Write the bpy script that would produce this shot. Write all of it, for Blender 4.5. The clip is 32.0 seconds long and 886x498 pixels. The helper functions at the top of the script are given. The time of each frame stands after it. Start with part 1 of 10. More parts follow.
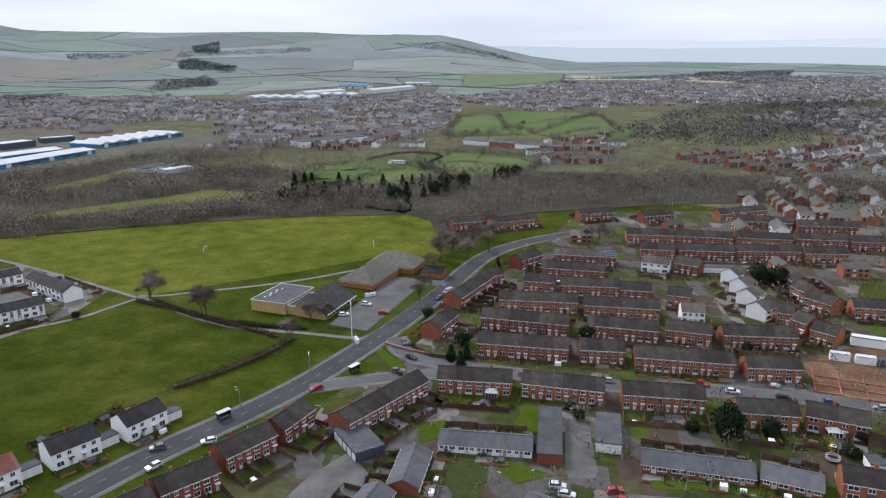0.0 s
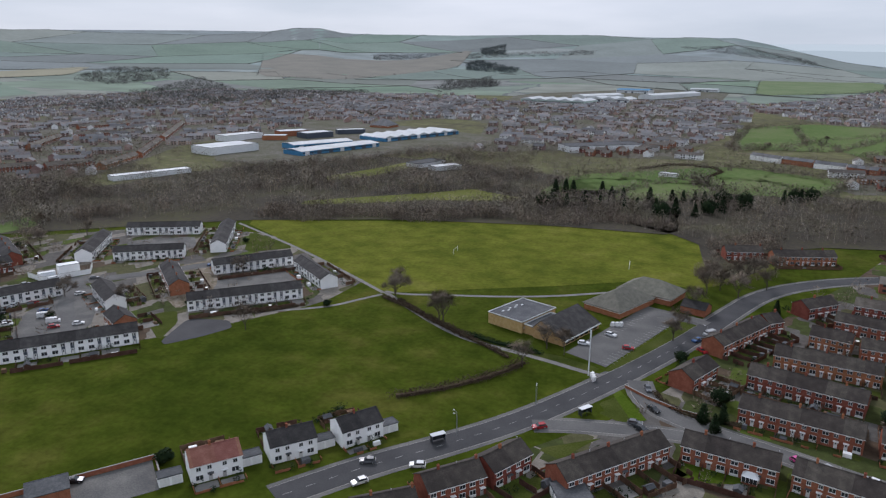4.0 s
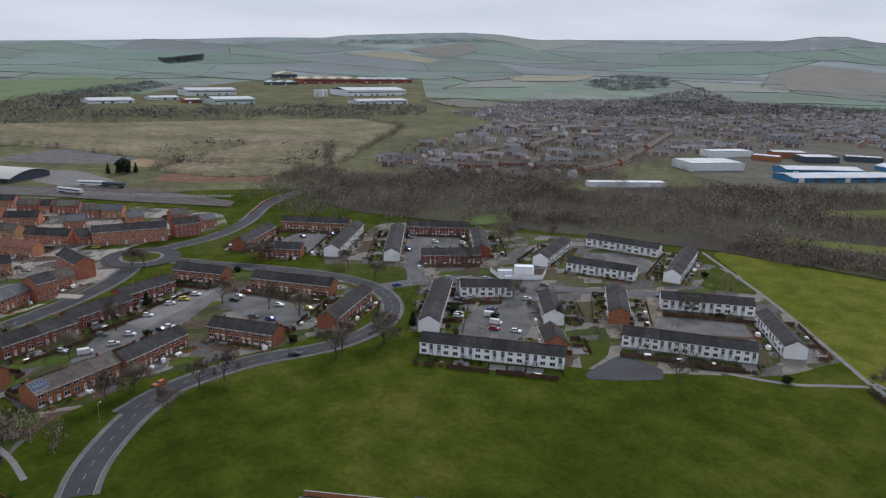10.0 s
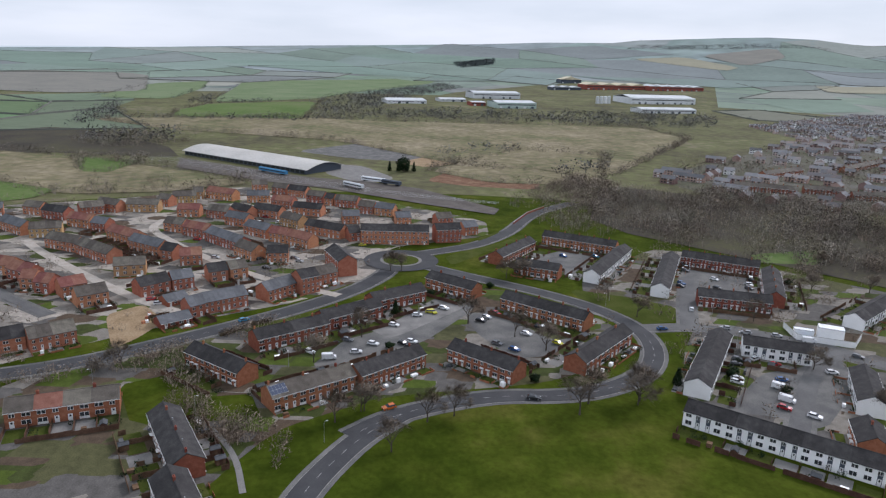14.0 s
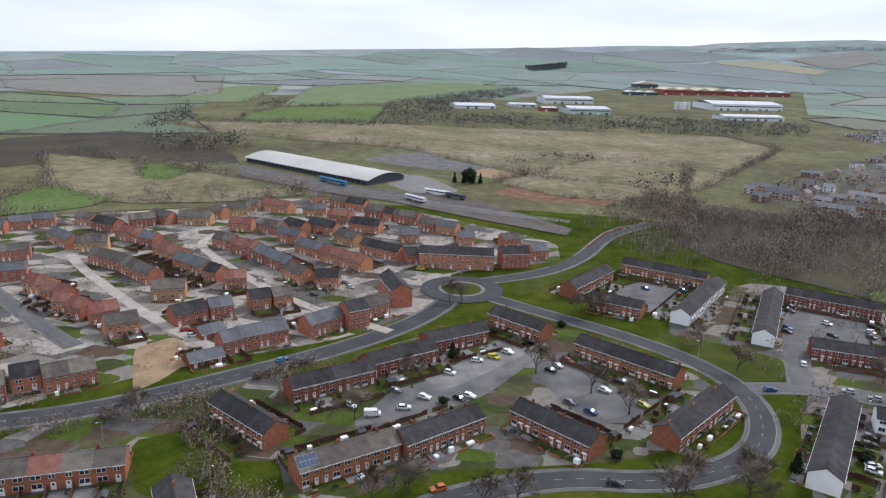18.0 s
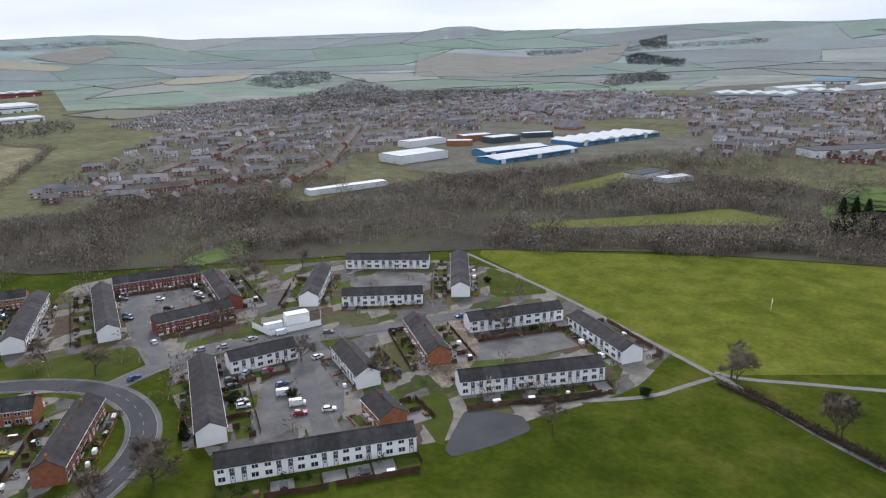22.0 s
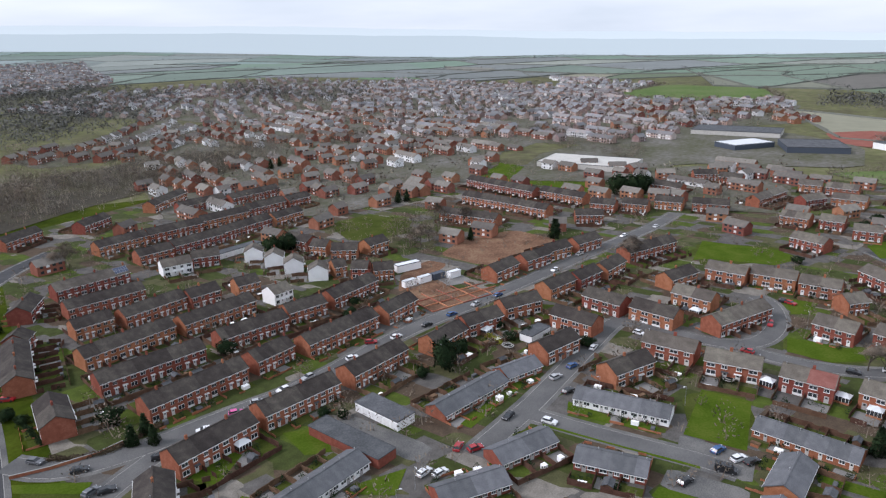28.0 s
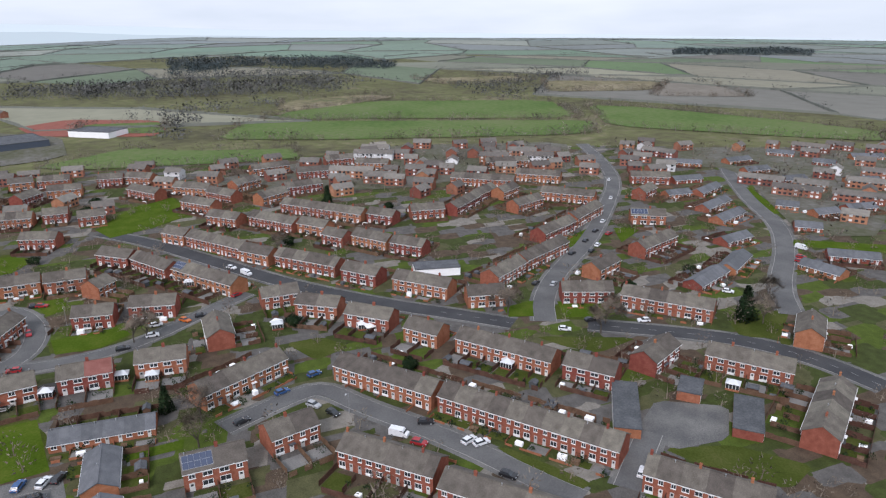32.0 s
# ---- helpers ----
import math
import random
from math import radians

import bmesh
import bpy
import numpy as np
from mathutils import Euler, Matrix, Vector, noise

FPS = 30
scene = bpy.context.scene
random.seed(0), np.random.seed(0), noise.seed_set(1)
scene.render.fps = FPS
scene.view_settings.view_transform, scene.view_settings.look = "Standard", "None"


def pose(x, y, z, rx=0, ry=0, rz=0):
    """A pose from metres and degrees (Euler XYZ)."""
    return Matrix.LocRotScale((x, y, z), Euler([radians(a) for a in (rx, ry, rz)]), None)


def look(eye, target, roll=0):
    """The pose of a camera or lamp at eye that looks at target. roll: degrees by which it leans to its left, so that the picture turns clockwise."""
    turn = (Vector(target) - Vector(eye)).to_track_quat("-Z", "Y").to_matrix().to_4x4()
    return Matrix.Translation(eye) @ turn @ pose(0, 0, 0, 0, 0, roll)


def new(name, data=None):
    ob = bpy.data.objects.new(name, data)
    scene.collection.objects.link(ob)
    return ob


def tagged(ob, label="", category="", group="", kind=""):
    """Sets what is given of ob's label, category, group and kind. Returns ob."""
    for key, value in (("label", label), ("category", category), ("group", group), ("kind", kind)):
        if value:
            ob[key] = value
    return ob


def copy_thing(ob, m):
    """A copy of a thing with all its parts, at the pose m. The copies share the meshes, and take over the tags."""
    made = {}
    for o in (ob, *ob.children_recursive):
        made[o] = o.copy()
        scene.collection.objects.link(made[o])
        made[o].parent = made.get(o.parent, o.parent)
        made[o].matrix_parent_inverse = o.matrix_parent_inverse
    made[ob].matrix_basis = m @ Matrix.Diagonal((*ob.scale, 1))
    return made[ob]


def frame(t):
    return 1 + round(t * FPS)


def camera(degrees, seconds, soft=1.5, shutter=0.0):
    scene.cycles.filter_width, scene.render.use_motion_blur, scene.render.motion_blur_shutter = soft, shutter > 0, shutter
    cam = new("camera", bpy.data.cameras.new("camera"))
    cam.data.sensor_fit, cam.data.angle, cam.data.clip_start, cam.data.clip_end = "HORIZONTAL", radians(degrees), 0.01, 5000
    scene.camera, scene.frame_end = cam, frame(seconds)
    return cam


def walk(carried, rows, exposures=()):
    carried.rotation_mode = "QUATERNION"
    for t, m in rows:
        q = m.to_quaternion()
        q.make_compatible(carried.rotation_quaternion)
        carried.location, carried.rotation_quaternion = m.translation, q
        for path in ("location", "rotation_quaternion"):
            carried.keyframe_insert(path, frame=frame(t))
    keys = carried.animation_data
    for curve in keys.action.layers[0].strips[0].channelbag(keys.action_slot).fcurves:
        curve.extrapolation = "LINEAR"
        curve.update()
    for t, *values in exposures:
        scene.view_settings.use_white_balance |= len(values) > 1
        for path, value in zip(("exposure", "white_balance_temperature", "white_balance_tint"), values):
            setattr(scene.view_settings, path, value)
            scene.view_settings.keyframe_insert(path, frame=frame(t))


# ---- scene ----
FOV = 64.94
cam = camera(FOV, 32.0, soft=1.25)
# seconds, x, y, z, yaw, pitch, roll
PATH = [
    (0, -0.00, 0.00, 100.00, -0.00, -15.53, -0.28),
    (0.5, 0.64, 3.21, 99.93, 2.27, -15.50, -0.21),
    (1, 1.18, 6.40, 99.84, 4.65, -15.45, -0.09),
    (1.5, 1.40, 9.50, 99.74, 6.31, -15.43, -0.09),
    (2, 1.43, 12.48, 99.73, 9.20, -15.40, 0.04),
    (2.5, 1.43, 15.52, 99.79, 11.54, -15.39, 0.04),
    (3, 1.24, 18.62, 99.83, 14.92, -15.38, 0.16),
    (3.5, 0.92, 21.75, 99.65, 18.56, -15.35, 0.27),
    (5.5, -1.31, 33.95, 99.57, 32.20, -15.24, 0.82),
    (6, -2.15, 36.59, 99.76, 35.96, -15.20, 0.87),
    (6.5, -3.27, 39.37, 99.94, 39.69, -15.21, 0.93),
    (7, -4.65, 41.91, 100.16, 42.90, -15.21, 0.98),
    (7.5, -6.36, 44.28, 100.41, 45.96, -15.19, 1.01),
    (8, -8.34, 46.62, 100.47, 48.90, -15.19, 1.06),
    (8.5, -10.76, 48.81, 100.54, 51.78, -15.18, 1.15),
    (9, -13.51, 51.09, 100.55, 54.64, -15.19, 1.22),
    (9.5, -16.24, 53.24, 100.61, 57.50, -15.21, 1.28),
    (10, -19.07, 55.21, 100.66, 60.35, -15.20, 1.42),
    (10.5, -22.18, 57.03, 100.66, 63.18, -15.22, 1.47),
    (11, -25.58, 58.98, 100.63, 66.03, -15.23, 1.47),
    (11.5, -29.15, 60.85, 100.62, 68.98, -15.24, 1.62),
    (12, -32.81, 62.56, 100.67, 71.86, -15.26, 1.72),
    (12.5, -36.64, 64.11, 100.78, 74.57, -15.28, 1.80),
    (13, -40.53, 65.67, 100.98, 77.29, -15.34, 1.78),
    (13.5, -44.79, 66.91, 101.07, 79.96, -15.41, 1.87),
    (14, -49.50, 67.92, 100.87, 82.71, -15.44, 2.01),
    (14.5, -54.31, 68.96, 100.61, 85.43, -15.46, 2.29),
    (16.5, -72.52, 71.40, 101.26, 88.50, -15.44, 2.11),
    (17, -77.39, 71.72, 101.54, 88.41, -15.42, 2.06),
    (17.5, -82.37, 71.97, 101.86, 88.36, -15.42, 1.96),
    (18, -86.80, 72.22, 102.19, 88.37, -15.37, 1.98),
    (18.5, -89.96, 72.40, 102.30, 84.63, -15.28, 1.64),
    (19, -91.95, 72.07, 102.16, 79.48, -15.20, 1.18),
    (19.5, -92.58, 71.38, 101.84, 73.29, -15.14, 0.64),
    (20, -92.35, 70.56, 101.36, 65.71, -15.10, 0.18),
    (20.5, -91.54, 69.81, 100.75, 57.45, -15.11, -0.43),
    (21, -90.77, 69.72, 100.05, 49.44, -15.14, -1.06),
    (21.5, -90.69, 69.62, 99.64, 41.21, -15.27, -1.40),
    (22, -90.77, 69.49, 99.71, 33.72, -15.45, -1.63),
    (22.5, -90.93, 69.02, 100.28, 26.20, -15.62, -1.68),
    (23, -91.11, 67.90, 100.85, 18.85, -15.75, -1.43),
    (23.5, -91.14, 67.25, 101.19, 11.51, -15.80, -1.56),
    (24, -91.24, 67.04, 101.45, 4.18, -15.95, -1.60),
    (24.5, -91.85, 67.37, 101.95, -3.60, -16.21, -1.58),
    (25, -92.75, 67.74, 102.27, -11.48, -16.46, -1.54),
    (25.5, -93.77, 68.17, 102.27, -19.36, -16.64, -1.43),
    (27.5, -92.49, 70.18, 99.79, -51.92, -17.15, -1.40),
    (28, -92.43, 70.05, 99.77, -60.03, -17.34, -1.27),
    (28.5, -92.45, 70.02, 99.75, -68.12, -17.53, -1.17),
    (29, -92.35, 70.08, 99.62, -75.75, -17.69, -0.99),
    (29.5, -91.98, 70.13, 99.68, -83.27, -17.90, -0.85),
    (30, -91.56, 70.09, 99.93, -90.85, -18.20, -0.78),
    (30.5, -91.40, 69.81, 100.15, -98.33, -18.46, -0.58),
    (31, -91.01, 69.58, 99.99, -105.89, -18.64, -0.56),
    (31.5, -90.58, 69.59, 99.75, -113.52, -18.76, -0.58),
    (32, -90.44, 69.84, 99.59, -120.21, -18.84, -0.34),
]
EXPOSURE = [(t, e + 0.15, 6170, 20) for t, e in ((0, 0.1), (2, -0.08), (3, -0.17), (6, -0.33), (9, -0.36), (12, -0.26), (13, -0.2), (14, -0.04), (17, 0.16), (19, 0.18), (21, 0.19), (22, 0.14), (23, -0.08),
                                          (24, -0.27), (25, -0.28), (26.5, -0.1), (28, 0.13), (30, 0.16), (32, 0.1))]
walk(cam, [(t, pose(x, y, z, 90 + p, 0, w) @ pose(0, 0, 0, 0, 0, r)) for t, x, y, z, w, p, r in PATH], EXPOSURE)

# ---- sky and light: a bright overcast winter day ----
world = bpy.data.worlds.new("overcast_sky")
scene.world = world
world.use_nodes = True
wn, wl = world.node_tree.nodes, world.node_tree.links
wn.clear()
w_out, w_mix = wn.new("ShaderNodeOutputWorld"), wn.new("ShaderNodeMixShader")
w_sky, w_bg, w_cloud = wn.new("ShaderNodeTexSky"), wn.new("ShaderNodeBackground"), wn.new("ShaderNodeBackground")
w_sky.sky_type, w_sky.sun_disc = "NISHITA", False
w_sky.sun_elevation, w_sky.sun_rotation = radians(39), radians(-40)
w_bg.inputs["Strength"].default_value = 0.08
w_co, w_map, w_noise, w_ramp = wn.new("ShaderNodeTexCoord"), wn.new("ShaderNodeMapping"), wn.new("ShaderNodeTexNoise"), wn.new("ShaderNodeValToRGB")
w_map.inputs["Scale"].default_value = (1.6, 1.6, 9.0)
w_noise.inputs["Scale"].default_value, w_noise.inputs["Detail"].default_value, w_noise.inputs["Roughness"].default_value = 1.3, 5, 0.5
w_ramp.color_ramp.elements[0].position, w_ramp.color_ramp.elements[0].color = 0.34, (0.60, 0.695, 0.75, 1)
w_ramp.color_ramp.elements[1].position, w_ramp.color_ramp.elements[1].color = 0.66, (0.82, 0.895, 0.935, 1)
w_cloud.inputs["Strength"].default_value = 0.99
w_mix.inputs[0].default_value = 0.92
wl.new(w_co.outputs["Generated"], w_map.inputs["Vector"])
wl.new(w_map.outputs["Vector"], w_noise.inputs["Vector"])
wl.new(w_noise.outputs["Fac"], w_ramp.inputs["Fac"])
wl.new(w_ramp.outputs["Color"], w_cloud.inputs["Color"])
wl.new(w_sky.outputs["Color"], w_bg.inputs["Color"])
wl.new(w_bg.outputs["Background"], w_mix.inputs[1])
wl.new(w_cloud.outputs["Background"], w_mix.inputs[2])
wl.new(w_mix.outputs["Shader"], w_out.inputs["Surface"])
sun = new("sun", bpy.data.lights.new("sun", "SUN"))
sun.data.energy, sun.data.angle, sun.data.color = 2.05, radians(18), (1.0, 0.98, 0.95)
sun.matrix_world = look((-125, 149, 160), (0, 0, 0))


# ---- materials ----
def mat(name, cols, scale=0.5, fine=6.0, rough=0.9, bump=0.0, vary=0.0, metal=0.0, local=False, spec=0.1, island=False, courses=0.0, span=0.32, clump=0.0, grain=0.0, unit=0.0):
    """Two scales of noise over a ramp of colours; vary: spread of lightness from object to object."""
    m = bpy.data.materials.new(name)
    m.use_nodes = True
    n, l = m.node_tree.nodes, m.node_tree.links
    b = n["Principled BSDF"]
    b.inputs["Roughness"].default_value, b.inputs["Metallic"].default_value = rough, metal
    b.inputs["Specular IOR Level"].default_value = spec
    if local:
        co = n.new("ShaderNodeTexCoord").outputs["Object"]
    else:
        co = n.new("ShaderNodeNewGeometry").outputs["Position"]
    a, c = n.new("ShaderNodeTexNoise"), n.new("ShaderNodeTexNoise")
    a.inputs["Scale"].default_value, a.inputs["Detail"].default_value = scale, 4
    c.inputs["Scale"].default_value, c.inputs["Detail"].default_value = fine, 3
    l.new(co, a.inputs["Vector"])
    l.new(co, c.inputs["Vector"])
    mix = n.new("ShaderNodeMath")
    mix.operation = "MULTIPLY_ADD"
    mix.inputs[1].default_value = 0.45
    l.new(c.outputs["Fac"], mix.inputs[0])
    half = n.new("ShaderNodeMath")
    half.operation = "MULTIPLY"
    half.inputs[1].default_value = 0.55
    l.new(a.outputs["Fac"], half.inputs[0])
    l.new(half.outputs[0], mix.inputs[2])
    ramp = n.new("ShaderNodeValToRGB")
    e = ramp.color_ramp.elements
    while len(e) < len(cols):
        e.new(0.5)
    for i, col in enumerate(cols):
        e[i].position, e[i].color = 0.5 - span / 2 + span * i / max(1, len(cols) - 1), (*col, 1)
    l.new(mix.outputs[0], ramp.inputs["Fac"])
    out = ramp.outputs["Color"]
    if vary:
        hsv, rng = n.new("ShaderNodeHueSaturation"), n.new("ShaderNodeMapRange")
        src = n.new("ShaderNodeNewGeometry").outputs["Random Per Island"] if island else n.new("ShaderNodeObjectInfo").outputs["Random"]
        if unit:
            # one shade for each house of a row
            axis, cut, pair, toss = n.new("ShaderNodeSeparateXYZ"), n.new("ShaderNodeMath"), n.new("ShaderNodeCombineXYZ"), n.new("ShaderNodeTexWhiteNoise")
            cut.operation = "FLOOR"
            size = n.new("ShaderNodeMath")
            size.operation, size.inputs[1].default_value = "DIVIDE", unit
            l.new(co, axis.inputs[0])
            l.new(axis.outputs["X"], size.inputs[0])
            l.new(size.outputs[0], cut.inputs[0])
            l.new(cut.outputs[0], pair.inputs["X"])
            l.new(src, pair.inputs["Y"])
            l.new(pair.outputs[0], toss.inputs["Vector"])
            src = toss.outputs["Value"]
        rng.inputs["To Min"].default_value, rng.inputs["To Max"].default_value = 1 - vary, 1 + vary
        l.new(src, rng.inputs["Value"])
        l.new(rng.outputs[0], hsv.inputs["Value"])
        hue = n.new("ShaderNodeMath")
        hue.operation = "MULTIPLY_ADD"
        hue.inputs[1].default_value, hue.inputs[2].default_value = 0.03, 0.485
        l.new(src, hue.inputs[0])
        l.new(hue.outputs[0], hsv.inputs["Hue"])
        l.new(out, hsv.inputs["Color"])
        out = hsv.outputs["Color"]
    if clump:
        # one shade for each crown
        flat, cell, sep, hsv = n.new("ShaderNodeVectorMath"), n.new("ShaderNodeTexVoronoi"), n.new("ShaderNodeSeparateColor"), n.new("ShaderNodeHueSaturation")
        flat.operation, flat.inputs[1].default_value = "MULTIPLY", (1 / clump, 1 / clump, 0.0)
        cell.inputs["Scale"].default_value = 1.0
        l.new(co, flat.inputs[0])
        l.new(flat.outputs[0], cell.inputs["Vector"])
        l.new(cell.outputs["Color"], sep.inputs[0])
        for k, (lo, hi, slot) in enumerate(((0.68, 1.32, "Value"), (0.488, 0.525, "Hue"), (0.75, 1.3, "Saturation"))):
            rng = n.new("ShaderNodeMapRange")
            rng.inputs["To Min"].default_value, rng.inputs["To Max"].default_value = lo, hi
            l.new(sep.outputs[k], rng.inputs["Value"])
            l.new(rng.outputs[0], hsv.inputs[slot])
        l.new(out, hsv.inputs["Color"])
        out = hsv.outputs["Color"]
    for size in ((grain, grain * 0.22) if grain else ()):
        g, lay = n.new("ShaderNodeTexNoise"), n.new("ShaderNodeMix")
        g.inputs["Scale"].default_value, g.inputs["Detail"].default_value, g.inputs["Roughness"].default_value = size, 6, 0.65
        lay.data_type, lay.blend_type = "RGBA", "OVERLAY"
        lay.inputs["Factor"].default_value = 0.55
        l.new(co, g.inputs["Vector"])
        l.new(out, lay.inputs["A"])
        l.new(g.outputs["Fac"], lay.inputs["B"])
        out = lay.outputs["Result"]
    l.new(out, b.inputs["Base Color"])
    height = c.outputs["Fac"]
    if courses:
        wave = n.new("ShaderNodeTexWave")
        wave.bands_direction, wave.wave_profile = "Z", "SAW"
        wave.inputs["Scale"].default_value, wave.inputs["Distortion"].default_value = courses, 0.2
        l.new(co, wave.inputs["Vector"])
        height = wave.outputs["Fac"]
    if bump:
        bp = n.new("ShaderNodeBump")
        bp.inputs["Strength"].default_value, bp.inputs["Distance"].default_value = bump, 0.05
        l.new(height, bp.inputs["Height"])
        l.new(bp.outputs["Normal"], b.inputs["Normal"])
    return m


def plain(name, col, rough=0.5, metal=0.0, spec=0.4):
    return mat(name, [tuple(v * 0.9 for v in col), tuple(min(1, v * 1.08) for v in col)], 1.5, 12, rough, 0.0, 0.0, metal, True, spec)


M = {}
M["grass"] = mat("grass", [(0.026, 0.040, 0.004), (0.037, 0.0535, 0.0055), (0.051, 0.067, 0.008), (0.081, 0.085, 0.016)], 0.013, 0.075, 1.0, 0.2, span=0.3, spec=0.02, grain=0.5)
M["lawn"] = mat("lawn_grass", [(0.038, 0.052, 0.010), (0.056, 0.071, 0.015), (0.084, 0.089, 0.028)], 0.12, 2.0, 1.0, 0.3, spec=0.02)
M["green_plot"] = mat("mown_green_grass", [(0.04, 0.07, 0.006), (0.06, 0.096, 0.010), (0.088, 0.11, 0.018)], 0.15, 1.5, 1.0, 0.3, spec=0.02)
M["pitch"] = mat("pitch_grass", [(0.062, 0.08, 0.010), (0.09, 0.106, 0.014), (0.116, 0.127, 0.019), (0.15, 0.15, 0.032)], 0.013, 0.075, 1.0, 0.2, span=0.32, spec=0.02, grain=0.5)
M["pasture"] = mat("pasture", [(0.072, 0.12, 0.03), (0.10, 0.145, 0.044), (0.125, 0.15, 0.062)], 0.012, 0.2, 1.0, span=0.22)
M["meadow"] = mat("valley_meadow", [(0.075, 0.09, 0.018), (0.12, 0.13, 0.03), (0.155, 0.15, 0.05)], 0.02, 0.5, 1.0)
M["heath"] = mat("rough_straw_grass", [(0.11, 0.115, 0.055), (0.175, 0.152, 0.09), (0.245, 0.21, 0.14)], 0.012, 0.1, 1.0, span=0.26, grain=0.12)
M["plough"] = mat("ploughed_winter_field", [(0.15, 0.135, 0.11), (0.19, 0.17, 0.14), (0.225, 0.205, 0.165)], 0.01, 0.1, 1.0, span=0.3)
M["valley"] = mat("rough_valley_grass", [(0.07, 0.066, 0.04), (0.10, 0.095, 0.05), (0.115, 0.12, 0.052), (0.16, 0.14, 0.09)], 0.009, 0.08, 1.0, span=0.3, grain=0.1)
# copies of pasture, heath and plough with distance haze in the colour
M["pasture_far"] = mat("hazed_pasture", [(0.115, 0.165, 0.075), (0.14, 0.185, 0.095), (0.16, 0.20, 0.11)], 0.012, 0.2, 1.0, span=0.22)
M["heath_far"] = mat("hazed_heath", [(0.24, 0.235, 0.17), (0.29, 0.275, 0.2)], 0.012, 0.1, 1.0)
M["plough_far"] = mat("hazed_plough", [(0.165, 0.165, 0.145), (0.195, 0.19, 0.165), (0.22, 0.21, 0.18)], 0.01, 0.1, 1.0, span=0.3)
M["pale_roof"] = mat("weathered_white_sheeting", [(0.44, 0.465, 0.475), (0.53, 0.555, 0.565), (0.62, 0.645, 0.655)], 0.05, 0.6, 0.7, vary=0.15, island=True)
M["red_metal"] = mat("dark_red_sheet_metal", [(0.26, 0.07, 0.055), (0.33, 0.10, 0.075)], 0.05, 0.5, 0.7)
M["mint_metal"] = mat("pale_green_sheet_metal", [(0.40, 0.50, 0.46), (0.50, 0.59, 0.55)], 0.05, 0.5, 0.7)
M["straw"] = mat("straw_stubble_field", [(0.34, 0.31, 0.22), (0.42, 0.385, 0.285)], 0.02, 0.2, 1.0)
M["track"] = mat("red_running_track", [(0.21, 0.075, 0.055), (0.27, 0.10, 0.075)], 0.1, 1.0, 0.9)


M["drive"] = mat("pale_block_paving", [(0.29, 0.26, 0.22), (0.37, 0.335, 0.29), (0.44, 0.405, 0.36)], 0.2, 2.0, 0.95)
M["roof_moss"] = mat("mossy_grey_tiles", [(0.10, 0.098, 0.08), (0.14, 0.136, 0.112), (0.18, 0.172, 0.145)], 0.5, 4.0, 0.9, 0.3, 0.1, local=True, courses=1.4, spec=0.22)
M["paved"] = mat("concrete_paving", [(0.14, 0.135, 0.13), (0.19, 0.185, 0.175), (0.25, 0.24, 0.225)], 0.2, 3.0, 0.9, 0.15)
M["asphalt"] = mat("asphalt", [(0.038, 0.039, 0.042), (0.052, 0.053, 0.056), (0.07, 0.07, 0.072)], 0.1, 4.0, 0.85, 0.1, spec=0.2)
M["asphalt_worn"] = mat("worn_asphalt", [(0.09, 0.09, 0.09), (0.13, 0.128, 0.122), (0.175, 0.17, 0.16)], 0.12, 3.0, 0.9, 0.1, span=0.22)
M["dirt"] = mat("red_brown_soil", [(0.10, 0.055, 0.035), (0.17, 0.095, 0.06), (0.24, 0.16, 0.10)], 0.12, 0.9, 1.0, 0.5)
M["sand"] = mat("sandy_soil", [(0.20, 0.14, 0.08), (0.28, 0.20, 0.12), (0.33, 0.25, 0.16)], 0.15, 1.2, 1.0, 0.4)
M["rubble"] = mat("rubble_ground", [(0.08, 0.08, 0.045), (0.18, 0.15, 0.11), (0.32, 0.28, 0.24)], 0.2, 0.9, 1.0, 0.5)
M["street"] = mat("estate_street_tarmac", [(0.085, 0.085, 0.085), (0.115, 0.114, 0.112), (0.15, 0.148, 0.143)], 0.1, 3.0, 0.85, 0.1)
M["town_ground"] = mat("town_ground", [(0.072, 0.076, 0.042), (0.098, 0.098, 0.066), (0.125, 0.118, 0.098), (0.165, 0.16, 0.145)], 0.03, 0.25, 1.0)
M["paint"] = plain("worn_road_paint", (0.33, 0.33, 0.32), 0.8)
M["kerb"] = plain("kerb_stone", (0.30, 0.29, 0.27), 0.9)
M["brick"] = mat("red_brick", [(0.215, 0.074, 0.045), (0.28, 0.10, 0.061), (0.35, 0.14, 0.09)], 0.8, 7.0, 0.95, 0.2, 0.26, local=True, courses=2.2)
M["brick_new"] = mat("orange_brick", [(0.33, 0.125, 0.074), (0.42, 0.172, 0.104), (0.48, 0.225, 0.146)], 0.8, 7.0, 0.95, 0.2, 0.25, local=True, courses=2.2)
M["brick_buff"] = mat("buff_brick", [(0.36, 0.22, 0.10), (0.46, 0.29, 0.14), (0.52, 0.35, 0.19)], 0.8, 7.0, 0.95, 0.2, 0.12, local=True, courses=2.2)
M["render"] = mat("white_render", [(0.84, 0.84, 0.835), (0.90, 0.90, 0.895), (0.93, 0.93, 0.925)], 0.35, 3.0, 0.9, 0.05, 0.05, local=True)
M["roof"] = mat("brown_concrete_tiles", [(0.08, 0.07, 0.058), (0.118, 0.104, 0.087), (0.165, 0.145, 0.122)], 0.5, 5.0, 0.9, 0.4, 0.3, local=True, courses=1.4, spec=0.22, unit=5.6)
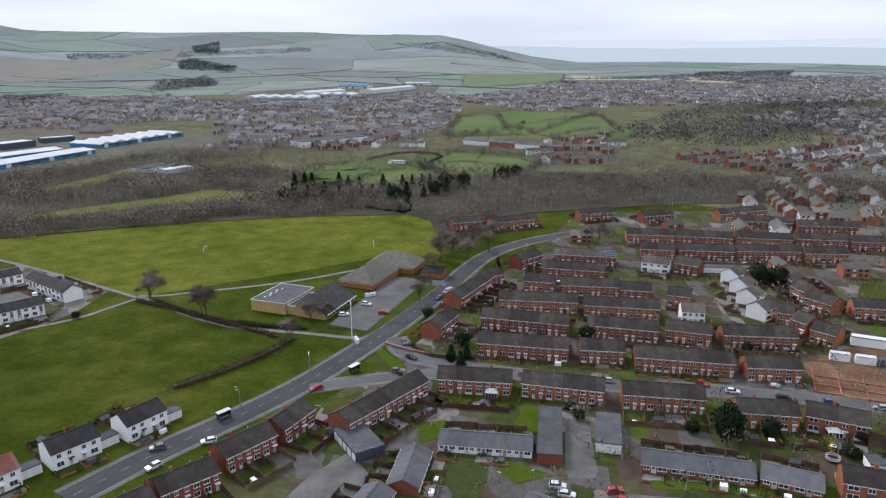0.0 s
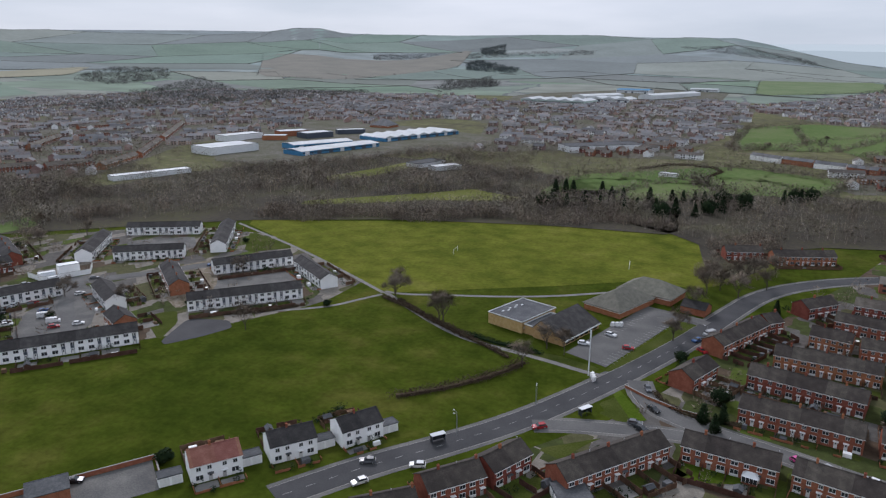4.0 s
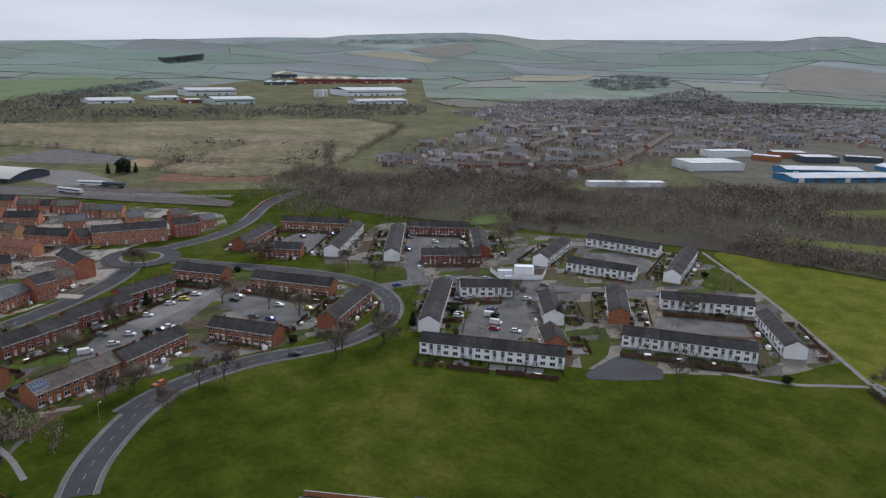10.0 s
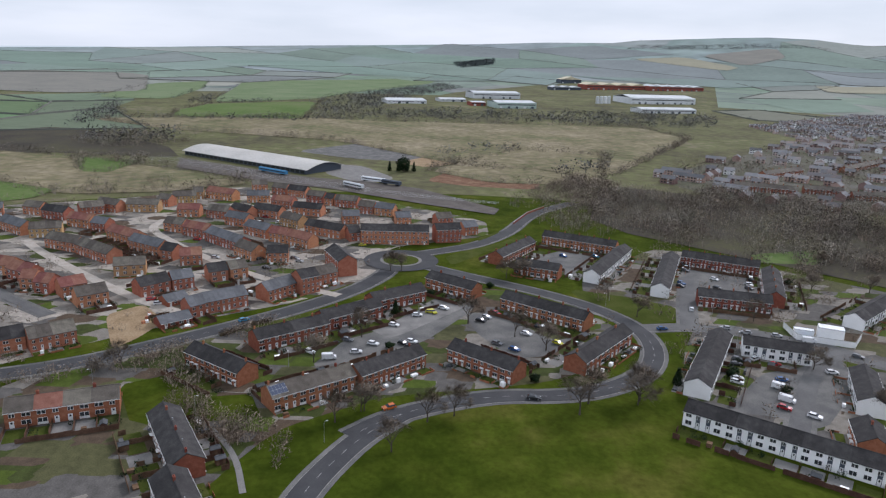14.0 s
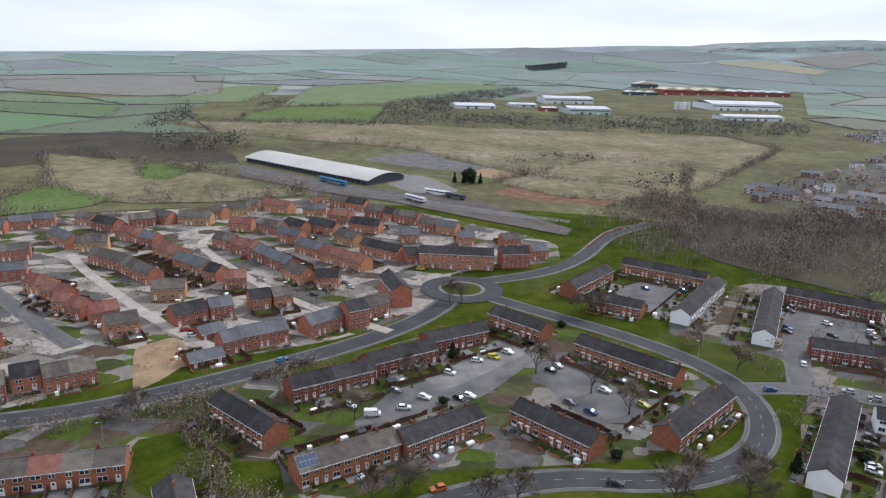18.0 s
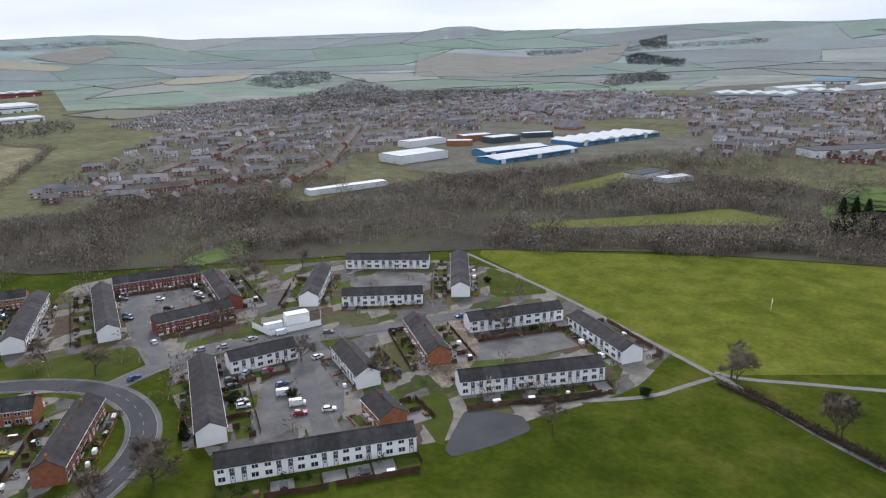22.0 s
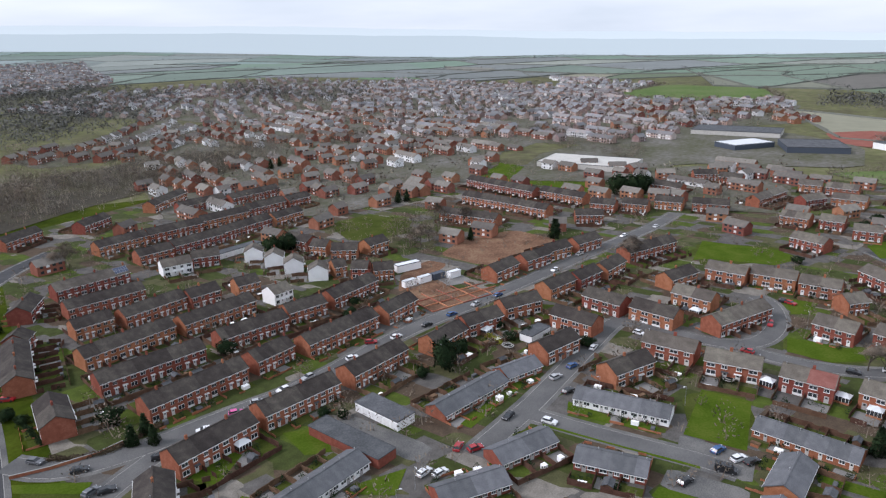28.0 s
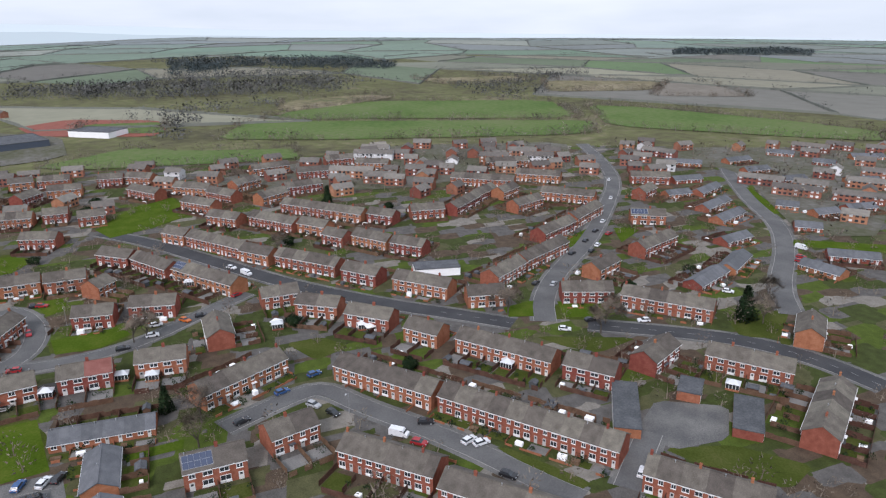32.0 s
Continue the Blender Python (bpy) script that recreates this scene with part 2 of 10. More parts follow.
M["roof_slate"] = mat("grey_slate_tiles", [(0.085, 0.089, 0.096), (0.115, 0.119, 0.127), (0.15, 0.154, 0.16)], 0.5, 5.0, 0.8, 0.4, 0.2, local=True, courses=1.4, spec=0.22, unit=5.2)
# darker brown than roof, used on rows at y above 115
M["roof_old"] = mat("dark_brown_tiles", [(0.034, 0.029, 0.026), (0.054, 0.046, 0.04), (0.085, 0.073, 0.063)], 0.5, 5.0, 0.9, 0.4, 0.3, local=True, courses=1.4, spec=0.22, unit=5.6)
M["roof_dark"] = mat("dark_grey_tiles", [(0.026, 0.025, 0.025), (0.042, 0.04, 0.04), (0.066, 0.062, 0.06)], 0.5, 5.0, 0.9, 0.4, 0.25, local=True, courses=1.4, spec=0.22, unit=6.0)
M["roof_red"] = mat("red_clay_tiles", [(0.17, 0.07, 0.05), (0.23, 0.10, 0.075), (0.28, 0.14, 0.105)], 0.5, 5.0, 0.9, 0.4, 0.15, local=True, courses=1.4, spec=0.22, unit=5.8)
M["felt"] = mat("flat_roof_felt", [(0.062, 0.066, 0.07), (0.09, 0.094, 0.10), (0.125, 0.13, 0.135)], 0.25, 2.0, 0.9, 0.1, 0.15, local=True)
M["upvc"] = plain("white_upvc", (0.78, 0.78, 0.77), 0.4)
M["glass"] = plain("window_glass", (0.035, 0.04, 0.045), 0.08, 0.0, 0.6)
M["door"] = mat("painted_door", [(0.42, 0.40, 0.38), (0.62, 0.61, 0.59)], 1.0, 6.0, 0.5, 0, 0.35, local=True)
M["panel_dark"] = plain("slate_blue_cladding", (0.06, 0.075, 0.10), 0.6)
M["chimney"] = M["brick"]
M["timber"] = mat("weathered_fence_timber", [(0.07, 0.04, 0.027), (0.115, 0.065, 0.044), (0.16, 0.10, 0.07)], 0.5, 5.0, 0.95, 0.3, 0.3, local=True)
M["steel"] = plain("galvanised_steel", (0.42, 0.43, 0.44), 0.45, 0.6)
M["solar"] = plain("solar_cell_panel", (0.05, 0.065, 0.11), 0.15, 0.0, 0.7)
M["bark"] = mat("bark", [(0.07, 0.058, 0.047), (0.11, 0.092, 0.075)], 1.0, 8.0, 1.0, 0.4)
M["litter"] = mat("rough_valley_ground", [(0.036, 0.032, 0.026), (0.06, 0.053, 0.04), (0.075, 0.074, 0.035)], 0.02, 0.4, 1.0)
M["twig"] = mat("bare_twigs", [(0.125, 0.102, 0.08), (0.175, 0.142, 0.112), (0.23, 0.19, 0.15)], 0.05, 0.6, 1.0, 0, 0.3, island=True)
M["wood"] = mat("winter_woodland", [(0.07, 0.06, 0.05), (0.14, 0.118, 0.096), (0.205, 0.176, 0.146), (0.15, 0.142, 0.094)], 0.014, 0.12, 1.0, 0, 0.2, island=True, clump=8.0)
# woods, conifers and hedges for the distance, haze painted in as paler grey
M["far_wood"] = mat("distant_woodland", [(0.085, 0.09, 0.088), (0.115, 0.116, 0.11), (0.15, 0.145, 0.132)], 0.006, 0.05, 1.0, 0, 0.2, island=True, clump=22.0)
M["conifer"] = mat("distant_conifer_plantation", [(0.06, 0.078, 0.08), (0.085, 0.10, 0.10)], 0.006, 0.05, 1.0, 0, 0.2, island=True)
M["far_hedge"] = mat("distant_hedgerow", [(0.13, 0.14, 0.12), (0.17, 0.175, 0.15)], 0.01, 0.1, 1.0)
M["evergreen"] = mat("evergreen_leaves", [(0.010, 0.021, 0.010), (0.019, 0.036, 0.015), (0.036, 0.055, 0.022)], 0.3, 2.0, 0.9, 0, 0.25, island=True)
M["hedge"] = mat("winter_hedge", [(0.05, 0.036, 0.025), (0.085, 0.06, 0.042), (0.09, 0.08, 0.045)], 0.25, 2.5, 1.0, 0, 0.2, island=True)
M["yellow_bush"] = mat("yellow_green_shrub", [(0.16, 0.17, 0.02), (0.30, 0.28, 0.04)], 0.6, 3.0, 0.9, 0, 0.2, island=True)
M["tyre"] = plain("tyre_rubber", (0.02, 0.02, 0.02), 0.9)
M["lamp_glass"] = plain("headlamp_glass", (0.6, 0.62, 0.63), 0.15)
M["tail"] = plain("tail_lamp", (0.25, 0.02, 0.02), 0.3)
M["white_metal"] = mat("white_sheet_metal", [(0.55, 0.57, 0.58), (0.66, 0.68, 0.69), (0.74, 0.75, 0.76)], 0.03, 0.5, 0.6, 0, 0.12)
M["blue_metal"] = mat("blue_sheet_metal", [(0.05, 0.18, 0.33), (0.08, 0.25, 0.42)], 0.05, 0.5, 0.6)
M["cream_metal"] = mat("cream_sheet_metal", [(0.50, 0.44, 0.30), (0.60, 0.54, 0.40)], 0.05, 0.5, 0.7)
M["shed_roof"] = mat("weathered_pale_roofing", [(0.40, 0.39, 0.36), (0.50, 0.485, 0.45), (0.57, 0.555, 0.52)], 0.03, 0.6, 0.8)
M["rail"] = mat("railway_ballast", [(0.07, 0.062, 0.056), (0.11, 0.098, 0.088), (0.15, 0.135, 0.12)], 0.1, 1.2, 1.0)
# a surface that glows by itself in a haze colour
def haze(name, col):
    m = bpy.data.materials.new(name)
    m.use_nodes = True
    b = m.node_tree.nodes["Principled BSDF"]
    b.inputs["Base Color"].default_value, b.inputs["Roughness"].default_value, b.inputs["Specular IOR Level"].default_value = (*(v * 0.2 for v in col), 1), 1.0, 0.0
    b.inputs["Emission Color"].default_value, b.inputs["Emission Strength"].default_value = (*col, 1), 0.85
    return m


# glow added to the far rims in place of haze over them
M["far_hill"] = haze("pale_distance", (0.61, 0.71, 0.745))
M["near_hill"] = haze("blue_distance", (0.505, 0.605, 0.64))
# town_wall and town_roof are greyed and lightened to stand in for haze
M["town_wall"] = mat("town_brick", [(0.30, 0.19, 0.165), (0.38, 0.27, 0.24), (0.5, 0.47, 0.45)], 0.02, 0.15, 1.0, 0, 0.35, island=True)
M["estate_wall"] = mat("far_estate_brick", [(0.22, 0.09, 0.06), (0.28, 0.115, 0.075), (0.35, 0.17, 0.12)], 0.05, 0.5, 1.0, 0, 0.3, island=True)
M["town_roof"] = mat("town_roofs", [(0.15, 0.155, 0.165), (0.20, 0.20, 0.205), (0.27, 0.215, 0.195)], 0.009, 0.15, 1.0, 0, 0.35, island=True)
# lightened as well, for the haze over the far estates
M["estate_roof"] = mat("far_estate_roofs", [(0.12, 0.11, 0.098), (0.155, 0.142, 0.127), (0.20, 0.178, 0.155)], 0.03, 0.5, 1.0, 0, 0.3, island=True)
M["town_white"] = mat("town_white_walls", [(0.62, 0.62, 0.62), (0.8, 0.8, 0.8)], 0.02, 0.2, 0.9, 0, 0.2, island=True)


# ---- the shape of the land ----
CENTRE = (-92.0, 70.0)
SKYLINE = [(-180, -2.5), (-150, -2.3), (-138, -2.25), (-124, -2.1), (-117, -2.0), (-107, -1.95), (-101, -1.75), (-97, -1.85), (-92, -2.1), (-86, -2.3), (-78, -2.3), (-70, -2.0),
           (-61, -2.05), (-50, -1.6), (-40, -1.15), (-29, -0.8), (-20, -0.7), (-12, -0.7), (-8, -0.25), (-5.5, 0.3), (-3, 0.85), (-1, 1.2), (5, 1.25), (10, 1.4), (14, 1.42), (20, 1.35),
           (29, 1.4), (31, 1.74), (33, 1.74), (35, 1.5), (40, 1.5), (48, 1.4), (53, 1.3), (56, 1.62), (59, 1.7), (62, 1.6), (68, 1.32), (70, 1.1), (75, 1.0), (80, 0.75), (90, 0.38),
           (98, 0.1), (106, -0.24), (120, -0.7), (135, -1.3), (155, -1.9), (180, -2.5)]
SKY_AZ, SKY_EL = np.array([a for a, _ in SKYLINE], float), np.array([e for _, e in SKYLINE], float)
# the pale rim of hills beyond the nearer ones
RIM = [(-180, -2.2), (-150, -1.95), (-120, -1.6), (-105, -1.2), (-92, -0.7), (-79, -0.4), (-60, 0.15), (-44, 0.75), (-30, 0.95), (-18, 1.0), (-6, 1.15), (31, 1.2), (60, 1.4), (75, 1.0),
       (90, 0.55), (120, -0.5), (150, -1.6), (180, -2.2)]
R_FLAT, R_FAR = 520.0, 4500.0


def land(x, y):
    """Height of the ground: level round the estates, then rising or falling to the skyline."""
    dx, dy = np.asarray(x, float) - CENTRE[0], np.asarray(y, float) - CENTRE[1]
    r, az = np.hypot(dx, dy), np.degrees(np.arctan2(-dx, dy))
    far = 100 + R_FAR * np.tan(np.radians(np.interp(az, SKY_AZ, SKY_EL)))
    s = np.clip((r - R_FLAT) / (R_FAR - R_FLAT), 0, 1.05)
    roll = np.sin(r / 310.0 + az / 9.0) * 9 * np.clip((r - 1300) / 1500, 0, 1)
    return far * s ** 3.4 + roll * (1 - s)


# ---- mesh helpers ----
class Shape:
    """Collects corners and faces, then becomes one mesh."""

    def __init__(self):
        self.v, self.f, self.m = [], [], []

    def face(self, pts, m=0):
        k = len(self.v)
        self.v += [tuple(p) for p in pts]
        self.f.append(tuple(range(k, k + len(pts))))
        self.m.append(m)

    def box(self, x, y, z, sx, sy, sz, m=0, turn=0.0):
        """A box on its base centre (x, y, z)."""
        k, c, s = len(self.v), math.cos(turn), math.sin(turn)
        for dz in (0, sz):
            for px, py in ((-sx / 2, -sy / 2), (sx / 2, -sy / 2), (sx / 2, sy / 2), (-sx / 2, sy / 2)):
                self.v.append((x + px * c - py * s, y + px * s + py * c, z + dz))
        for q in ((0, 3, 2, 1), (4, 5, 6, 7), (0, 1, 5, 4), (1, 2, 6, 5), (2, 3, 7, 6), (3, 0, 4, 7)):
            self.f.append(tuple(k + i for i in q))
            self.m.append(m)

    def prism(self, prof, x0, x1, m=0):
        """A (y, z) outline drawn out along x."""
        k, n = len(self.v), len(prof)
        self.v += [(x0, a, b) for a, b in prof] + [(x1, a, b) for a, b in prof]
        self.f.append(tuple(range(k, k + n)))
        self.f.append(tuple(range(k + 2 * n - 1, k + n - 1, -1)))
        for i in range(n):
            j = (i + 1) % n
            self.f.append((k + i, k + n + i, k + n + j, k + j))
        self.m += [m] * (n + 2)

    def tube(self, p, q, r0, r1, n=5, m=0):
        a, b = Vector(p), Vector(q)
        d = (b - a).normalized()
        u = d.orthogonal().normalized()
        w, k = d.cross(u), len(self.v)
        for c, r in ((a, r0), (b, r1)):
            for i in range(n):
                t = 2 * math.pi * i / n
                self.v.append(tuple(c + (u * math.cos(t) + w * math.sin(t)) * r))
        for i in range(n):
            j = (i + 1) % n
            self.f.append((k + i, k + j, k + n + j, k + n + i))
        self.f.append(tuple(range(k + n, k + 2 * n)))
        self.f.append(tuple(range(k + n - 1, k - 1, -1)))
        self.m += [m] * (n + 2)

    def mesh(self, name, mats):
        me = bpy.data.meshes.new(name)
        me.from_pydata(self.v, [], self.f)
        for k in (mats if isinstance(mats, (list, tuple)) else [mats]):
            me.materials.append(M[k] if isinstance(k, str) else k)
        if any(self.m):
            me.polygons.foreach_set("material_index", self.m)
        me.update()
        return me


def part(name, shape, mats, parent=None, label="", at=None):
    """One mesh object, under a thing or a part where one is given."""
    me = shape if isinstance(shape, bpy.types.Mesh) else shape.mesh(name, mats)
    ob = new(name, me)
    if parent is not None:
        ob.parent = parent
    if at is not None:
        ob.location = at
    if label:
        ob["label"] = label
    return ob


def puff(me, normals):
    """Rounds off the shading of a crown made of slivers."""
    me.shade_smooth()
    me.normals_split_custom_set_from_vertices(normals)


def puff_round(ob, height):
    """Turns the slivers of a single crown outwards and shades them as one round mass."""
    me = ob.data
    co = np.empty(len(me.vertices) * 3)
    me.vertices.foreach_get("co", co)
    co = co.reshape(-1, 3)
    n = co - np.array([0, 0, height])
    n /= np.linalg.norm(n, axis=1)[:, None] + 1e-6
    n[:, 2] += 0.45
    tri = np.arange(len(co)).reshape(-1, 3)
    g = np.cross(co[tri[:, 1]] - co[tri[:, 0]], co[tri[:, 2]] - co[tri[:, 0]])
    away = (g * n[tri[:, 0]]).sum(1) < 0
    tri[away] = tri[away][:, [1, 0, 2]]
    fresh = bpy.data.meshes.new(me.name)
    fresh.from_pydata(co.tolist(), [], tri.tolist())
    fresh.materials.append(me.materials[0])
    fresh.update()
    puff(fresh, (n / np.linalg.norm(n, axis=1)[:, None]).tolist())
    ob.data = fresh


def recalc(me):
    bm = bmesh.new()
    bm.from_mesh(me)
    bmesh.ops.recalc_face_normals(bm, faces=bm.faces)
    bm.to_mesh(me)
    bm.free()
    return me


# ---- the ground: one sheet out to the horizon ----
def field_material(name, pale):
    """Patchwork fields and hedge lines; pale: share of haze colour mixed into the crops."""
    m = bpy.data.materials.new(name)
    m.use_nodes = True
    n, l = m.node_tree.nodes, m.node_tree.links
    b = n["Principled BSDF"]
    b.inputs["Roughness"].default_value, b.inputs["Specular IOR Level"].default_value = 1.0, 0.1
    pos = n.new("ShaderNodeNewGeometry").outputs["Position"]
    flat = n.new("ShaderNodeVectorMath")
    flat.operation = "MULTIPLY"
    flat.inputs[1].default_value = (1, 1.35, 0)
    l.new(pos, flat.inputs[0])
    warp = n.new("ShaderNodeTexNoise")
    warp.inputs["Scale"].default_value = 0.003
    l.new(flat.outputs[0], warp.inputs["Vector"])
    push = n.new("ShaderNodeVectorMath")
    push.operation = "MULTIPLY_ADD"
    push.inputs[1].default_value = (120, 120, 0)
    l.new(warp.outputs["Color"], push.inputs[0])
    l.new(flat.outputs[0], push.inputs[2])
    cell, edge = n.new("ShaderNodeTexVoronoi"), n.new("ShaderNodeTexVoronoi")
    edge.feature = "DISTANCE_TO_EDGE"
    for v in (cell, edge):
        v.inputs["Scale"].default_value = 0.0021
        l.new(push.outputs[0], v.inputs["Vector"])
    sep, ramp = n.new("ShaderNodeSeparateColor"), n.new("ShaderNodeValToRGB")
    l.new(cell.outputs["Color"], sep.inputs[0])
    l.new(sep.outputs[0], ramp.inputs["Fac"])
    ramp.color_ramp.interpolation = "CONSTANT"
    e = ramp.color_ramp.elements
    for _ in range(5):
        e.new(0.5)
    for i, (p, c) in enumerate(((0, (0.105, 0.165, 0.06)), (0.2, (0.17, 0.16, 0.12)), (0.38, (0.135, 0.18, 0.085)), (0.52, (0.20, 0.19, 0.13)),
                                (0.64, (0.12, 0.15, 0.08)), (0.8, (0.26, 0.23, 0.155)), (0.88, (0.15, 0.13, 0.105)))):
        # haze painted in: each crop colour is blended towards pale blue-grey
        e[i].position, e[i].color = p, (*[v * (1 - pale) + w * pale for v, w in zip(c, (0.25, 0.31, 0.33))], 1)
    line = n.new("ShaderNodeMath")
    line.operation = "LESS_THAN"
    line.inputs[1].default_value = 0.009 if pale < 0.5 else 0.0
    l.new(edge.outputs["Distance"], line.inputs[0])
    hedge = n.new("ShaderNodeMix")
    hedge.data_type = "RGBA"
    # hedge lines are paled by the same painted haze
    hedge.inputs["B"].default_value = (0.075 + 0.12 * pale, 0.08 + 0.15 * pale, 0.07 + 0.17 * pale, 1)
    l.new(line.outputs[0], hedge.inputs["Factor"])
    l.new(ramp.outputs["Color"], hedge.inputs["A"])
    grain, mul = n.new("ShaderNodeTexNoise"), n.new("ShaderNodeMix")
    grain.inputs["Scale"].default_value, grain.inputs["Detail"].default_value = 0.008, 8
    mul.data_type, mul.blend_type = "RGBA", "OVERLAY"
    mul.inputs["Factor"].default_value = 0.5
    l.new(pos, grain.inputs["Vector"])
    l.new(hedge.outputs["Result"], mul.inputs["A"])
    l.new(grain.outputs["Fac"], mul.inputs["B"])
    l.new(mul.outputs["Result"], b.inputs["Base Color"])
    return m


def plot_material(name, turn, cols, size):
    """A patchwork of small straight-edged plots: lawns, paving, tarmac and bare beds."""
    m = bpy.data.materials.new(name)
    m.use_nodes = True
    n, l = m.node_tree.nodes, m.node_tree.links
    b = n["Principled BSDF"]
    b.inputs["Roughness"].default_value, b.inputs["Specular IOR Level"].default_value = 1.0, 0.15
    pos, turned = n.new("ShaderNodeNewGeometry").outputs["Position"], n.new("ShaderNodeMapping")
    turned.inputs["Rotation"].default_value = (0, 0, radians(turn))
    turned.inputs["Scale"].default_value = (1, 0.62, 0)
    l.new(pos, turned.inputs["Vector"])
    cell, sep, ramp = n.new("ShaderNodeTexVoronoi"), n.new("ShaderNodeSeparateColor"), n.new("ShaderNodeValToRGB")
    cell.distance = "CHEBYCHEV"
    cell.inputs["Scale"].default_value, cell.inputs["Randomness"].default_value = 1 / size, 0.75
    l.new(turned.outputs["Vector"], cell.inputs["Vector"])
    l.new(cell.outputs["Color"], sep.inputs[0])
    l.new(sep.outputs[0], ramp.inputs["Fac"])
    ramp.color_ramp.interpolation = "CONSTANT"
    e = ramp.color_ramp.elements
    while len(e) < len(cols):
        e.new(0.5)
    for i, (p, c) in enumerate(cols):
        e[i].position, e[i].color = p, (*c, 1)
    out = ramp.outputs["Color"]
    for scale, amount in ((0.35, 0.55), (2.5, 0.5)):
        grain, mix = n.new("ShaderNodeTexNoise"), n.new("ShaderNodeMix")
        grain.inputs["Scale"].default_value, grain.inputs["Detail"].default_value = scale, 5
        mix.data_type, mix.blend_type = "RGBA", "OVERLAY"
        mix.inputs["Factor"].default_value = amount
        l.new(pos, grain.inputs["Vector"])
        l.new(out, mix.inputs["A"])
        l.new(grain.outputs["Fac"], mix.inputs["B"])
        out = mix.outputs["Result"]
    l.new(out, b.inputs["Base Color"])
    return m


GREEN, BRIGHT, OLIVE, GREY, PALE, SOIL = (0.044, 0.056, 0.015), (0.06, 0.085, 0.013), (0.075, 0.075, 0.034), (0.10, 0.094, 0.087), (0.19, 0.174, 0.15), (0.08, 0.058, 0.04)
M["yard"] = plot_material("garden_ground", 12, ((0, GREEN), (0.26, SOIL), (0.38, BRIGHT), (0.47, GREY), (0.68, OLIVE), (0.82, PALE), (0.92, SOIL)), 7.0)
M["yard_pale"] = plot_material("pale_estate_ground", 30, ((0, GREEN), (0.12, GREY), (0.36, PALE), (0.62, BRIGHT), (0.70, SOIL), (0.78, OLIVE), (0.92, PALE)), 7.5)
M["yard_new"] = plot_material("new_estate_ground", 30, ((0, (0.31, 0.28, 0.24)), (0.3, GREY), (0.48, PALE), (0.74, GREEN), (0.84, BRIGHT), (0.92, SOIL)), 7.5)
# painted haze: stronger in the farther ring of fields
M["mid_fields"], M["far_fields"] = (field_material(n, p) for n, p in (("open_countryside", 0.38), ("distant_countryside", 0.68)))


def ground_sheet():
    radii = [0, 60, 120, 180, 240, 300, 360, 420, 480, 520, 560] + list(range(600, 1601, 40)) + list(range(1700, 4800, 100)) + [4790]
    step = 1
    az = np.radians(np.arange(0, 360, step))
    verts, faces, mats = [(CENTRE[0], CENTRE[1], 0.0)], [], []
    for r in radii[1:]:
        xs, ys = CENTRE[0] - r * np.sin(az), CENTRE[1] + r * np.cos(az)
        verts += list(zip(xs.tolist(), ys.tolist(), land(xs, ys).tolist()))
    n = len(az)
    for i in range(n):
        faces.append((0, 1 + (i + 1) % n, 1 + i)[::-1])
        mats.append(0)
    for k in range(len(radii) - 2):
        a, b = 1 + k * n, 1 + (k + 1) * n
        for i in range(n):
            j = (i + 1) % n
            faces.append((a + i, a + j, b + j, b + i))
            # from 1750 m and 2900 m out, fields with haze in their colour
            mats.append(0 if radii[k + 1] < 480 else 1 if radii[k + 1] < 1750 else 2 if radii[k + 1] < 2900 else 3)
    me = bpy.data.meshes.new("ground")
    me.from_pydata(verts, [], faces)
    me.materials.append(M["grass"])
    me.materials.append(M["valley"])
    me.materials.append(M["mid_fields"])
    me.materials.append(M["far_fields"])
    me.polygons.foreach_set("material_index", mats)
    me.update()
    recalc(me)
    tagged(new("ground", me), "winter grass ground running out to patchwork fields and hills", "ground", kind="structure")


ground_sheet()


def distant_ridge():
    """The farthest hills, low rims beyond the fields, one behind the other, glowing in haze colours."""
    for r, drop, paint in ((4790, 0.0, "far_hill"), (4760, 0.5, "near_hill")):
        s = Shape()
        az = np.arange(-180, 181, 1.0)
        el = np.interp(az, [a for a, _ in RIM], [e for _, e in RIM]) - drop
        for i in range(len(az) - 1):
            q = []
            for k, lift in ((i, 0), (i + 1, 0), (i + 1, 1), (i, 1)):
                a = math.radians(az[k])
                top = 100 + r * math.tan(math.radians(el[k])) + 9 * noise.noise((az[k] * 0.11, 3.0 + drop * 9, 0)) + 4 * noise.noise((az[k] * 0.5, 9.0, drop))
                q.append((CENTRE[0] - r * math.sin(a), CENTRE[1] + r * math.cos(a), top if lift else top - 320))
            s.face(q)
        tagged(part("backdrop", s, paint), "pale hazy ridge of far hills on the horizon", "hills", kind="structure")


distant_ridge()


def inside(px, py, poly):
    """Which of the points lie inside the polygon."""
    px, py = np.asarray(px, float), np.asarray(py, float)
    hit = np.zeros(px.shape, bool)
    for (ax, ay), (bx, by) in zip(poly, poly[1:] + poly[:1]):
        if ay != by:
            hit ^= ((ay > py) != (by > py)) & (px < (bx - ax) * (py - ay) / (by - ay) + ax)
    return hit


def smooth(pts, times=2):
    for _ in range(times):
        out = [pts[0]]
        for (ax, ay), (bx, by) in zip(pts, pts[1:]):
            out += [(ax * 0.75 + bx * 0.25, ay * 0.75 + by * 0.25), (ax * 0.25 + bx * 0.75, ay * 0.25 + by * 0.75)]
        pts = out + [pts[-1]]
    return pts


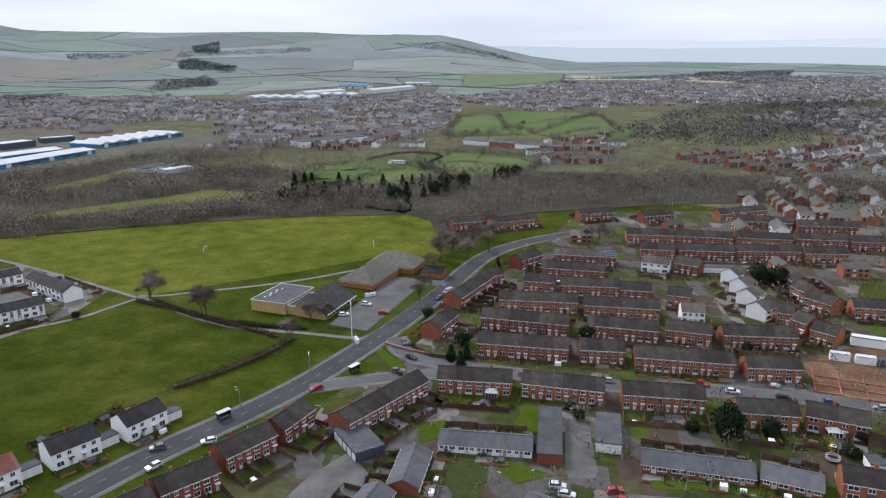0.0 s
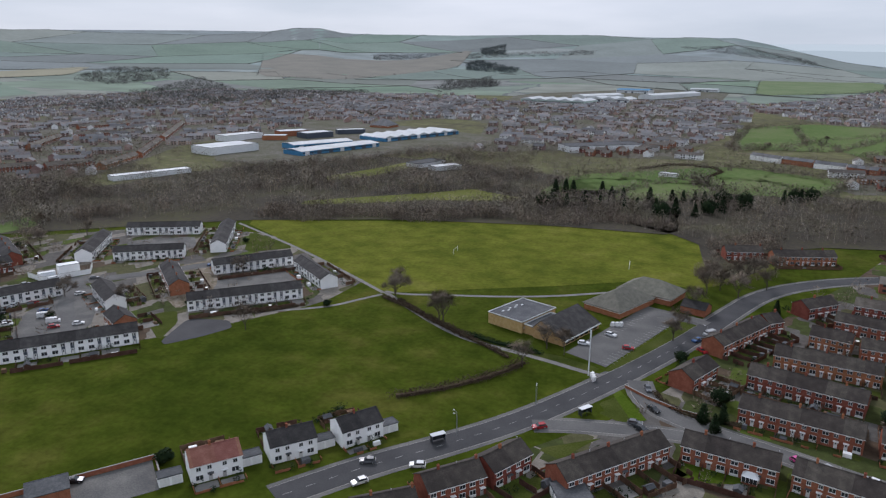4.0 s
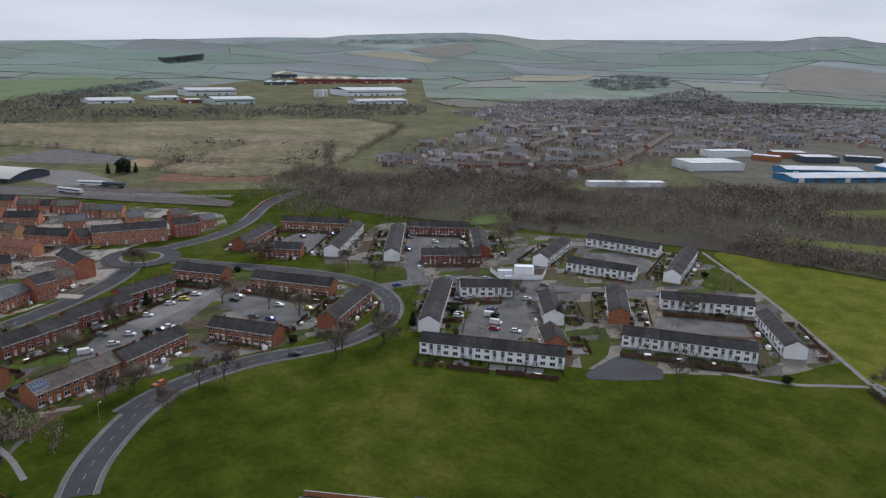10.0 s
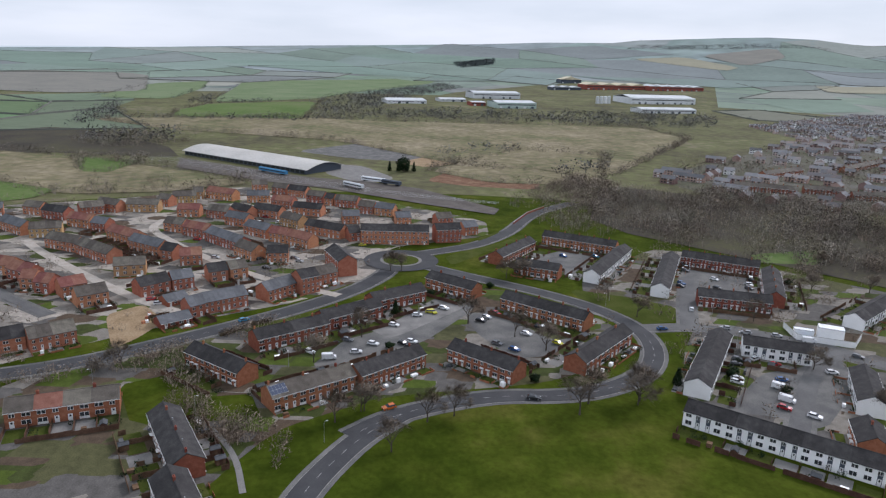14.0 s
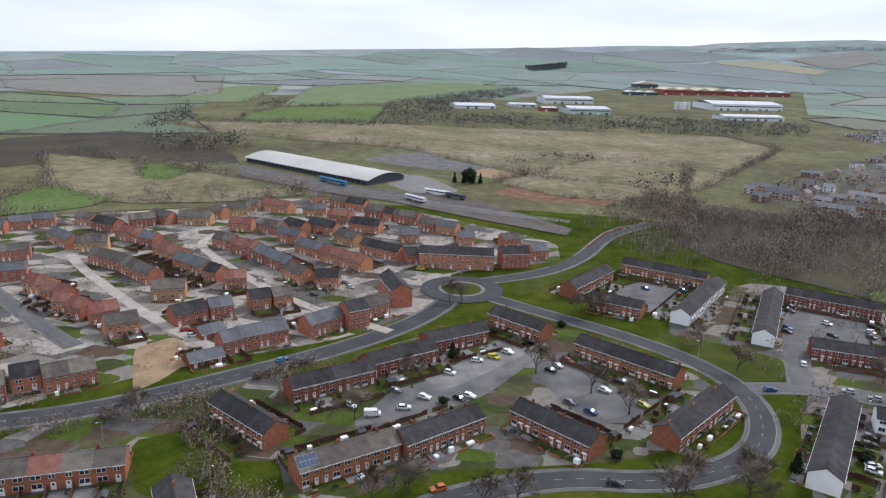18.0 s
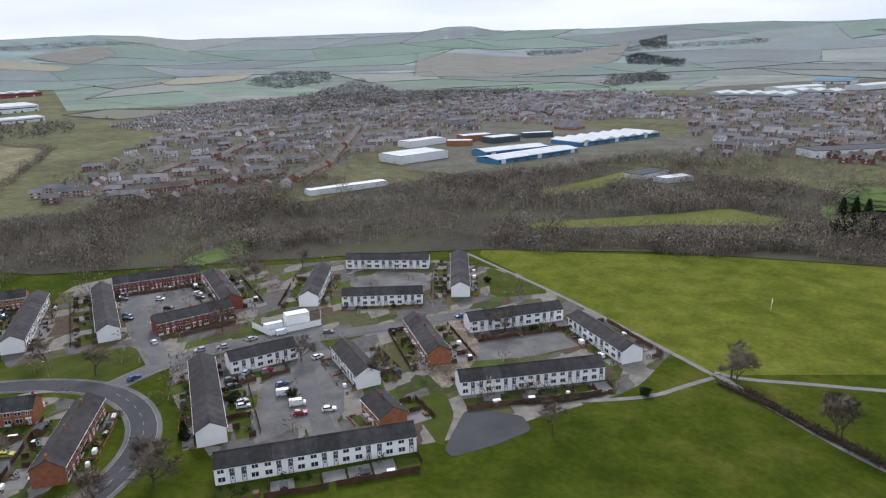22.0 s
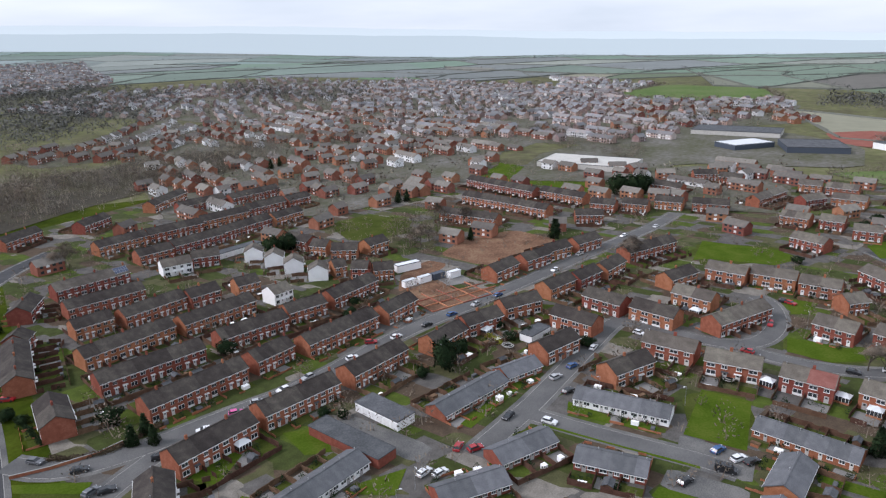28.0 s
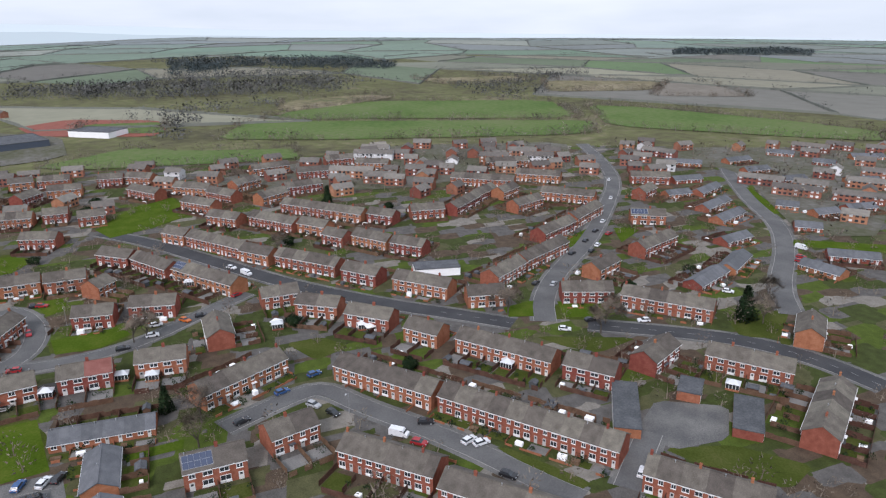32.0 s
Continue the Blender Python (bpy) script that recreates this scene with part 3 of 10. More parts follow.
def closed(pts, times=2):
    for _ in range(times):
        pts = [p for (ax, ay), (bx, by) in zip(pts, pts[1:] + pts[:1]) for p in ((ax * 0.88 + bx * 0.12, ay * 0.88 + by * 0.12), (ax * 0.12 + bx * 0.88, ay * 0.12 + by * 0.88))]
    return pts


ROADS, BLOCKS, FIELDS, AREAS, LAWNS = [], [], [], [], []


def area(name, material, lift, pts, label, soften=2):
    """A thin sheet of another surface lying on the ground."""
    if name in ("pasture", "heath", "plough"):
        FIELDS.append(list(pts))
    pts = closed(pts, soften) if soften else pts
    AREAS.append(list(pts))
    if name in ("lawn", "dirt", "parking_court", "playing_field", "car_park", "paved"):
        LAWNS.append(list(pts))
    away = min(math.hypot(x - CENTRE[0], y - CENTRE[1]) for x, y in pts)
    lift += max(0.0, away - 1300) / 1000
    bm = bmesh.new()
    f = bm.faces.new([bm.verts.new((x, y, 0)) for x, y in pts])
    bmesh.ops.triangulate(bm, faces=[f])
    if max(math.hypot(x - CENTRE[0], y - CENTRE[1]) for x, y in pts) > 480:
        for _ in range(5):
            long = [e for e in bm.edges if e.calc_length() > 70]
            if not long:
                break
            bmesh.ops.subdivide_edges(bm, edges=long, cuts=1)
            bmesh.ops.triangulate(bm, faces=bm.faces[:])
    bmesh.ops.recalc_face_normals(bm, faces=bm.faces)
    if sum(q.normal.z for q in bm.faces) < 0:
        bmesh.ops.reverse_faces(bm, faces=bm.faces)
    for v in bm.verts:
        v.co.z = float(land(v.co.x, v.co.y)) + lift
    me = bpy.data.meshes.new(name)
    bm.to_mesh(me)
    bm.free()
    # beyond 1400 m a field takes its copy with painted haze
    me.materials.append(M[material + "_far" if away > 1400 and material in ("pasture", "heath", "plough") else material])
    return tagged(new(name, me), label, name.split("_")[-1], kind="structure")




def strip(name, material, lift, width, pts, label="", offset=0.0, parent=None):
    s, left, right = Shape(), [], []
    for i, (x, y) in enumerate(pts):
        ax, ay = pts[max(0, i - 1)]
        bx, by = pts[min(len(pts) - 1, i + 1)]
        d = math.hypot(bx - ax, by - ay) or 1
        nx, ny = -(by - ay) / d, (bx - ax) / d
        z = float(land(x, y)) + lift
        left.append((x + nx * (offset + width / 2), y + ny * (offset + width / 2), z))
        right.append((x + nx * (offset - width / 2), y + ny * (offset - width / 2), z))
    for i in range(len(pts) - 1):
        s.face((right[i], right[i + 1], left[i + 1], left[i]))
    ob = part(name, s, material, parent)
    return ob if parent else tagged(ob, label, "road", kind="structure")


def along(pts, gap):
    """Points and headings every gap metres along a line."""
    out, need = [], gap / 2
    for (ax, ay), (bx, by) in zip(pts, pts[1:]):
        d = math.hypot(bx - ax, by - ay)
        while need <= d:
            out.append((ax + (bx - ax) * need / d, ay + (by - ay) * need / d, math.atan2(by - ay, bx - ax)))
            need += gap
        need -= d
    return out


def road(width, pts, label, material="asphalt", lines=True, paths="asphalt_worn", lift=0.07):
    pts = smooth(pts)
    ROADS.append((pts, width))
    lift = lift + 0.005 * len(ROADS)
    if paths:
        strip("pavement", paths, 0.025 + 0.002 * len(ROADS), width + 3.0, pts, "grey concrete pavement strip beside the road")
        for side in (-1, 1):
            kerb = Shape()
            for (ax, ay), (bx, by) in zip(pts, pts[1:]):
                d, h = math.hypot(bx - ax, by - ay), math.atan2(by - ay, bx - ax)
                o = side * (width / 2 + 0.08)
                kerb.box((ax + bx) / 2 - math.sin(h) * o, (ay + by) / 2 + math.cos(h) * o, -0.02 + float(land(ax, ay)), d, 0.16, 0.08, 0, h)
            tagged(part("kerb", kerb, "kerb"), "pale concrete kerb along the road edge", "kerb", kind="structure")
    r = strip("road", material, lift, width, pts, label)
    if lines:
        for x, y, h in along(pts, 6.0):
            if math.hypot(x + 92, y - 70) < 225:
                s = Shape()
                s.box(0, 0, 0, 2.4, 0.11, 0.006)
                o = part("lane_mark", s if not LANE else LANE[0], "paint", r, at=(x, y, lift + 0.004))
                LANE.append(o.data)
                o.rotation_euler.z = h
    return r


LANE = []


# ---- houses ----
KINDS = {
    # eaves, ridge, depth, unit width, wall, roof, name, label
    "T": (5.0, 7.4, 8.2, 5.6, "brick", "roof", "terraced_house_row", "red brick two-storey terrace under a brown tiled roof", "house"),
    "TS": (5.0, 7.4, 8.2, 5.6, "brick", "roof", "terraced_house_row", "red brick terrace with solar panels on its brown roof", "house"),
    "TR": (5.0, 7.4, 8.2, 5.6, "brick", "roof", "terraced_house_row", "red brick terrace with one red-tiled roof among brown ones", "house"),
    "TK": (5.0, 7.4, 8.2, 5.6, "brick", "roof_old", "terraced_house_row", "red brick two-storey terrace under a dark brown roof", "house"),
    "TD": (5.0, 7.4, 8.2, 5.6, "brick", "roof_dark", "terraced_house_row", "red brick two-storey terrace under a dark slate-grey roof", "house"),
    "TW": (5.0, 7.4, 8.2, 5.6, "render", "roof", "semi_detached_house", "white-fronted two-storey house under a brown tiled roof", "house"),
    "B": (2.5, 4.4, 7.6, 5.2, "brick", "roof_slate", "bungalow_row", "low brick bungalow row under a grey slate-coloured roof", "bungalow"),
    "BW": (2.5, 4.4, 7.6, 5.2, "render", "roof_slate", "bungalow_row", "low white-fronted bungalow row under a grey roof", "bungalow"),
    "HW": (5.0, 7.4, 8.2, 6.5, "render", "roof_dark", "semi_detached_house", "white rendered semi-detached pair under a dark tiled roof", "house"),
    "HR": (5.0, 7.4, 8.2, 6.5, "render", "roof_red", "semi_detached_house", "pale rendered semi-detached pair under a red tiled roof", "house"),
    "W": (4.8, 7.0, 8.0, 6.0, "render", "roof_dark", "terraced_house_row", "white rendered terrace with dark cladding bays and dark roof", "house"),
    "N": (5.2, 8.0, 8.0, 5.8, "brick_new", "roof_dark", "new_build_house", "new orange brick house under a dark grey tiled roof", "house"),
    "NY": (5.2, 8.0, 8.0, 5.8, "brick_buff", "roof", "new_build_house", "new buff brick house under a brown tiled roof", "house"),
    "NR": (5.2, 8.0, 8.0, 5.8, "brick_new", "roof_red", "new_build_house", "new orange brick house under a red clay tiled roof", "house"),
    "NG": (5.2, 8.0, 8.0, 5.8, "brick_new", "roof_slate", "new_build_house", "new orange brick house under a blue-grey slate roof", "house"),
    "NB": (5.2, 8.0, 8.0, 5.8, "brick_new", "roof", "new_build_house", "new orange brick house under a brown tiled roof", "house"),
    "A": (7.8, 10.5, 9.0, 5.5, "brick_new", "roof_dark", "apartment_block", "three-storey orange brick apartment block with dark tiled roof", "apartment block"),
}
WIN = {}


def window_mesh(w, h):
    """A white frame with one mullion, and its pane, both facing -y."""
    if (w, h) not in WIN:
        s, t = Shape(), 0.09
        s.box(0, 0, 0, w, 0.12, t)
        s.box(0, 0, h - t, w, 0.12, t)
        for x in (-w / 2 + t / 2, 0, w / 2 - t / 2):
            s.box(x, 0, t, t, 0.12, h - 2 * t)
        s.box(0, -0.06, -0.06, w + 0.16, 0.22, 0.06)
        g = Shape()
        g.box(0, 0.0, t, w - 2 * t, 0.05, h - 2 * t)
        both = Shape()
        both.v, both.f, both.m = s.v + g.v, s.f + [tuple(i + len(s.v) for i in q) for q in g.f], [0] * len(s.f) + [1] * len(g.f)
        WIN[w, h] = s.mesh("window", "upvc"), g.mesh("pane", "glass"), both.mesh("window", ["upvc", "glass"])
    return WIN[w, h]


def layout(kind, n):
    """Openings of one row: (what, x, side, z, w, h)."""
    u, out = KINDS[kind][3], []
    for i in range(n):
        c, f = (i - (n - 1) / 2) * u, 1 if i % 2 else -1
        if kind[0] == "B":
            out += [("w", c - f * 1.3, -1, 0.95, 1.7, 1.2), ("d", c + f * 0.3, -1, 0.05, 0.95, 2.05), ("w", c + f * 1.6, -1, 1.0, 1.1, 1.1),
                    ("w", c - f * 1.2, 1, 1.0, 1.4, 1.1), ("d", c + f * 1.0, 1, 0.05, 0.9, 2.0)]
        elif kind[0] == "A":
            for z in (0.9, 3.3, 5.9):
                out += [("w", c - 1.4, -1, z, 1.1, 1.4), ("w", c + 1.4, -1, z, 1.1, 1.4), ("w", c - 1.4, 1, z, 1.1, 1.3), ("w", c + 1.4, 1, z, 1.1, 1.3)]
            if i % 2:
                out.append(("d", c, -1, 0.05, 1.1, 2.1))
        else:
            for side in (-1, 1):
                g = f * side
                out += [("w", c - g * 1.35, side, 3.15, 1.7 if kind[0] in "TW" else 1.2, 1.15), ("w", c + g * 1.35, side, 3.15, 1.15, 1.15)]
                out += [("w", c - g * 1.25, side, 0.8, 1.9 if kind[0] != "N" else 1.3, 1.35), ("d", c + g * 1.5, side, 0.05, 0.95, 2.05)]
    return out


def roof_shape(length, depth, eave, ridge, over=0.35):
    k = (ridge - eave) / (depth / 2)
    e, z = depth / 2 + over, eave - over * k
    s = Shape()
    s.prism([(-e, z), (0, ridge), (e, z), (e, z - 0.02), (e, z + 0.02 - 0.16), (depth / 2 - 0.15, eave + 0.15 * k - 0.17), (0, ridge - 0.17),
             (-depth / 2 + 0.15, eave + 0.15 * k - 0.17), (-e, z - 0.14)], -length / 2 - 0.18, length / 2 + 0.18)
    s.box(0, 0, ridge - 0.03, length + 0.3, 0.26, 0.1)
    return s


def solar_array(s, x, side, depth, eave, ridge, cols, rows, m=0, frame_m=1):
    k = (ridge - eave) / (depth / 2)
    for i in range(cols):
        for j in range(rows):
            y0, y1 = 0.7 + j * 1.45, 0.7 + j * 1.45 + 1.38
            for grow, up, q in ((0.05, 0.06, frame_m), (0, 0.075, m)):
                xa, xb = x + i * 1.05 - grow, x + i * 1.05 + 1.0 + grow
                pts = [(xa, side * (y0 - grow), ridge - k * (y0 - grow) + up), (xb, side * (y0 - grow), ridge - k * (y0 - grow) + up),
                       (xb, side * (y1 + grow), ridge - k * (y1 + grow) + up), (xa, side * (y1 + grow), ridge - k * (y1 + grow) + up)]
                s.face(pts if side < 0 else pts[::-1], q)


PROTO = {}


def house_proto(kind, n, near):
    eave, ridge, depth, u, wall, roof, name, label, cat = KINDS[kind]
    length = n * u
    root = new(name)
    tagged(root, label, cat, "rows of houses")
    s, half = Shape(), depth / 2
    s.prism([(-half, 0), (-half, eave), (0, ridge - 0.17), (half, eave), (half, 0)], -length / 2, length / 2)
    recalc(part("wall", s, wall, root).data)
    recalc(part("roof", roof_shape(length, depth, eave, ridge), roof, root).data)
    if kind == "TR":
        k = (ridge - eave) / half
        r = Shape()
        x0 = length / 2 - 2 * u
        r.prism([(-half - 0.36, eave - 0.36 * k + 0.05), (0, ridge + 0.05), (half + 0.36, eave - 0.36 * k + 0.05), (half + 0.36, eave - 0.36 * k), (0, ridge + 0.01), (-half - 0.36, eave - 0.36 * k)], x0, x0 + u)
        recalc(part("red_roof", r, "roof_red", root, "red clay tiled roof section").data)
    if kind == "TS":
        for side in (-1, 1):
            p = Shape()
            solar_array(p, length / 2 - u * 0.95, side, depth, eave, ridge, 5, 2)
            part("solar_panel", p, ["solar", "steel"], root, "dark blue solar panels")
    ch = Shape()
    ch.box(0, 0, ridge - 0.5, 0.62, 0.5, 1.35)
    ch.box(0, 0, ridge + 0.85, 0.72, 0.6, 0.1)
    for x in (-0.15, 0.15):
        ch.tube((x, 0, ridge + 0.95), (x, 0, ridge + 1.25), 0.1, 0.08, 6)
    vent = Shape()
    vent.tube((0, 0, ridge - 0.1), (0, 0, ridge + 0.45), 0.09, 0.09, 6)
    vent.tube((0, 0, ridge + 0.45), (0, 0, ridge + 0.6), 0.16, 0.12, 6)
    chm, vm = ch.mesh("chimney", "chimney"), vent.mesh("flue", "steel")
    for i in range(n):
        x = (i - (n - 1) / 2) * u + u * 0.38
        if kind[0] in "TH" and i % 2 == 0:
            part("chimney", chm, None, root, at=(x, 0, 0))
        elif near and kind[0] in "TBW":
            part("flue", vm, None, root, at=(x, 0.4, -0.2))
    g = Shape()
    for side in (-1, 1):
        g.box(0, side * (half + 0.39), eave - 0.42, length + 0.3, 0.1, 0.13)
    part("gutter", g, "upvc" if kind[0] != "N" else "felt", root)
    # bays of other cladding, and porches
    white = [Shape(), Shape()]
    for i in range(n):
        c, f = (i - (n - 1) / 2) * u, 1 if i % 2 else -1
        for side in (-1, 1):
            b = Shape()
            if kind[0] == "W":
                b.box(c + f * side * 1.5, side * (half + 0.02), 0.1, 1.25, 0.09, eave - 0.35)
                part("cladding_bay", b, "panel_dark", root, "dark slate-blue cladding")
            elif kind[0] == "T" and kind != "TW" and (i + n) % 3 != 1:
                b = b if near else white[side > 0]
                b.box(c - f * side * 1.25, side * (half + 0.02), 0.12, 2.1, 0.09, 0.62)
                if near:
                    part("panel", b, "upvc", root, "white panel below the window")
        if kind[0] in "TH":
            p = Shape() if near else white[0]
            p.box(c - f * 1.5, -half - 0.45, 2.2, 1.5, 0.9, 0.13)
            if near:
                part("porch_roof", p, "upvc" if i % 3 else "felt", root)
    if near:
        for what, x, side, z, w, h in layout(kind, n):
            turn = 0 if side < 0 else math.pi
            if what == "w":
                f, g, both = window_mesh(w, h)
                o = part("window", f if near == 2 else both, None, root, at=(x, side * (half + 0.05), z))
                if near == 2:
                    part("pane", g, None, o)
            else:
                d = Shape()
                d.box(0, 0, 0, w, 0.1, h)
                d.box(0, -0.03, h * 0.62, w * 0.5, 0.1, h * 0.26, 1)
                o = part("door", d, ["door", "glass"], root, at=(x, side * (half + 0.06), z))
            o.rotation_euler.z = turn
    else:
        for side in (-1, 1):
            fr = white[side > 0]
            for what, x, sd, z, w, h in layout(kind, n):
                if sd == side:
                    fr.box(x, side * (half + 0.03), z, w, 0.1, h)
                    if what == "w":
                        for q in (-1, 1):
                            fr.box(x + q * w / 4, side * (half + 0.05), z + 0.09, w / 2 - 0.12, 0.1, h - 0.18, 1)
                    else:
                        fr.box(x, side * (half + 0.05), z + 1.2, 0.4, 0.1, 0.6, 1)
        white[0].f += [tuple(i + len(white[0].v) for i in q) for q in white[1].f]
        white[0].v += white[1].v
        white[0].m += white[1].m
        part("far_glazing", white[0], ["upvc", "glass"], root)["kind"] = "stuff"
    return root


def row(kind, x, y, turn, length, n, near=0):
    """One row of n houses, its middle at (x, y), its ridge turned by that many degrees."""
    key = (kind, n, near)
    stretch = length / (n * KINDS[kind][3])
    m = pose(x, y, float(land(x, y)), 0, 0, turn) @ Matrix.Diagonal((stretch, 1, 1, 1))
    BLOCKS.append((x, y, radians(turn), length, KINDS[kind][2], kind))
    if key in PROTO:
        return copy_thing(PROTO[key], m)
    PROTO[key] = house_proto(*key)
    PROTO[key].matrix_basis = m
    PROTO[key]["unit"] = 1
    del PROTO[key]["unit"]
    base = PROTO[key]
    # copies start from an unscaled pose
    base.matrix_basis = pose(x, y, float(land(x, y)), 0, 0, turn)
    base.scale = (1, 1, 1)
    LATE.append((base, stretch))
    return base


LATE = []
BOXES = [0]


def shed_box(name, label, cat, x, y, turn, lx, ly, h, wall, roof, lip=0.3, pitch=0.0, edge="felt"):
    """A plain building: walls, and a flat roof with a lip or a low gable."""
    root = new(name)
    tagged(root, label, cat)
    root.matrix_basis = pose(x, y, float(land(x, y)), 0, 0, turn)
    s, r = Shape(), Shape()
    if pitch:
        s.prism([(-ly / 2, 0), (-ly / 2, h), (0, h + pitch - 0.12), (ly / 2, h), (ly / 2, 0)], -lx / 2, lx / 2)
        r = roof_shape(lx, ly, h, h + pitch, 0.2)
    else:
        s.box(0, 0, 0, lx, ly, h)
        r.box(0, 0, h, lx + 0.3, ly + 0.3, 0.16)
        f = Shape()
        for a, b, c, d in ((0, -ly / 2 - 0.12, lx + 0.34, 0.12), (0, ly / 2 + 0.12, lx + 0.34, 0.12), (-lx / 2 - 0.12, 0, 0.12, ly + 0.1), (lx / 2 + 0.12, 0, 0.12, ly + 0.1)):
            f.box(a, b, h + 0.162, c, d, lip)
        part("roof_edge", f, edge, root)
    recalc(part("wall", s, wall, root).data)
    recalc(part("roof", r, roof, root).data)
    BLOCKS.append((x, y, radians(turn), lx, ly, "X"))
    return root


# ---- cars ----
def car_proto(paint, van=False, lamps=True):
    name = "van" if van else "car"
    root = new(name)
    L, w, top = (5.0, 1.95, 2.1) if van else (4.2, 1.76, 1.45)
    body = Shape()
    if van:
        prof = [(-2.5, 0.3), (-2.5, 2.0), (-2.35, 2.12), (1.15, 2.1), (1.75, 1.25), (2.45, 1.05), (2.5, 0.3)]
    else:
        prof = [(-2.1, 0.28), (-2.12, 0.8), (-2.0, 0.95), (0.95, 0.98), (1.95, 0.82), (2.1, 0.6), (2.08, 0.28)]
    k = len(prof)
    for y, dz in ((-w / 2, 0), (w / 2, 0)):
        body.v += [(px, y * (0.93 if pz > 1.3 else 1), pz) for px, pz in prof]
    body.f += [tuple(range(k - 1, -1, -1)), tuple(range(k, 2 * k))] + [(i, (i + 1) % k, k + (i + 1) % k, k + i) for i in range(k)]
    body.m += [0] * (k + 2)
    glass = Shape()
    if van:
        glass.v += [(x, y, z) for y in (-w * 0.475, w * 0.475) for x, z in ((1.2, 1.95), (1.72, 1.3), (0.5, 1.3), (0.5, 1.9))]
        glass.v = [(x + (0.03 if x > 1 else 0), y * 1.012, z) for x, y, z in glass.v]
    else:
        glass.v += [(x, y, z) for y, q in ((-1, 0), (1, 0)) for x, z in ((0, 0),) for _ in ()]
        for s in (-1, 1):
            glass.v += [(-1.95, s * w * 0.47, 0.93), (-1.55, s * w * 0.39, 1.4), (0.15, s * w * 0.39, 1.42), (0.95, s * w * 0.47, 0.95)]
        body.v += [(x, s * w * 0.392, z) for s in (-1, 1) for x, z in ((-1.58, 1.395), (-1.5, 1.45), (0.1, 1.47), (0.2, 1.405))]
        b = len(body.v) - 8
        body.f += [(b, b + 1, b + 2, b + 3), (b + 7, b + 6, b + 5, b + 4), (b, b + 4, b + 5, b + 1), (b + 1, b + 5, b + 6, b + 2), (b + 2, b + 6, b + 7, b + 3), (b + 3, b + 7, b + 4, b)]
        body.m += [0] * 6
    glass.f += [(0, 1, 2, 3), (7, 6, 5, 4), (0, 4, 5, 1), (1, 5, 6, 2), (2, 6, 7, 3), (3, 7, 4, 0)]
    glass.m += [0] * 6
    recalc(part("body", body, paint, root).data)
    recalc(part("glazing", glass, "glass", root, "dark tinted windows").data)
    wheel = Shape()
    wheel.tube((0, -0.1, 0), (0, 0.1, 0), 0.32, 0.32, 10)
    wheel.tube((0, -0.115, 0), (0, 0.115, 0), 0.19, 0.19, 8, 1)
    if not lamps:
        four = Shape()
        for x in (-L * 0.31, L * 0.31):
            for y in (-w / 2 + 0.09, w / 2 - 0.09):
                four.tube((x, y - 0.1, 0.32), (x, y + 0.1, 0.32), 0.32, 0.32, 10)
        part("wheel_set", four, "tyre", root)["kind"] = "stuff"
        return root
    wm = wheel.mesh("wheel", ["tyre", "steel"])
    for x in (-L * 0.31, L * 0.31):
        for y in (-w / 2 + 0.09, w / 2 - 0.09):
            part("wheel", wm, None, root, at=(x, y, 0.32))
    for x, m, nm in () if not lamps else ((L / 2 - 0.06, "lamp_glass", "headlight"), (-L / 2 + 0.03, "tail", "tail_light")):
        for y in (-w / 2 + 0.28, w / 2 - 0.28):
            s = Shape()
            s.box(0, 0, 0, 0.12, 0.34, 0.14)
            part(nm, s, m, root, at=(x, y, 0.66))
    return root


PAINTS = {"white": (0.72, 0.73, 0.74), "silver": (0.38, 0.39, 0.40), "grey": (0.12, 0.125, 0.135), "black": (0.022, 0.023, 0.026), "red": (0.33, 0.025, 0.03),
          "blue": (0.035, 0.09, 0.22), "cyan": (0.05, 0.22, 0.36), "yellow": (0.45, 0.42, 0.03), "orange": (0.5, 0.12, 0.02), "pink": (0.6, 0.1, 0.3)}
CARS, PARKED = {}, []


def car(x, y, turn, colour, van=0):
    PARKED.append((x, y))
    key = colour, van, math.hypot(x + 92, y - 70) < 215
    m = pose(x, y, float(land(x, y)) + 0.08, 0, 0, turn)
    if key in CARS:
        return copy_thing(CARS[key], m)
    paint = plain(colour + "_car_paint", PAINTS[colour], 0.25, 0.0, 0.6)
    CARS[key] = car_proto(paint, bool(van), key[2])
    tagged(CARS[key], ("%s panel van parked on the tarmac" if van else "%s hatchback car standing on the tarmac") % colour, "van" if van else "car", "vehicles")
    CARS[key].matrix_basis = m
    return CARS[key]


# ---- trees ----
def limb(s, p, d, length, r, depth, rng, twigs):
    q = p + d * length
    s.tube(p, q, r, r * 0.62, 4 if depth < 3 else 3)
    if depth >= 4:
        twigs.append((q, d))
        return
    for _ in range(3 if depth else 4):
        side = Vector((rng.uniform(-1, 1), rng.uniform(-1, 1), rng.uniform(-0.25, 0.8)))
        nd = (d * 0.7 + side * 0.85).normalized()
        limb(s, p + d * length * rng.uniform(0.6, 1.0), nd, length * rng.uniform(0.68, 0.88), r * 0.55, depth + 1, rng, twigs)


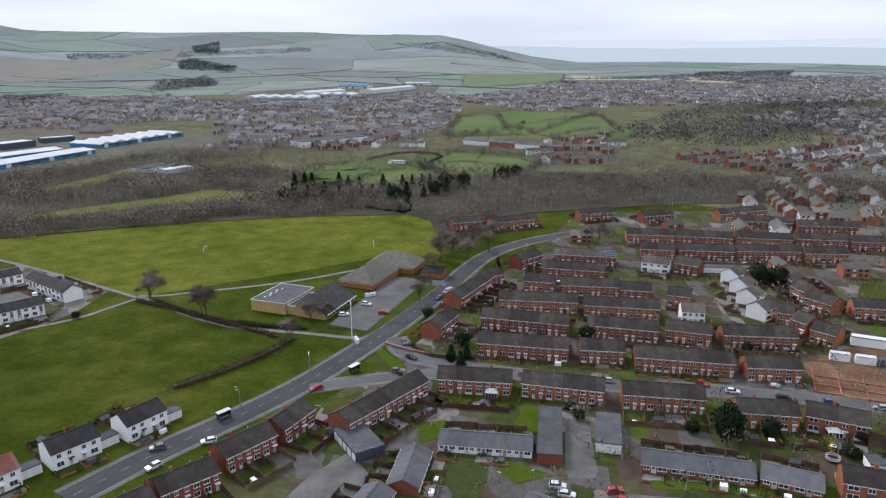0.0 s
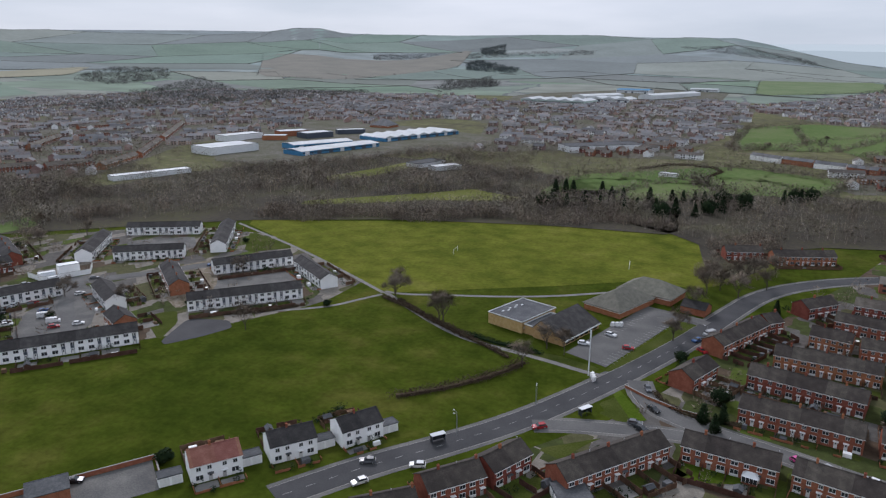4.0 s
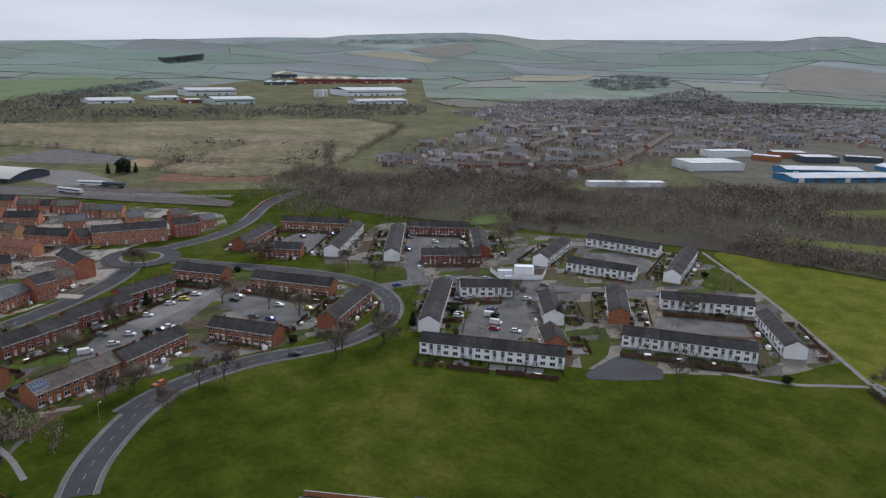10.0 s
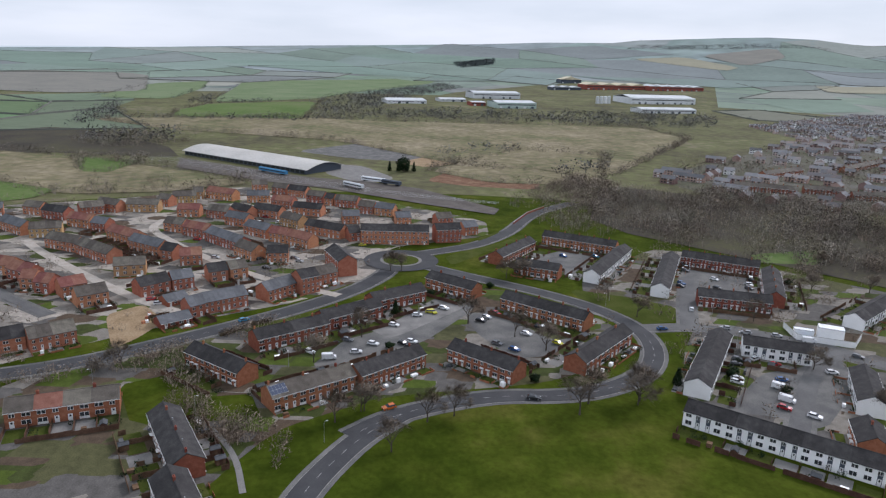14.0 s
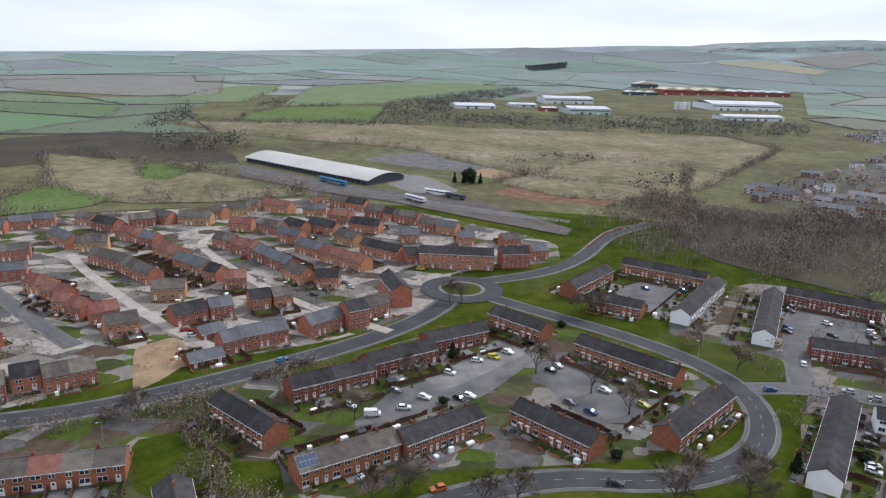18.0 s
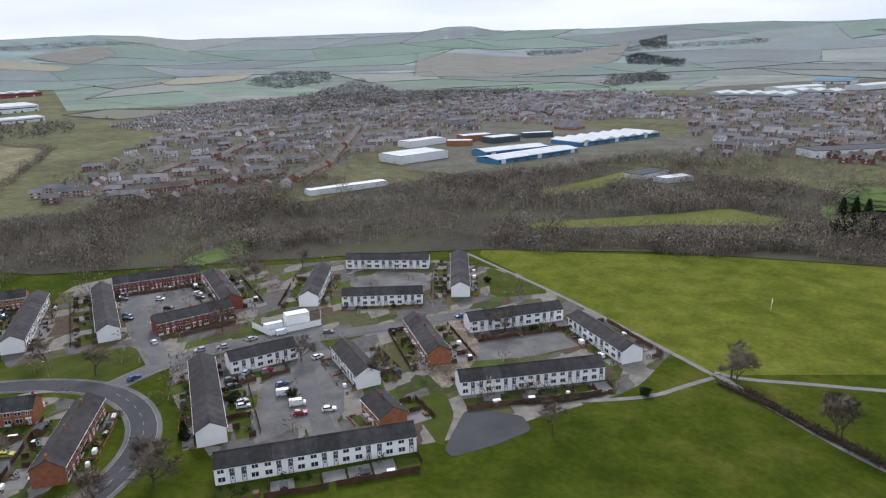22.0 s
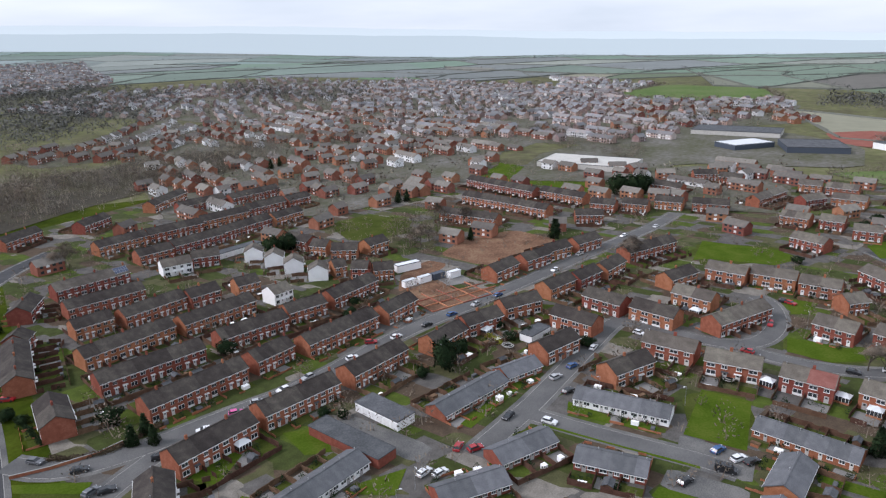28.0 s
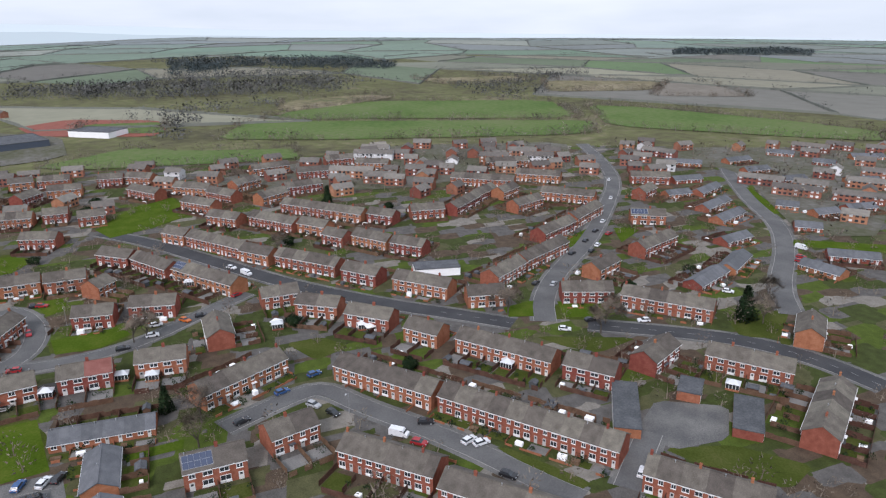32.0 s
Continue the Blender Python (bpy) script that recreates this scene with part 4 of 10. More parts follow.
def tree_proto(seed, height):
    rng = random.Random(seed)
    root = new("bare_tree")
    tagged(root, "leafless winter tree with a rounded twiggy brown crown", "tree", "bare trees")
    s, tw, ends = Shape(), Shape(), []
    limb(s, Vector((0, 0, -0.1)), Vector((rng.uniform(-0.05, 0.05), 0, 1)).normalized(), height * 0.25, height * 0.02, 0, rng, ends)
    part("trunk", s, "bark", root)
    for p, d in ends:
        for _ in range(16):
            a = (d * 0.6 + Vector((rng.uniform(-1, 1), rng.uniform(-1, 1), rng.uniform(-0.5, 0.9)))).normalized() * rng.uniform(0.5, 1.7)
            o = a.cross(Vector((rng.random(), rng.random(), 0.3))).normalized() * 0.02
            tw.face((p - o, p + o, p + a))
    puff_round(part("crown", tw, "twig", root), height * 0.55)
    return root


TREES = {}


def tree(x, y, size=8.0):
    k = int(abs(x * 7 + y * 3)) % 4
    size = size * 1.5
    m = pose(x, y, float(land(x, y)), 0, 0, (x * 37 + y * 11) % 360) @ Matrix.Scale(size / 8.0, 4)
    if k in TREES:
        return copy_thing(TREES[k], m)
    TREES[k] = tree_proto(10 + k, 8.0)
    TREES[k].matrix_basis = pose(x, y, float(land(x, y)), 0, 0, (x * 37 + y * 11) % 360)
    LATE_T.append((TREES[k], size / 8.0))
    return TREES[k]


LATE_T = []


def leaf_cloud(s, cx, cy, cz, rx, ry, rz, count, size, rng):
    """Small leaf tufts all over a lumpy egg."""
    for _ in range(count):
        a, b = rng.uniform(0, 2 * math.pi), math.asin(rng.uniform(-0.75, 1))
        k = (0.72 + 0.3 * rng.random()) * (1 + 0.22 * math.sin(3 * a + 2 * b + cx) + 0.15 * math.sin(5 * b + cy))
        p = Vector((cx + rx * k * math.cos(b) * math.cos(a), cy + ry * k * math.cos(b) * math.sin(a), cz + rz * k * math.sin(b)))
        u = Vector((rng.uniform(-1, 1), rng.uniform(-1, 1), rng.uniform(-0.6, 1))).normalized() * size * rng.uniform(0.6, 1.3)
        w = u.cross(Vector((rng.uniform(-1, 1), rng.uniform(-1, 1), rng.uniform(-1, 1)))).normalized() * size * 0.55
        s.face((p - w, p + w, p + u))


def ever_proto(kind, seed):
    rng = random.Random(seed)
    root = new("evergreen_tree" if kind == "cone" else "evergreen_bush")
    tagged(root, "dark green conifer with dense drooping foliage" if kind == "cone" else "dense dark green rounded evergreen bush", "tree" if kind == "cone" else "bush", "evergreens")
    t, s = Shape(), Shape()
    t.tube((0, 0, -0.1), (0, 0, 3.2 if kind == "cone" else 1.6), 0.22, 0.08, 6)
    part("trunk", t, "bark", root)
    if kind == "cone":
        for i in range(9):
            z = 0.5 + i * 0.62
            leaf_cloud(s, 0, 0, z, 1.5 * (1 - i / 9.5) + 0.2, 1.5 * (1 - i / 9.5) + 0.2, 0.55, 260 - i * 20, 0.34, rng)
    else:
        leaf_cloud(s, 0, 0, 2.0, 2.2, 2.0, 1.9, 1300, 0.34, rng)
        leaf_cloud(s, 0, 0, 1.7, 1.6, 1.5, 1.5, 500, 0.4, rng)
    puff_round(part("crown", s, "evergreen", root), 2.4)
    return root


EVER = {}


def ever(kind, x, y, size, flat=1.0):
    """A conifer 6 m or a bush 4 m high, scaled."""
    m = pose(x, y, float(land(x, y)), 0, 0, (x * 53 + y * 17) % 360) @ Matrix.Diagonal((size, size, size * flat, 1))
    if kind in EVER:
        return copy_thing(EVER[kind], m)
    EVER[kind] = ever_proto(kind, 5)
    EVER[kind].matrix_basis = pose(x, y, float(land(x, y)), 0, 0, 0)
    LATE_T.append((EVER[kind], size))
    return EVER[kind]


def hedge(pts, width, height, label, material="hedge", dense=30):
    """A clipped or straggly hedge along a line, of leaf and twig tufts over a core."""
    rng, s = random.Random(int(pts[0][0] * 10)), Shape()
    for x, y, h in along(smooth(pts, 1), 1.0):
        k = 1 + 0.25 * noise.noise((x * 0.3, y * 0.3, 0))
        g = float(land(x, y))
        s.box(x, y, g, 1.1, width * 0.3, height * 0.4 * k, 0, h)
        ox, oy = rng.uniform(-0.2, 0.2) * width, rng.uniform(-0.2, 0.2) * width
        leaf_cloud(s, x + ox, y + oy, g + height * 0.42 * k, width * 0.6 * k, width * 0.6 * k, height * 0.52 * k, dense * 2, 0.36, rng)
    return tagged(part("hedge", s, material), label, "hedge", kind="stuff")


CLEARINGS = []


def thickets(name, label, polys, spacing, height, material, seed, twigs=44, edge=7.0, fat=1.0, holes=True):
    """Woodland: a trunk and a haze of twigs for each of many trees, as one object."""
    rng = np.random.default_rng(seed)
    V, F, N, base = [], [], [], 0
    for poly in polys:
        xs, ys = [p[0] for p in poly], [p[1] for p in poly]
        a = 0.5 * abs(sum(p[0] * q[1] - q[0] * p[1] for p, q in zip(poly, poly[1:] + poly[:1])))
        box = (max(xs) - min(xs)) * (max(ys) - min(ys))
        n = int(box / spacing ** 2)
        px, py = rng.uniform(min(xs), max(xs), n), rng.uniform(min(ys), max(ys), n)
        ok = inside(px + edge * np.sin(py / 11.0 + px / 23.0), py + edge * np.sin(px / 13.0 + py / 29.0), list(poly))
        px, py = px[ok], py[ok]
        drift = np.sin(px / 31.0 + 1.7 * np.sin(py / 47.0)) * np.sin(py / 23.0 + 1.3 * np.sin(px / 39.0))
        ok = ~near_road(px, py, 1.5) & ~near_house(px, py, 2.0) & (rng.uniform(-1.0, 1.0, len(px)) < 1.0 + drift)
        for hole in CLEARINGS if holes else ():
            ok &= ~inside(px, py, hole)
        px, py, drift = px[ok], py[ok], drift[ok]
        n = len(px)
        if n == 0:
            continue
        pz, h = land(px, py), height * rng.uniform(0.55, 1.15, n) * (1 + 0.28 * drift)
        # trunks: thin three-sided spikes
        c = np.stack([px, py, pz], 1)
        top = c + np.stack([rng.normal(0, 0.5, n), rng.normal(0, 0.5, n), h * 0.62], 1)
        for k in range(3):
            t = 2 * math.pi * k / 3
            V.append(c + np.array([0.22 * math.cos(t), 0.22 * math.sin(t), -0.2]))
        V.append(top)
        N.append(np.tile(np.array([[0.0, 0.0, 1.0]]), (4 * n, 1)))
        i = base + np.arange(n)
        for p, q in ((0, 1), (1, 2), (2, 0)):
            F.append(np.stack([i + p * n, i + q * n, i + 3 * n], 1))
        base += 4 * n
        # twigs: slivers growing up and out through the crown
        m = n * twigs
        ci, hh = np.repeat(c, twigs, 0), np.repeat(h, twigs)
        u, ang = rng.uniform(0, 1, m), rng.uniform(0, 2 * math.pi, m)
        zz = 0.06 + 0.8 * u
        rad = hh * 0.5 * np.sqrt(np.clip(1 - ((zz - 0.5) / 0.52) ** 2, 0.05, 1)) * np.sqrt(rng.uniform(0.05, 1, m))
        p0 = ci + np.stack([rad * np.cos(ang), rad * np.sin(ang), hh * zz], 1)
        out = np.stack([np.cos(ang) * 0.6 + rng.normal(0, 0.45, m), np.sin(ang) * 0.6 + rng.normal(0, 0.45, m), rng.uniform(0.0, 1.1, m)], 1)
        ln = hh * rng.uniform(0.08, 0.17, m) * min(fat, 1.5)
        tip = p0 + out * ln[:, None]
        soft = p0 - ci - np.stack([np.zeros(m), np.zeros(m), hh * 0.42], 1)
        soft = soft / (np.linalg.norm(soft, axis=1)[:, None] + 1e-6) + np.array([0.0, 0.0, 0.5]) + rng.normal(0, 0.15, (m, 3))
        soft /= np.linalg.norm(soft, axis=1)[:, None]
        side = np.cross(soft, out)
        side *= (hh * 0.03 * fat)[:, None] / (np.linalg.norm(side, axis=1)[:, None] + 1e-6)
        V += [p0 - side, p0 + side, tip]
        N.append(np.tile(soft, (3, 1)))
        i = base + np.arange(m)
        F.append(np.stack([i + m, i, i + 2 * m], 1))
        base += 3 * m
    V, F, N = np.concatenate(V), np.concatenate(F), np.concatenate(N)
    me = bpy.data.meshes.new(name)
    me.from_pydata(V.tolist(), [], F.tolist())
    me.materials.append(M[material])
    me.update()
    puff(me, N.tolist())
    return tagged(new(name, me), label, "woodland", kind="stuff")


def near_road(px, py, more=0.0):
    """Which of the points lie on a road or within more metres of its edge."""
    px, py = np.asarray(px, float), np.asarray(py, float)
    if len(ROAD_ARRAY) != len(ROADS):
        ROAD_ARRAY.clear()
        for pts, w in ROADS:
            q = np.array(pts[::2] + [pts[-1]])
            ROAD_ARRAY.append(np.column_stack([q[:-1], q[1:], np.full(len(q) - 1, w / 2)]))
    seg = np.concatenate(ROAD_ARRAY)
    ax, ay, dx, dy, hw = seg[:, 0], seg[:, 1], seg[:, 2] - seg[:, 0], seg[:, 3] - seg[:, 1], seg[:, 4]
    hit = np.zeros(px.shape, bool)
    for k in range(0, len(px), 2000):
        x, y = px[k:k + 2000, None], py[k:k + 2000, None]
        t = np.clip(((x - ax) * dx + (y - ay) * dy) / (dx * dx + dy * dy + 1e-9), 0, 1)
        hit[k:k + 2000] = (np.hypot(x - ax - t * dx, y - ay - t * dy) < hw + more).any(1)
    return hit


ROAD_ARRAY = []


def near_house(px, py, more=1.0, skip=None):
    """Which of the points lie in a building or within more metres of it."""
    px, py = np.asarray(px, float), np.asarray(py, float)
    b = np.array([q[:5] for q in BLOCKS if q is not skip])
    c, s, hit = np.cos(b[:, 2]), np.sin(b[:, 2]), np.zeros(px.shape, bool)
    for k in range(0, len(px), 2000):
        dx, dy = px[k:k + 2000, None] - b[:, 0], py[k:k + 2000, None] - b[:, 1]
        hit[k:k + 2000] = ((np.abs(dx * c + dy * s) < b[:, 3] / 2 + more) & (np.abs(dy * c - dx * s) < b[:, 4] / 2 + more)).any(1)
    return hit


def town(name, label, poly, turn, spacing, seed, white=0.12, size=1.0, follow=False):
    """A far quarter of small houses in rough streets, too many to count."""
    rng = random.Random(seed)
    xs, ys = [p[0] for p in poly], [p[1] for p in poly]
    cx, cy = (min(xs) + max(xs)) / 2, (min(ys) + max(ys)) / 2
    R = math.hypot(max(xs) - min(xs), max(ys) - min(ys)) / 2
    c, s_ = math.cos(radians(turn)), math.sin(radians(turn))
    spots = []
    v = -R
    while v < R:
        u = -R + rng.uniform(0, 8)
        while u < R:
            L = rng.choice((9, 13, 13, 20, 28)) * size
            bend = 14 * math.sin(u / 90.0 + v / 130.0)
            x, y = cx + (u + L / 2) * c - (v + bend) * s_, cy + (u + L / 2) * s_ + (v + bend) * c
            spots.append((x, y, L, rng.random(), rng.random(), rng.choice((0, 0, 0, 90))))
            u += L + rng.uniform(4, 13) * size
        v += spacing * rng.uniform(0.8, 1.25)
    px, py = np.array([q[0] for q in spots]), np.array([q[1] for q in spots])
    ok = inside(px, py, list(poly)) & ~near_house(px, py, 12.0 if follow else 9.0) & ~near_road(px, py, 9.0 if follow else 6.0)
    for green in (LAWNS if follow else ()):
        ok &= ~inside(px, py, green)
    for hole in CLEARINGS:
        ok &= ~inside(px, py, hole)
    pz, sh = land(px, py), Shape()
    for i, (x, y, L, w, q, t) in enumerate(spots):
        if not ok[i] or q < 0.22 or noise.noise((x / 75.0, y / 75.0, seed)) > 0.3:
            continue
        a = radians(turn + t + 8 * math.sin(x / 70.0))
        if follow:
            b = min(BLOCKS, key=lambda q: (q[0] - x) ** 2 + (q[1] - y) ** 2)
            a, L = b[2], min(L, 12.0)
        if t:
            L = min(L, 11 * size)
        D, e, r = 7.8 * size, (5.0 if q > 0.25 else 2.8) * size, (7.3 if q > 0.25 else 4.8) * size
        ca, sa = math.cos(a), math.sin(a)
        wall = 2 if w < white else 0

        def P(u, v, z):
            return x + u * ca - v * sa, y + u * sa + v * ca, pz[i] + z
        k = len(sh.v)
        h, g = L / 2, D / 2
        sh.v += [P(-h, -g, -1), P(h, -g, -1), P(h, g, -1), P(-h, g, -1), P(-h, -g, e), P(h, -g, e), P(h, g, e), P(-h, g, e), P(-h, 0, r), P(h, 0, r)]
        for f in ((0, 1, 5, 4), (2, 3, 7, 6), (1, 2, 6, 9, 5), (3, 0, 4, 8, 7)):
            sh.f.append(tuple(k + j for j in f))
            sh.m.append(wall)
        k = len(sh.v)
        o, d = 0.4, 0.3
        sh.v += [P(-h - o, -g - o, e - d), P(h + o, -g - o, e - d), P(h + o, 0, r + 0.1), P(-h - o, 0, r + 0.1), P(h + o, g + o, e - d), P(-h - o, g + o, e - d)]
        for f in ((0, 1, 2, 3), (3, 2, 4, 5)):
            sh.f.append(tuple(k + j for j in f))
            sh.m.append(1)
        # window bands broken into panes
        if size <= 1.0:
            for side in (-1, 1):
                u = -h + 1.2
                while u < h - 2:
                    for z in ((3.3, 0.9) if q > 0.25 else (0.9,)):
                        k = len(sh.v)
                        y1 = side * (g + 0.05)
                        sh.v += [P(u, y1, z), P(u + 1.5, y1, z), P(u + 1.5, y1, z + 1.2), P(u, y1, z + 1.2)]
                        sh.f.append((k, k + 1, k + 2, k + 3) if side < 0 else (k + 3, k + 2, k + 1, k))
                        sh.m.append(2 if (int(u * 7) % 5) < 2 else 3)
                    u += 2.7
    # beyond 1000 m a quarter takes the town colours with painted haze
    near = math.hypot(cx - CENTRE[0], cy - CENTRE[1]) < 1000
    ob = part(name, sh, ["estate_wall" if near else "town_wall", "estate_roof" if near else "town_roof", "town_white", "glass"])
    return tagged(ob, label, "houses", kind="stuff")


def gardens(b, side, reach, seed, sheds=True, front=False):
    """Fences, lawns, sheds and paving behind one row; low walls and paving before it."""
    x, y, a, L, D, kind = b
    n, rng = max(1, round(L / KINDS[kind][3])), random.Random(seed)
    ca, sa, u = math.cos(a), math.sin(a), L / n

    def P(p, q):
        return x + p * ca - q * sa, y + p * sa + q * ca

    def clear(pts, r):
        px, py = np.array([q[0] for q in pts]), np.array([q[1] for q in pts])
        return ~(near_road(px, py, r) | near_house(px, py, 0.6, b))
    runs = [[(-L / 2 + i * u, D / 2 + 1.0 + k * 1.9, math.pi / 2) for k in range(int(reach / 1.9))] for i in range(n + 1)]
    runs.append([(-L / 2 + 0.95 + k * 1.9, D / 2 + reach, 0.0) for k in range(int(L / 1.9))])
    flat = [P(q, side * r) for line in runs for q, r, _ in line]
    ok, k, s = clear(flat, 0.8), 0, Shape()
    for line in runs:
        for q, r, h in line:
            (px, py), good = flat[k], ok[k]
            k += 1
            if good and rng.random() < (0.5 if front else 0.93 if kind not in ("W", "TD") else 0.9 if h == 0 else 0.3):
                tall = rng.choice((1.3, 1.5, 1.5, 1.65)) if not front else rng.choice((0.5, 0.6, 0.7))
                s.box(px, py, 0, 1.86, 0.05, tall, 0, a + h)
                s.box(px - 0.95 * math.cos(a + h), py - 0.95 * math.sin(a + h), 0, 0.1, 0.1, tall + 0.1, 0, a + h)
                s.box(px, py, tall, 1.86, 0.09, 0.04, 0, a + h)
    if s.v and front:
        k = len(LOW_WALLS.v)
        LOW_WALLS.v += s.v
        LOW_WALLS.f += [tuple(i + k for i in q) for q in s.f]
        LOW_WALLS.m += s.m
    elif s.v:
        tagged(part("garden_fence", s, "timber"), "weathered brown timber fence panels round back gardens", "fence", kind="stuff")
    mids = [P(-L / 2 + (i + 0.5) * u, side * (D / 2 + reach * 0.5)) for i in range(n)]
    ends = [P(-L / 2 + (i + 0.5) * u + rng.uniform(-1.2, 1.2), side * (D / 2 + reach - 1.6)) for i in range(n)]
    plot = PLOTS
    for p, good, q, fine in zip(mids, clear(mids, 2.5), ends, clear(ends, 2.0)):
        if not good:
            continue
        deep = reach * rng.uniform(0.45, 0.8)
        plot.box(p[0], p[1], 0.03, u * 0.9, deep, 0.03, rng.choice((0, 0, 1, 2, 0, 1)), a)
        for _ in range(rng.choice((0, 1, 2, 3, 4))):
            leaf_cloud(SHRUBS, p[0] + rng.uniform(-u / 2, u / 2), p[1] + rng.uniform(-reach / 2, reach / 2), 0.6, rng.uniform(0.5, 1.1), 0.8, rng.uniform(0.5, 1.5), 38, 0.34, rng)
        if sheds and fine and rng.random() < 0.17:
            garden_shed(*q, math.degrees(a) + rng.choice((0, 90)), rng.choice((0, 0, 1, 2)))
        elif fine and rng.random() < 0.35:
            plot.box(q[0], q[1], 0.06, rng.uniform(1.0, 2.4), rng.uniform(0.8, 1.8), rng.uniform(0.4, 1.4), rng.choice((3, 3, 4, 5)), a)


SHRUBS, PLOTS, LOW_WALLS = Shape(), Shape(), Shape()
PANEL = {}


def garden_shed(x, y, turn, k):
    if ("shed", k) in PANEL:
        return copy_thing(PANEL["shed", k], pose(x, y, 0.03, 0, 0, turn))
    lx, ly, h = ((2.4, 1.8, 1.8), (3.0, 2.4, 1.9), (2.0, 2.0, 1.7))[k]
    root = tagged(new("garden_shed"), "small %s garden shed with a pitched felt roof" % ("brown timber", "green timber", "grey painted")[k], "shed", "garden sheds")
    s = Shape()
    s.prism([(-ly / 2, 0), (-ly / 2, h), (0, h + 0.45), (ly / 2, h), (ly / 2, 0)], -lx / 2, lx / 2)
    recalc(part("wall", s, ("timber", "timber", "felt")[k], root).data)
    recalc(part("roof", roof_shape(lx, ly, h + 0.04, h + 0.55, 0.15), "felt", root).data)
    d = Shape()
    d.box(0, -ly / 2 - 0.02, 0.05, 0.8, 0.05, 1.65)
    part("door", d, "timber", root)
    root.matrix_basis = pose(x, y, 0.03, 0, 0, turn)
    PANEL["shed", k] = root
    return root


def street_lamp(x, y, turn=0.0):
    m = pose(x, y, float(land(x, y)), 0, 0, turn)
    if "lamp" in PANEL:
        return copy_thing(PANEL["lamp"], m)
    root = tagged(new("street_lamp"), "slim grey steel street lamp with a short arm", "street lamp", "street lamps")
    s, h, g = Shape(), Shape(), Shape()
    s.tube((0, 0, 0), (0, 0, 1.2), 0.1, 0.1, 6)
    s.tube((0, 0, 1.2), (0, 0, 6.0), 0.06, 0.045, 6)
    part("pole", s, "steel", root)
    h.tube((0, 0, 5.95), (0.9, 0, 6.15), 0.035, 0.03, 5)
    part("arm", h, "steel", root)
    g.box(1.05, 0, 6.1, 0.6, 0.22, 0.12)
    part("lamp_head", g, "white_metal", root)
    root.matrix_basis = m
    PANEL["lamp"] = root
    return root


def hip_block(x, y, turn, lx, ly, eave, ridge, wall, roof, name, label):
    """A hall under a hipped roof."""
    root = tagged(new(name), label, "hall")
    root.matrix_basis = pose(x, y, 0, 0, 0, turn)
    s, r, b = Shape(), Shape(), Shape()
    s.box(0, 0, 0, lx, ly, eave)
    part("wall", s, wall, root)
    b.box(0, 0, eave * 0.72, lx + 0.06, ly + 0.06, 0.22)
    part("band", b, "render", root)
    a, c, h = lx / 2 + 0.6, ly / 2 + 0.6, max(0.5, (lx - ly) / 2)
    e = eave - 0.1
    r.v = [(-a, -c, e), (a, -c, e), (a, c, e), (-a, c, e), (-h, 0, ridge), (h, 0, ridge), (-a, -c, e - 0.2), (a, -c, e - 0.2), (a, c, e - 0.2), (-a, c, e - 0.2)]
    r.f = [(0, 1, 5, 4), (2, 3, 4, 5), (1, 2, 5), (3, 0, 4), (0, 6, 7, 1), (1, 7, 8, 2), (2, 8, 9, 3), (3, 9, 6, 0), (9, 8, 7, 6)]
    r.m = [0] * 9
    part("roof", r, roof, root)
    BLOCKS.append((x, y, radians(turn), lx, ly, "X"))
    return root


def factory(x, y, turn, lx, ly, h, bays, wall, roof, label):
    """A works hall behind the middle (x, y) of its front, with one ridge along it or several gabled bays across."""
    a = radians(turn)
    cx, cy = x - math.sin(a) * ly / 2, y + math.cos(a) * ly / 2
    root = tagged(new("warehouse"), label, "warehouse")
    root.matrix_basis = pose(cx, cy, float(land(x, y)) - 1, 0, 0, turn)
    BLOCKS.append((cx, cy, a, lx, ly, "X"))
    w, hh = Shape(), h + 1
    w.box(0, 0, 0, lx, ly, hh)
    part("wall", w, wall, root)
    if bays:
        b = lx / bays
        for k in range(bays):
            r, x0 = Shape(), -lx / 2 + k * b
            r.v = [(x0 + u, v, z) for v in (-ly / 2 - 0.8, ly / 2 + 0.8) for u, z in ((-0.4, hh - 0.3), (b / 2, hh + b * 0.13), (b + 0.4, hh - 0.3))]
            r.f, r.m = [(0, 3, 4, 1), (1, 4, 5, 2), (0, 1, 2), (5, 4, 3), (0, 2, 5, 3)], [0] * 5
            recalc(part("roof_bay", r, roof, root).data)
    else:
        recalc(part("roof", roof_shape(lx, ly, hh, hh + ly * 0.06, 0.6), roof, root).data)
    n = max(2, int(lx / 16))
    for k in range(n):
        d = Shape()
        d.box(-lx / 2 + (k + 0.5) * lx / n, -ly / 2 - 0.1, 1, 5.5, 0.3, 4.5)
        part("loading_door", d, "panel_dark" if k % 3 else "white_metal", root)
    f = Shape()
    f.box(0, -ly / 2 - 0.12, hh * 0.62, lx * 0.96, 0.24, hh * 0.12)
    part("window_band", f, "glass", root)
    return root


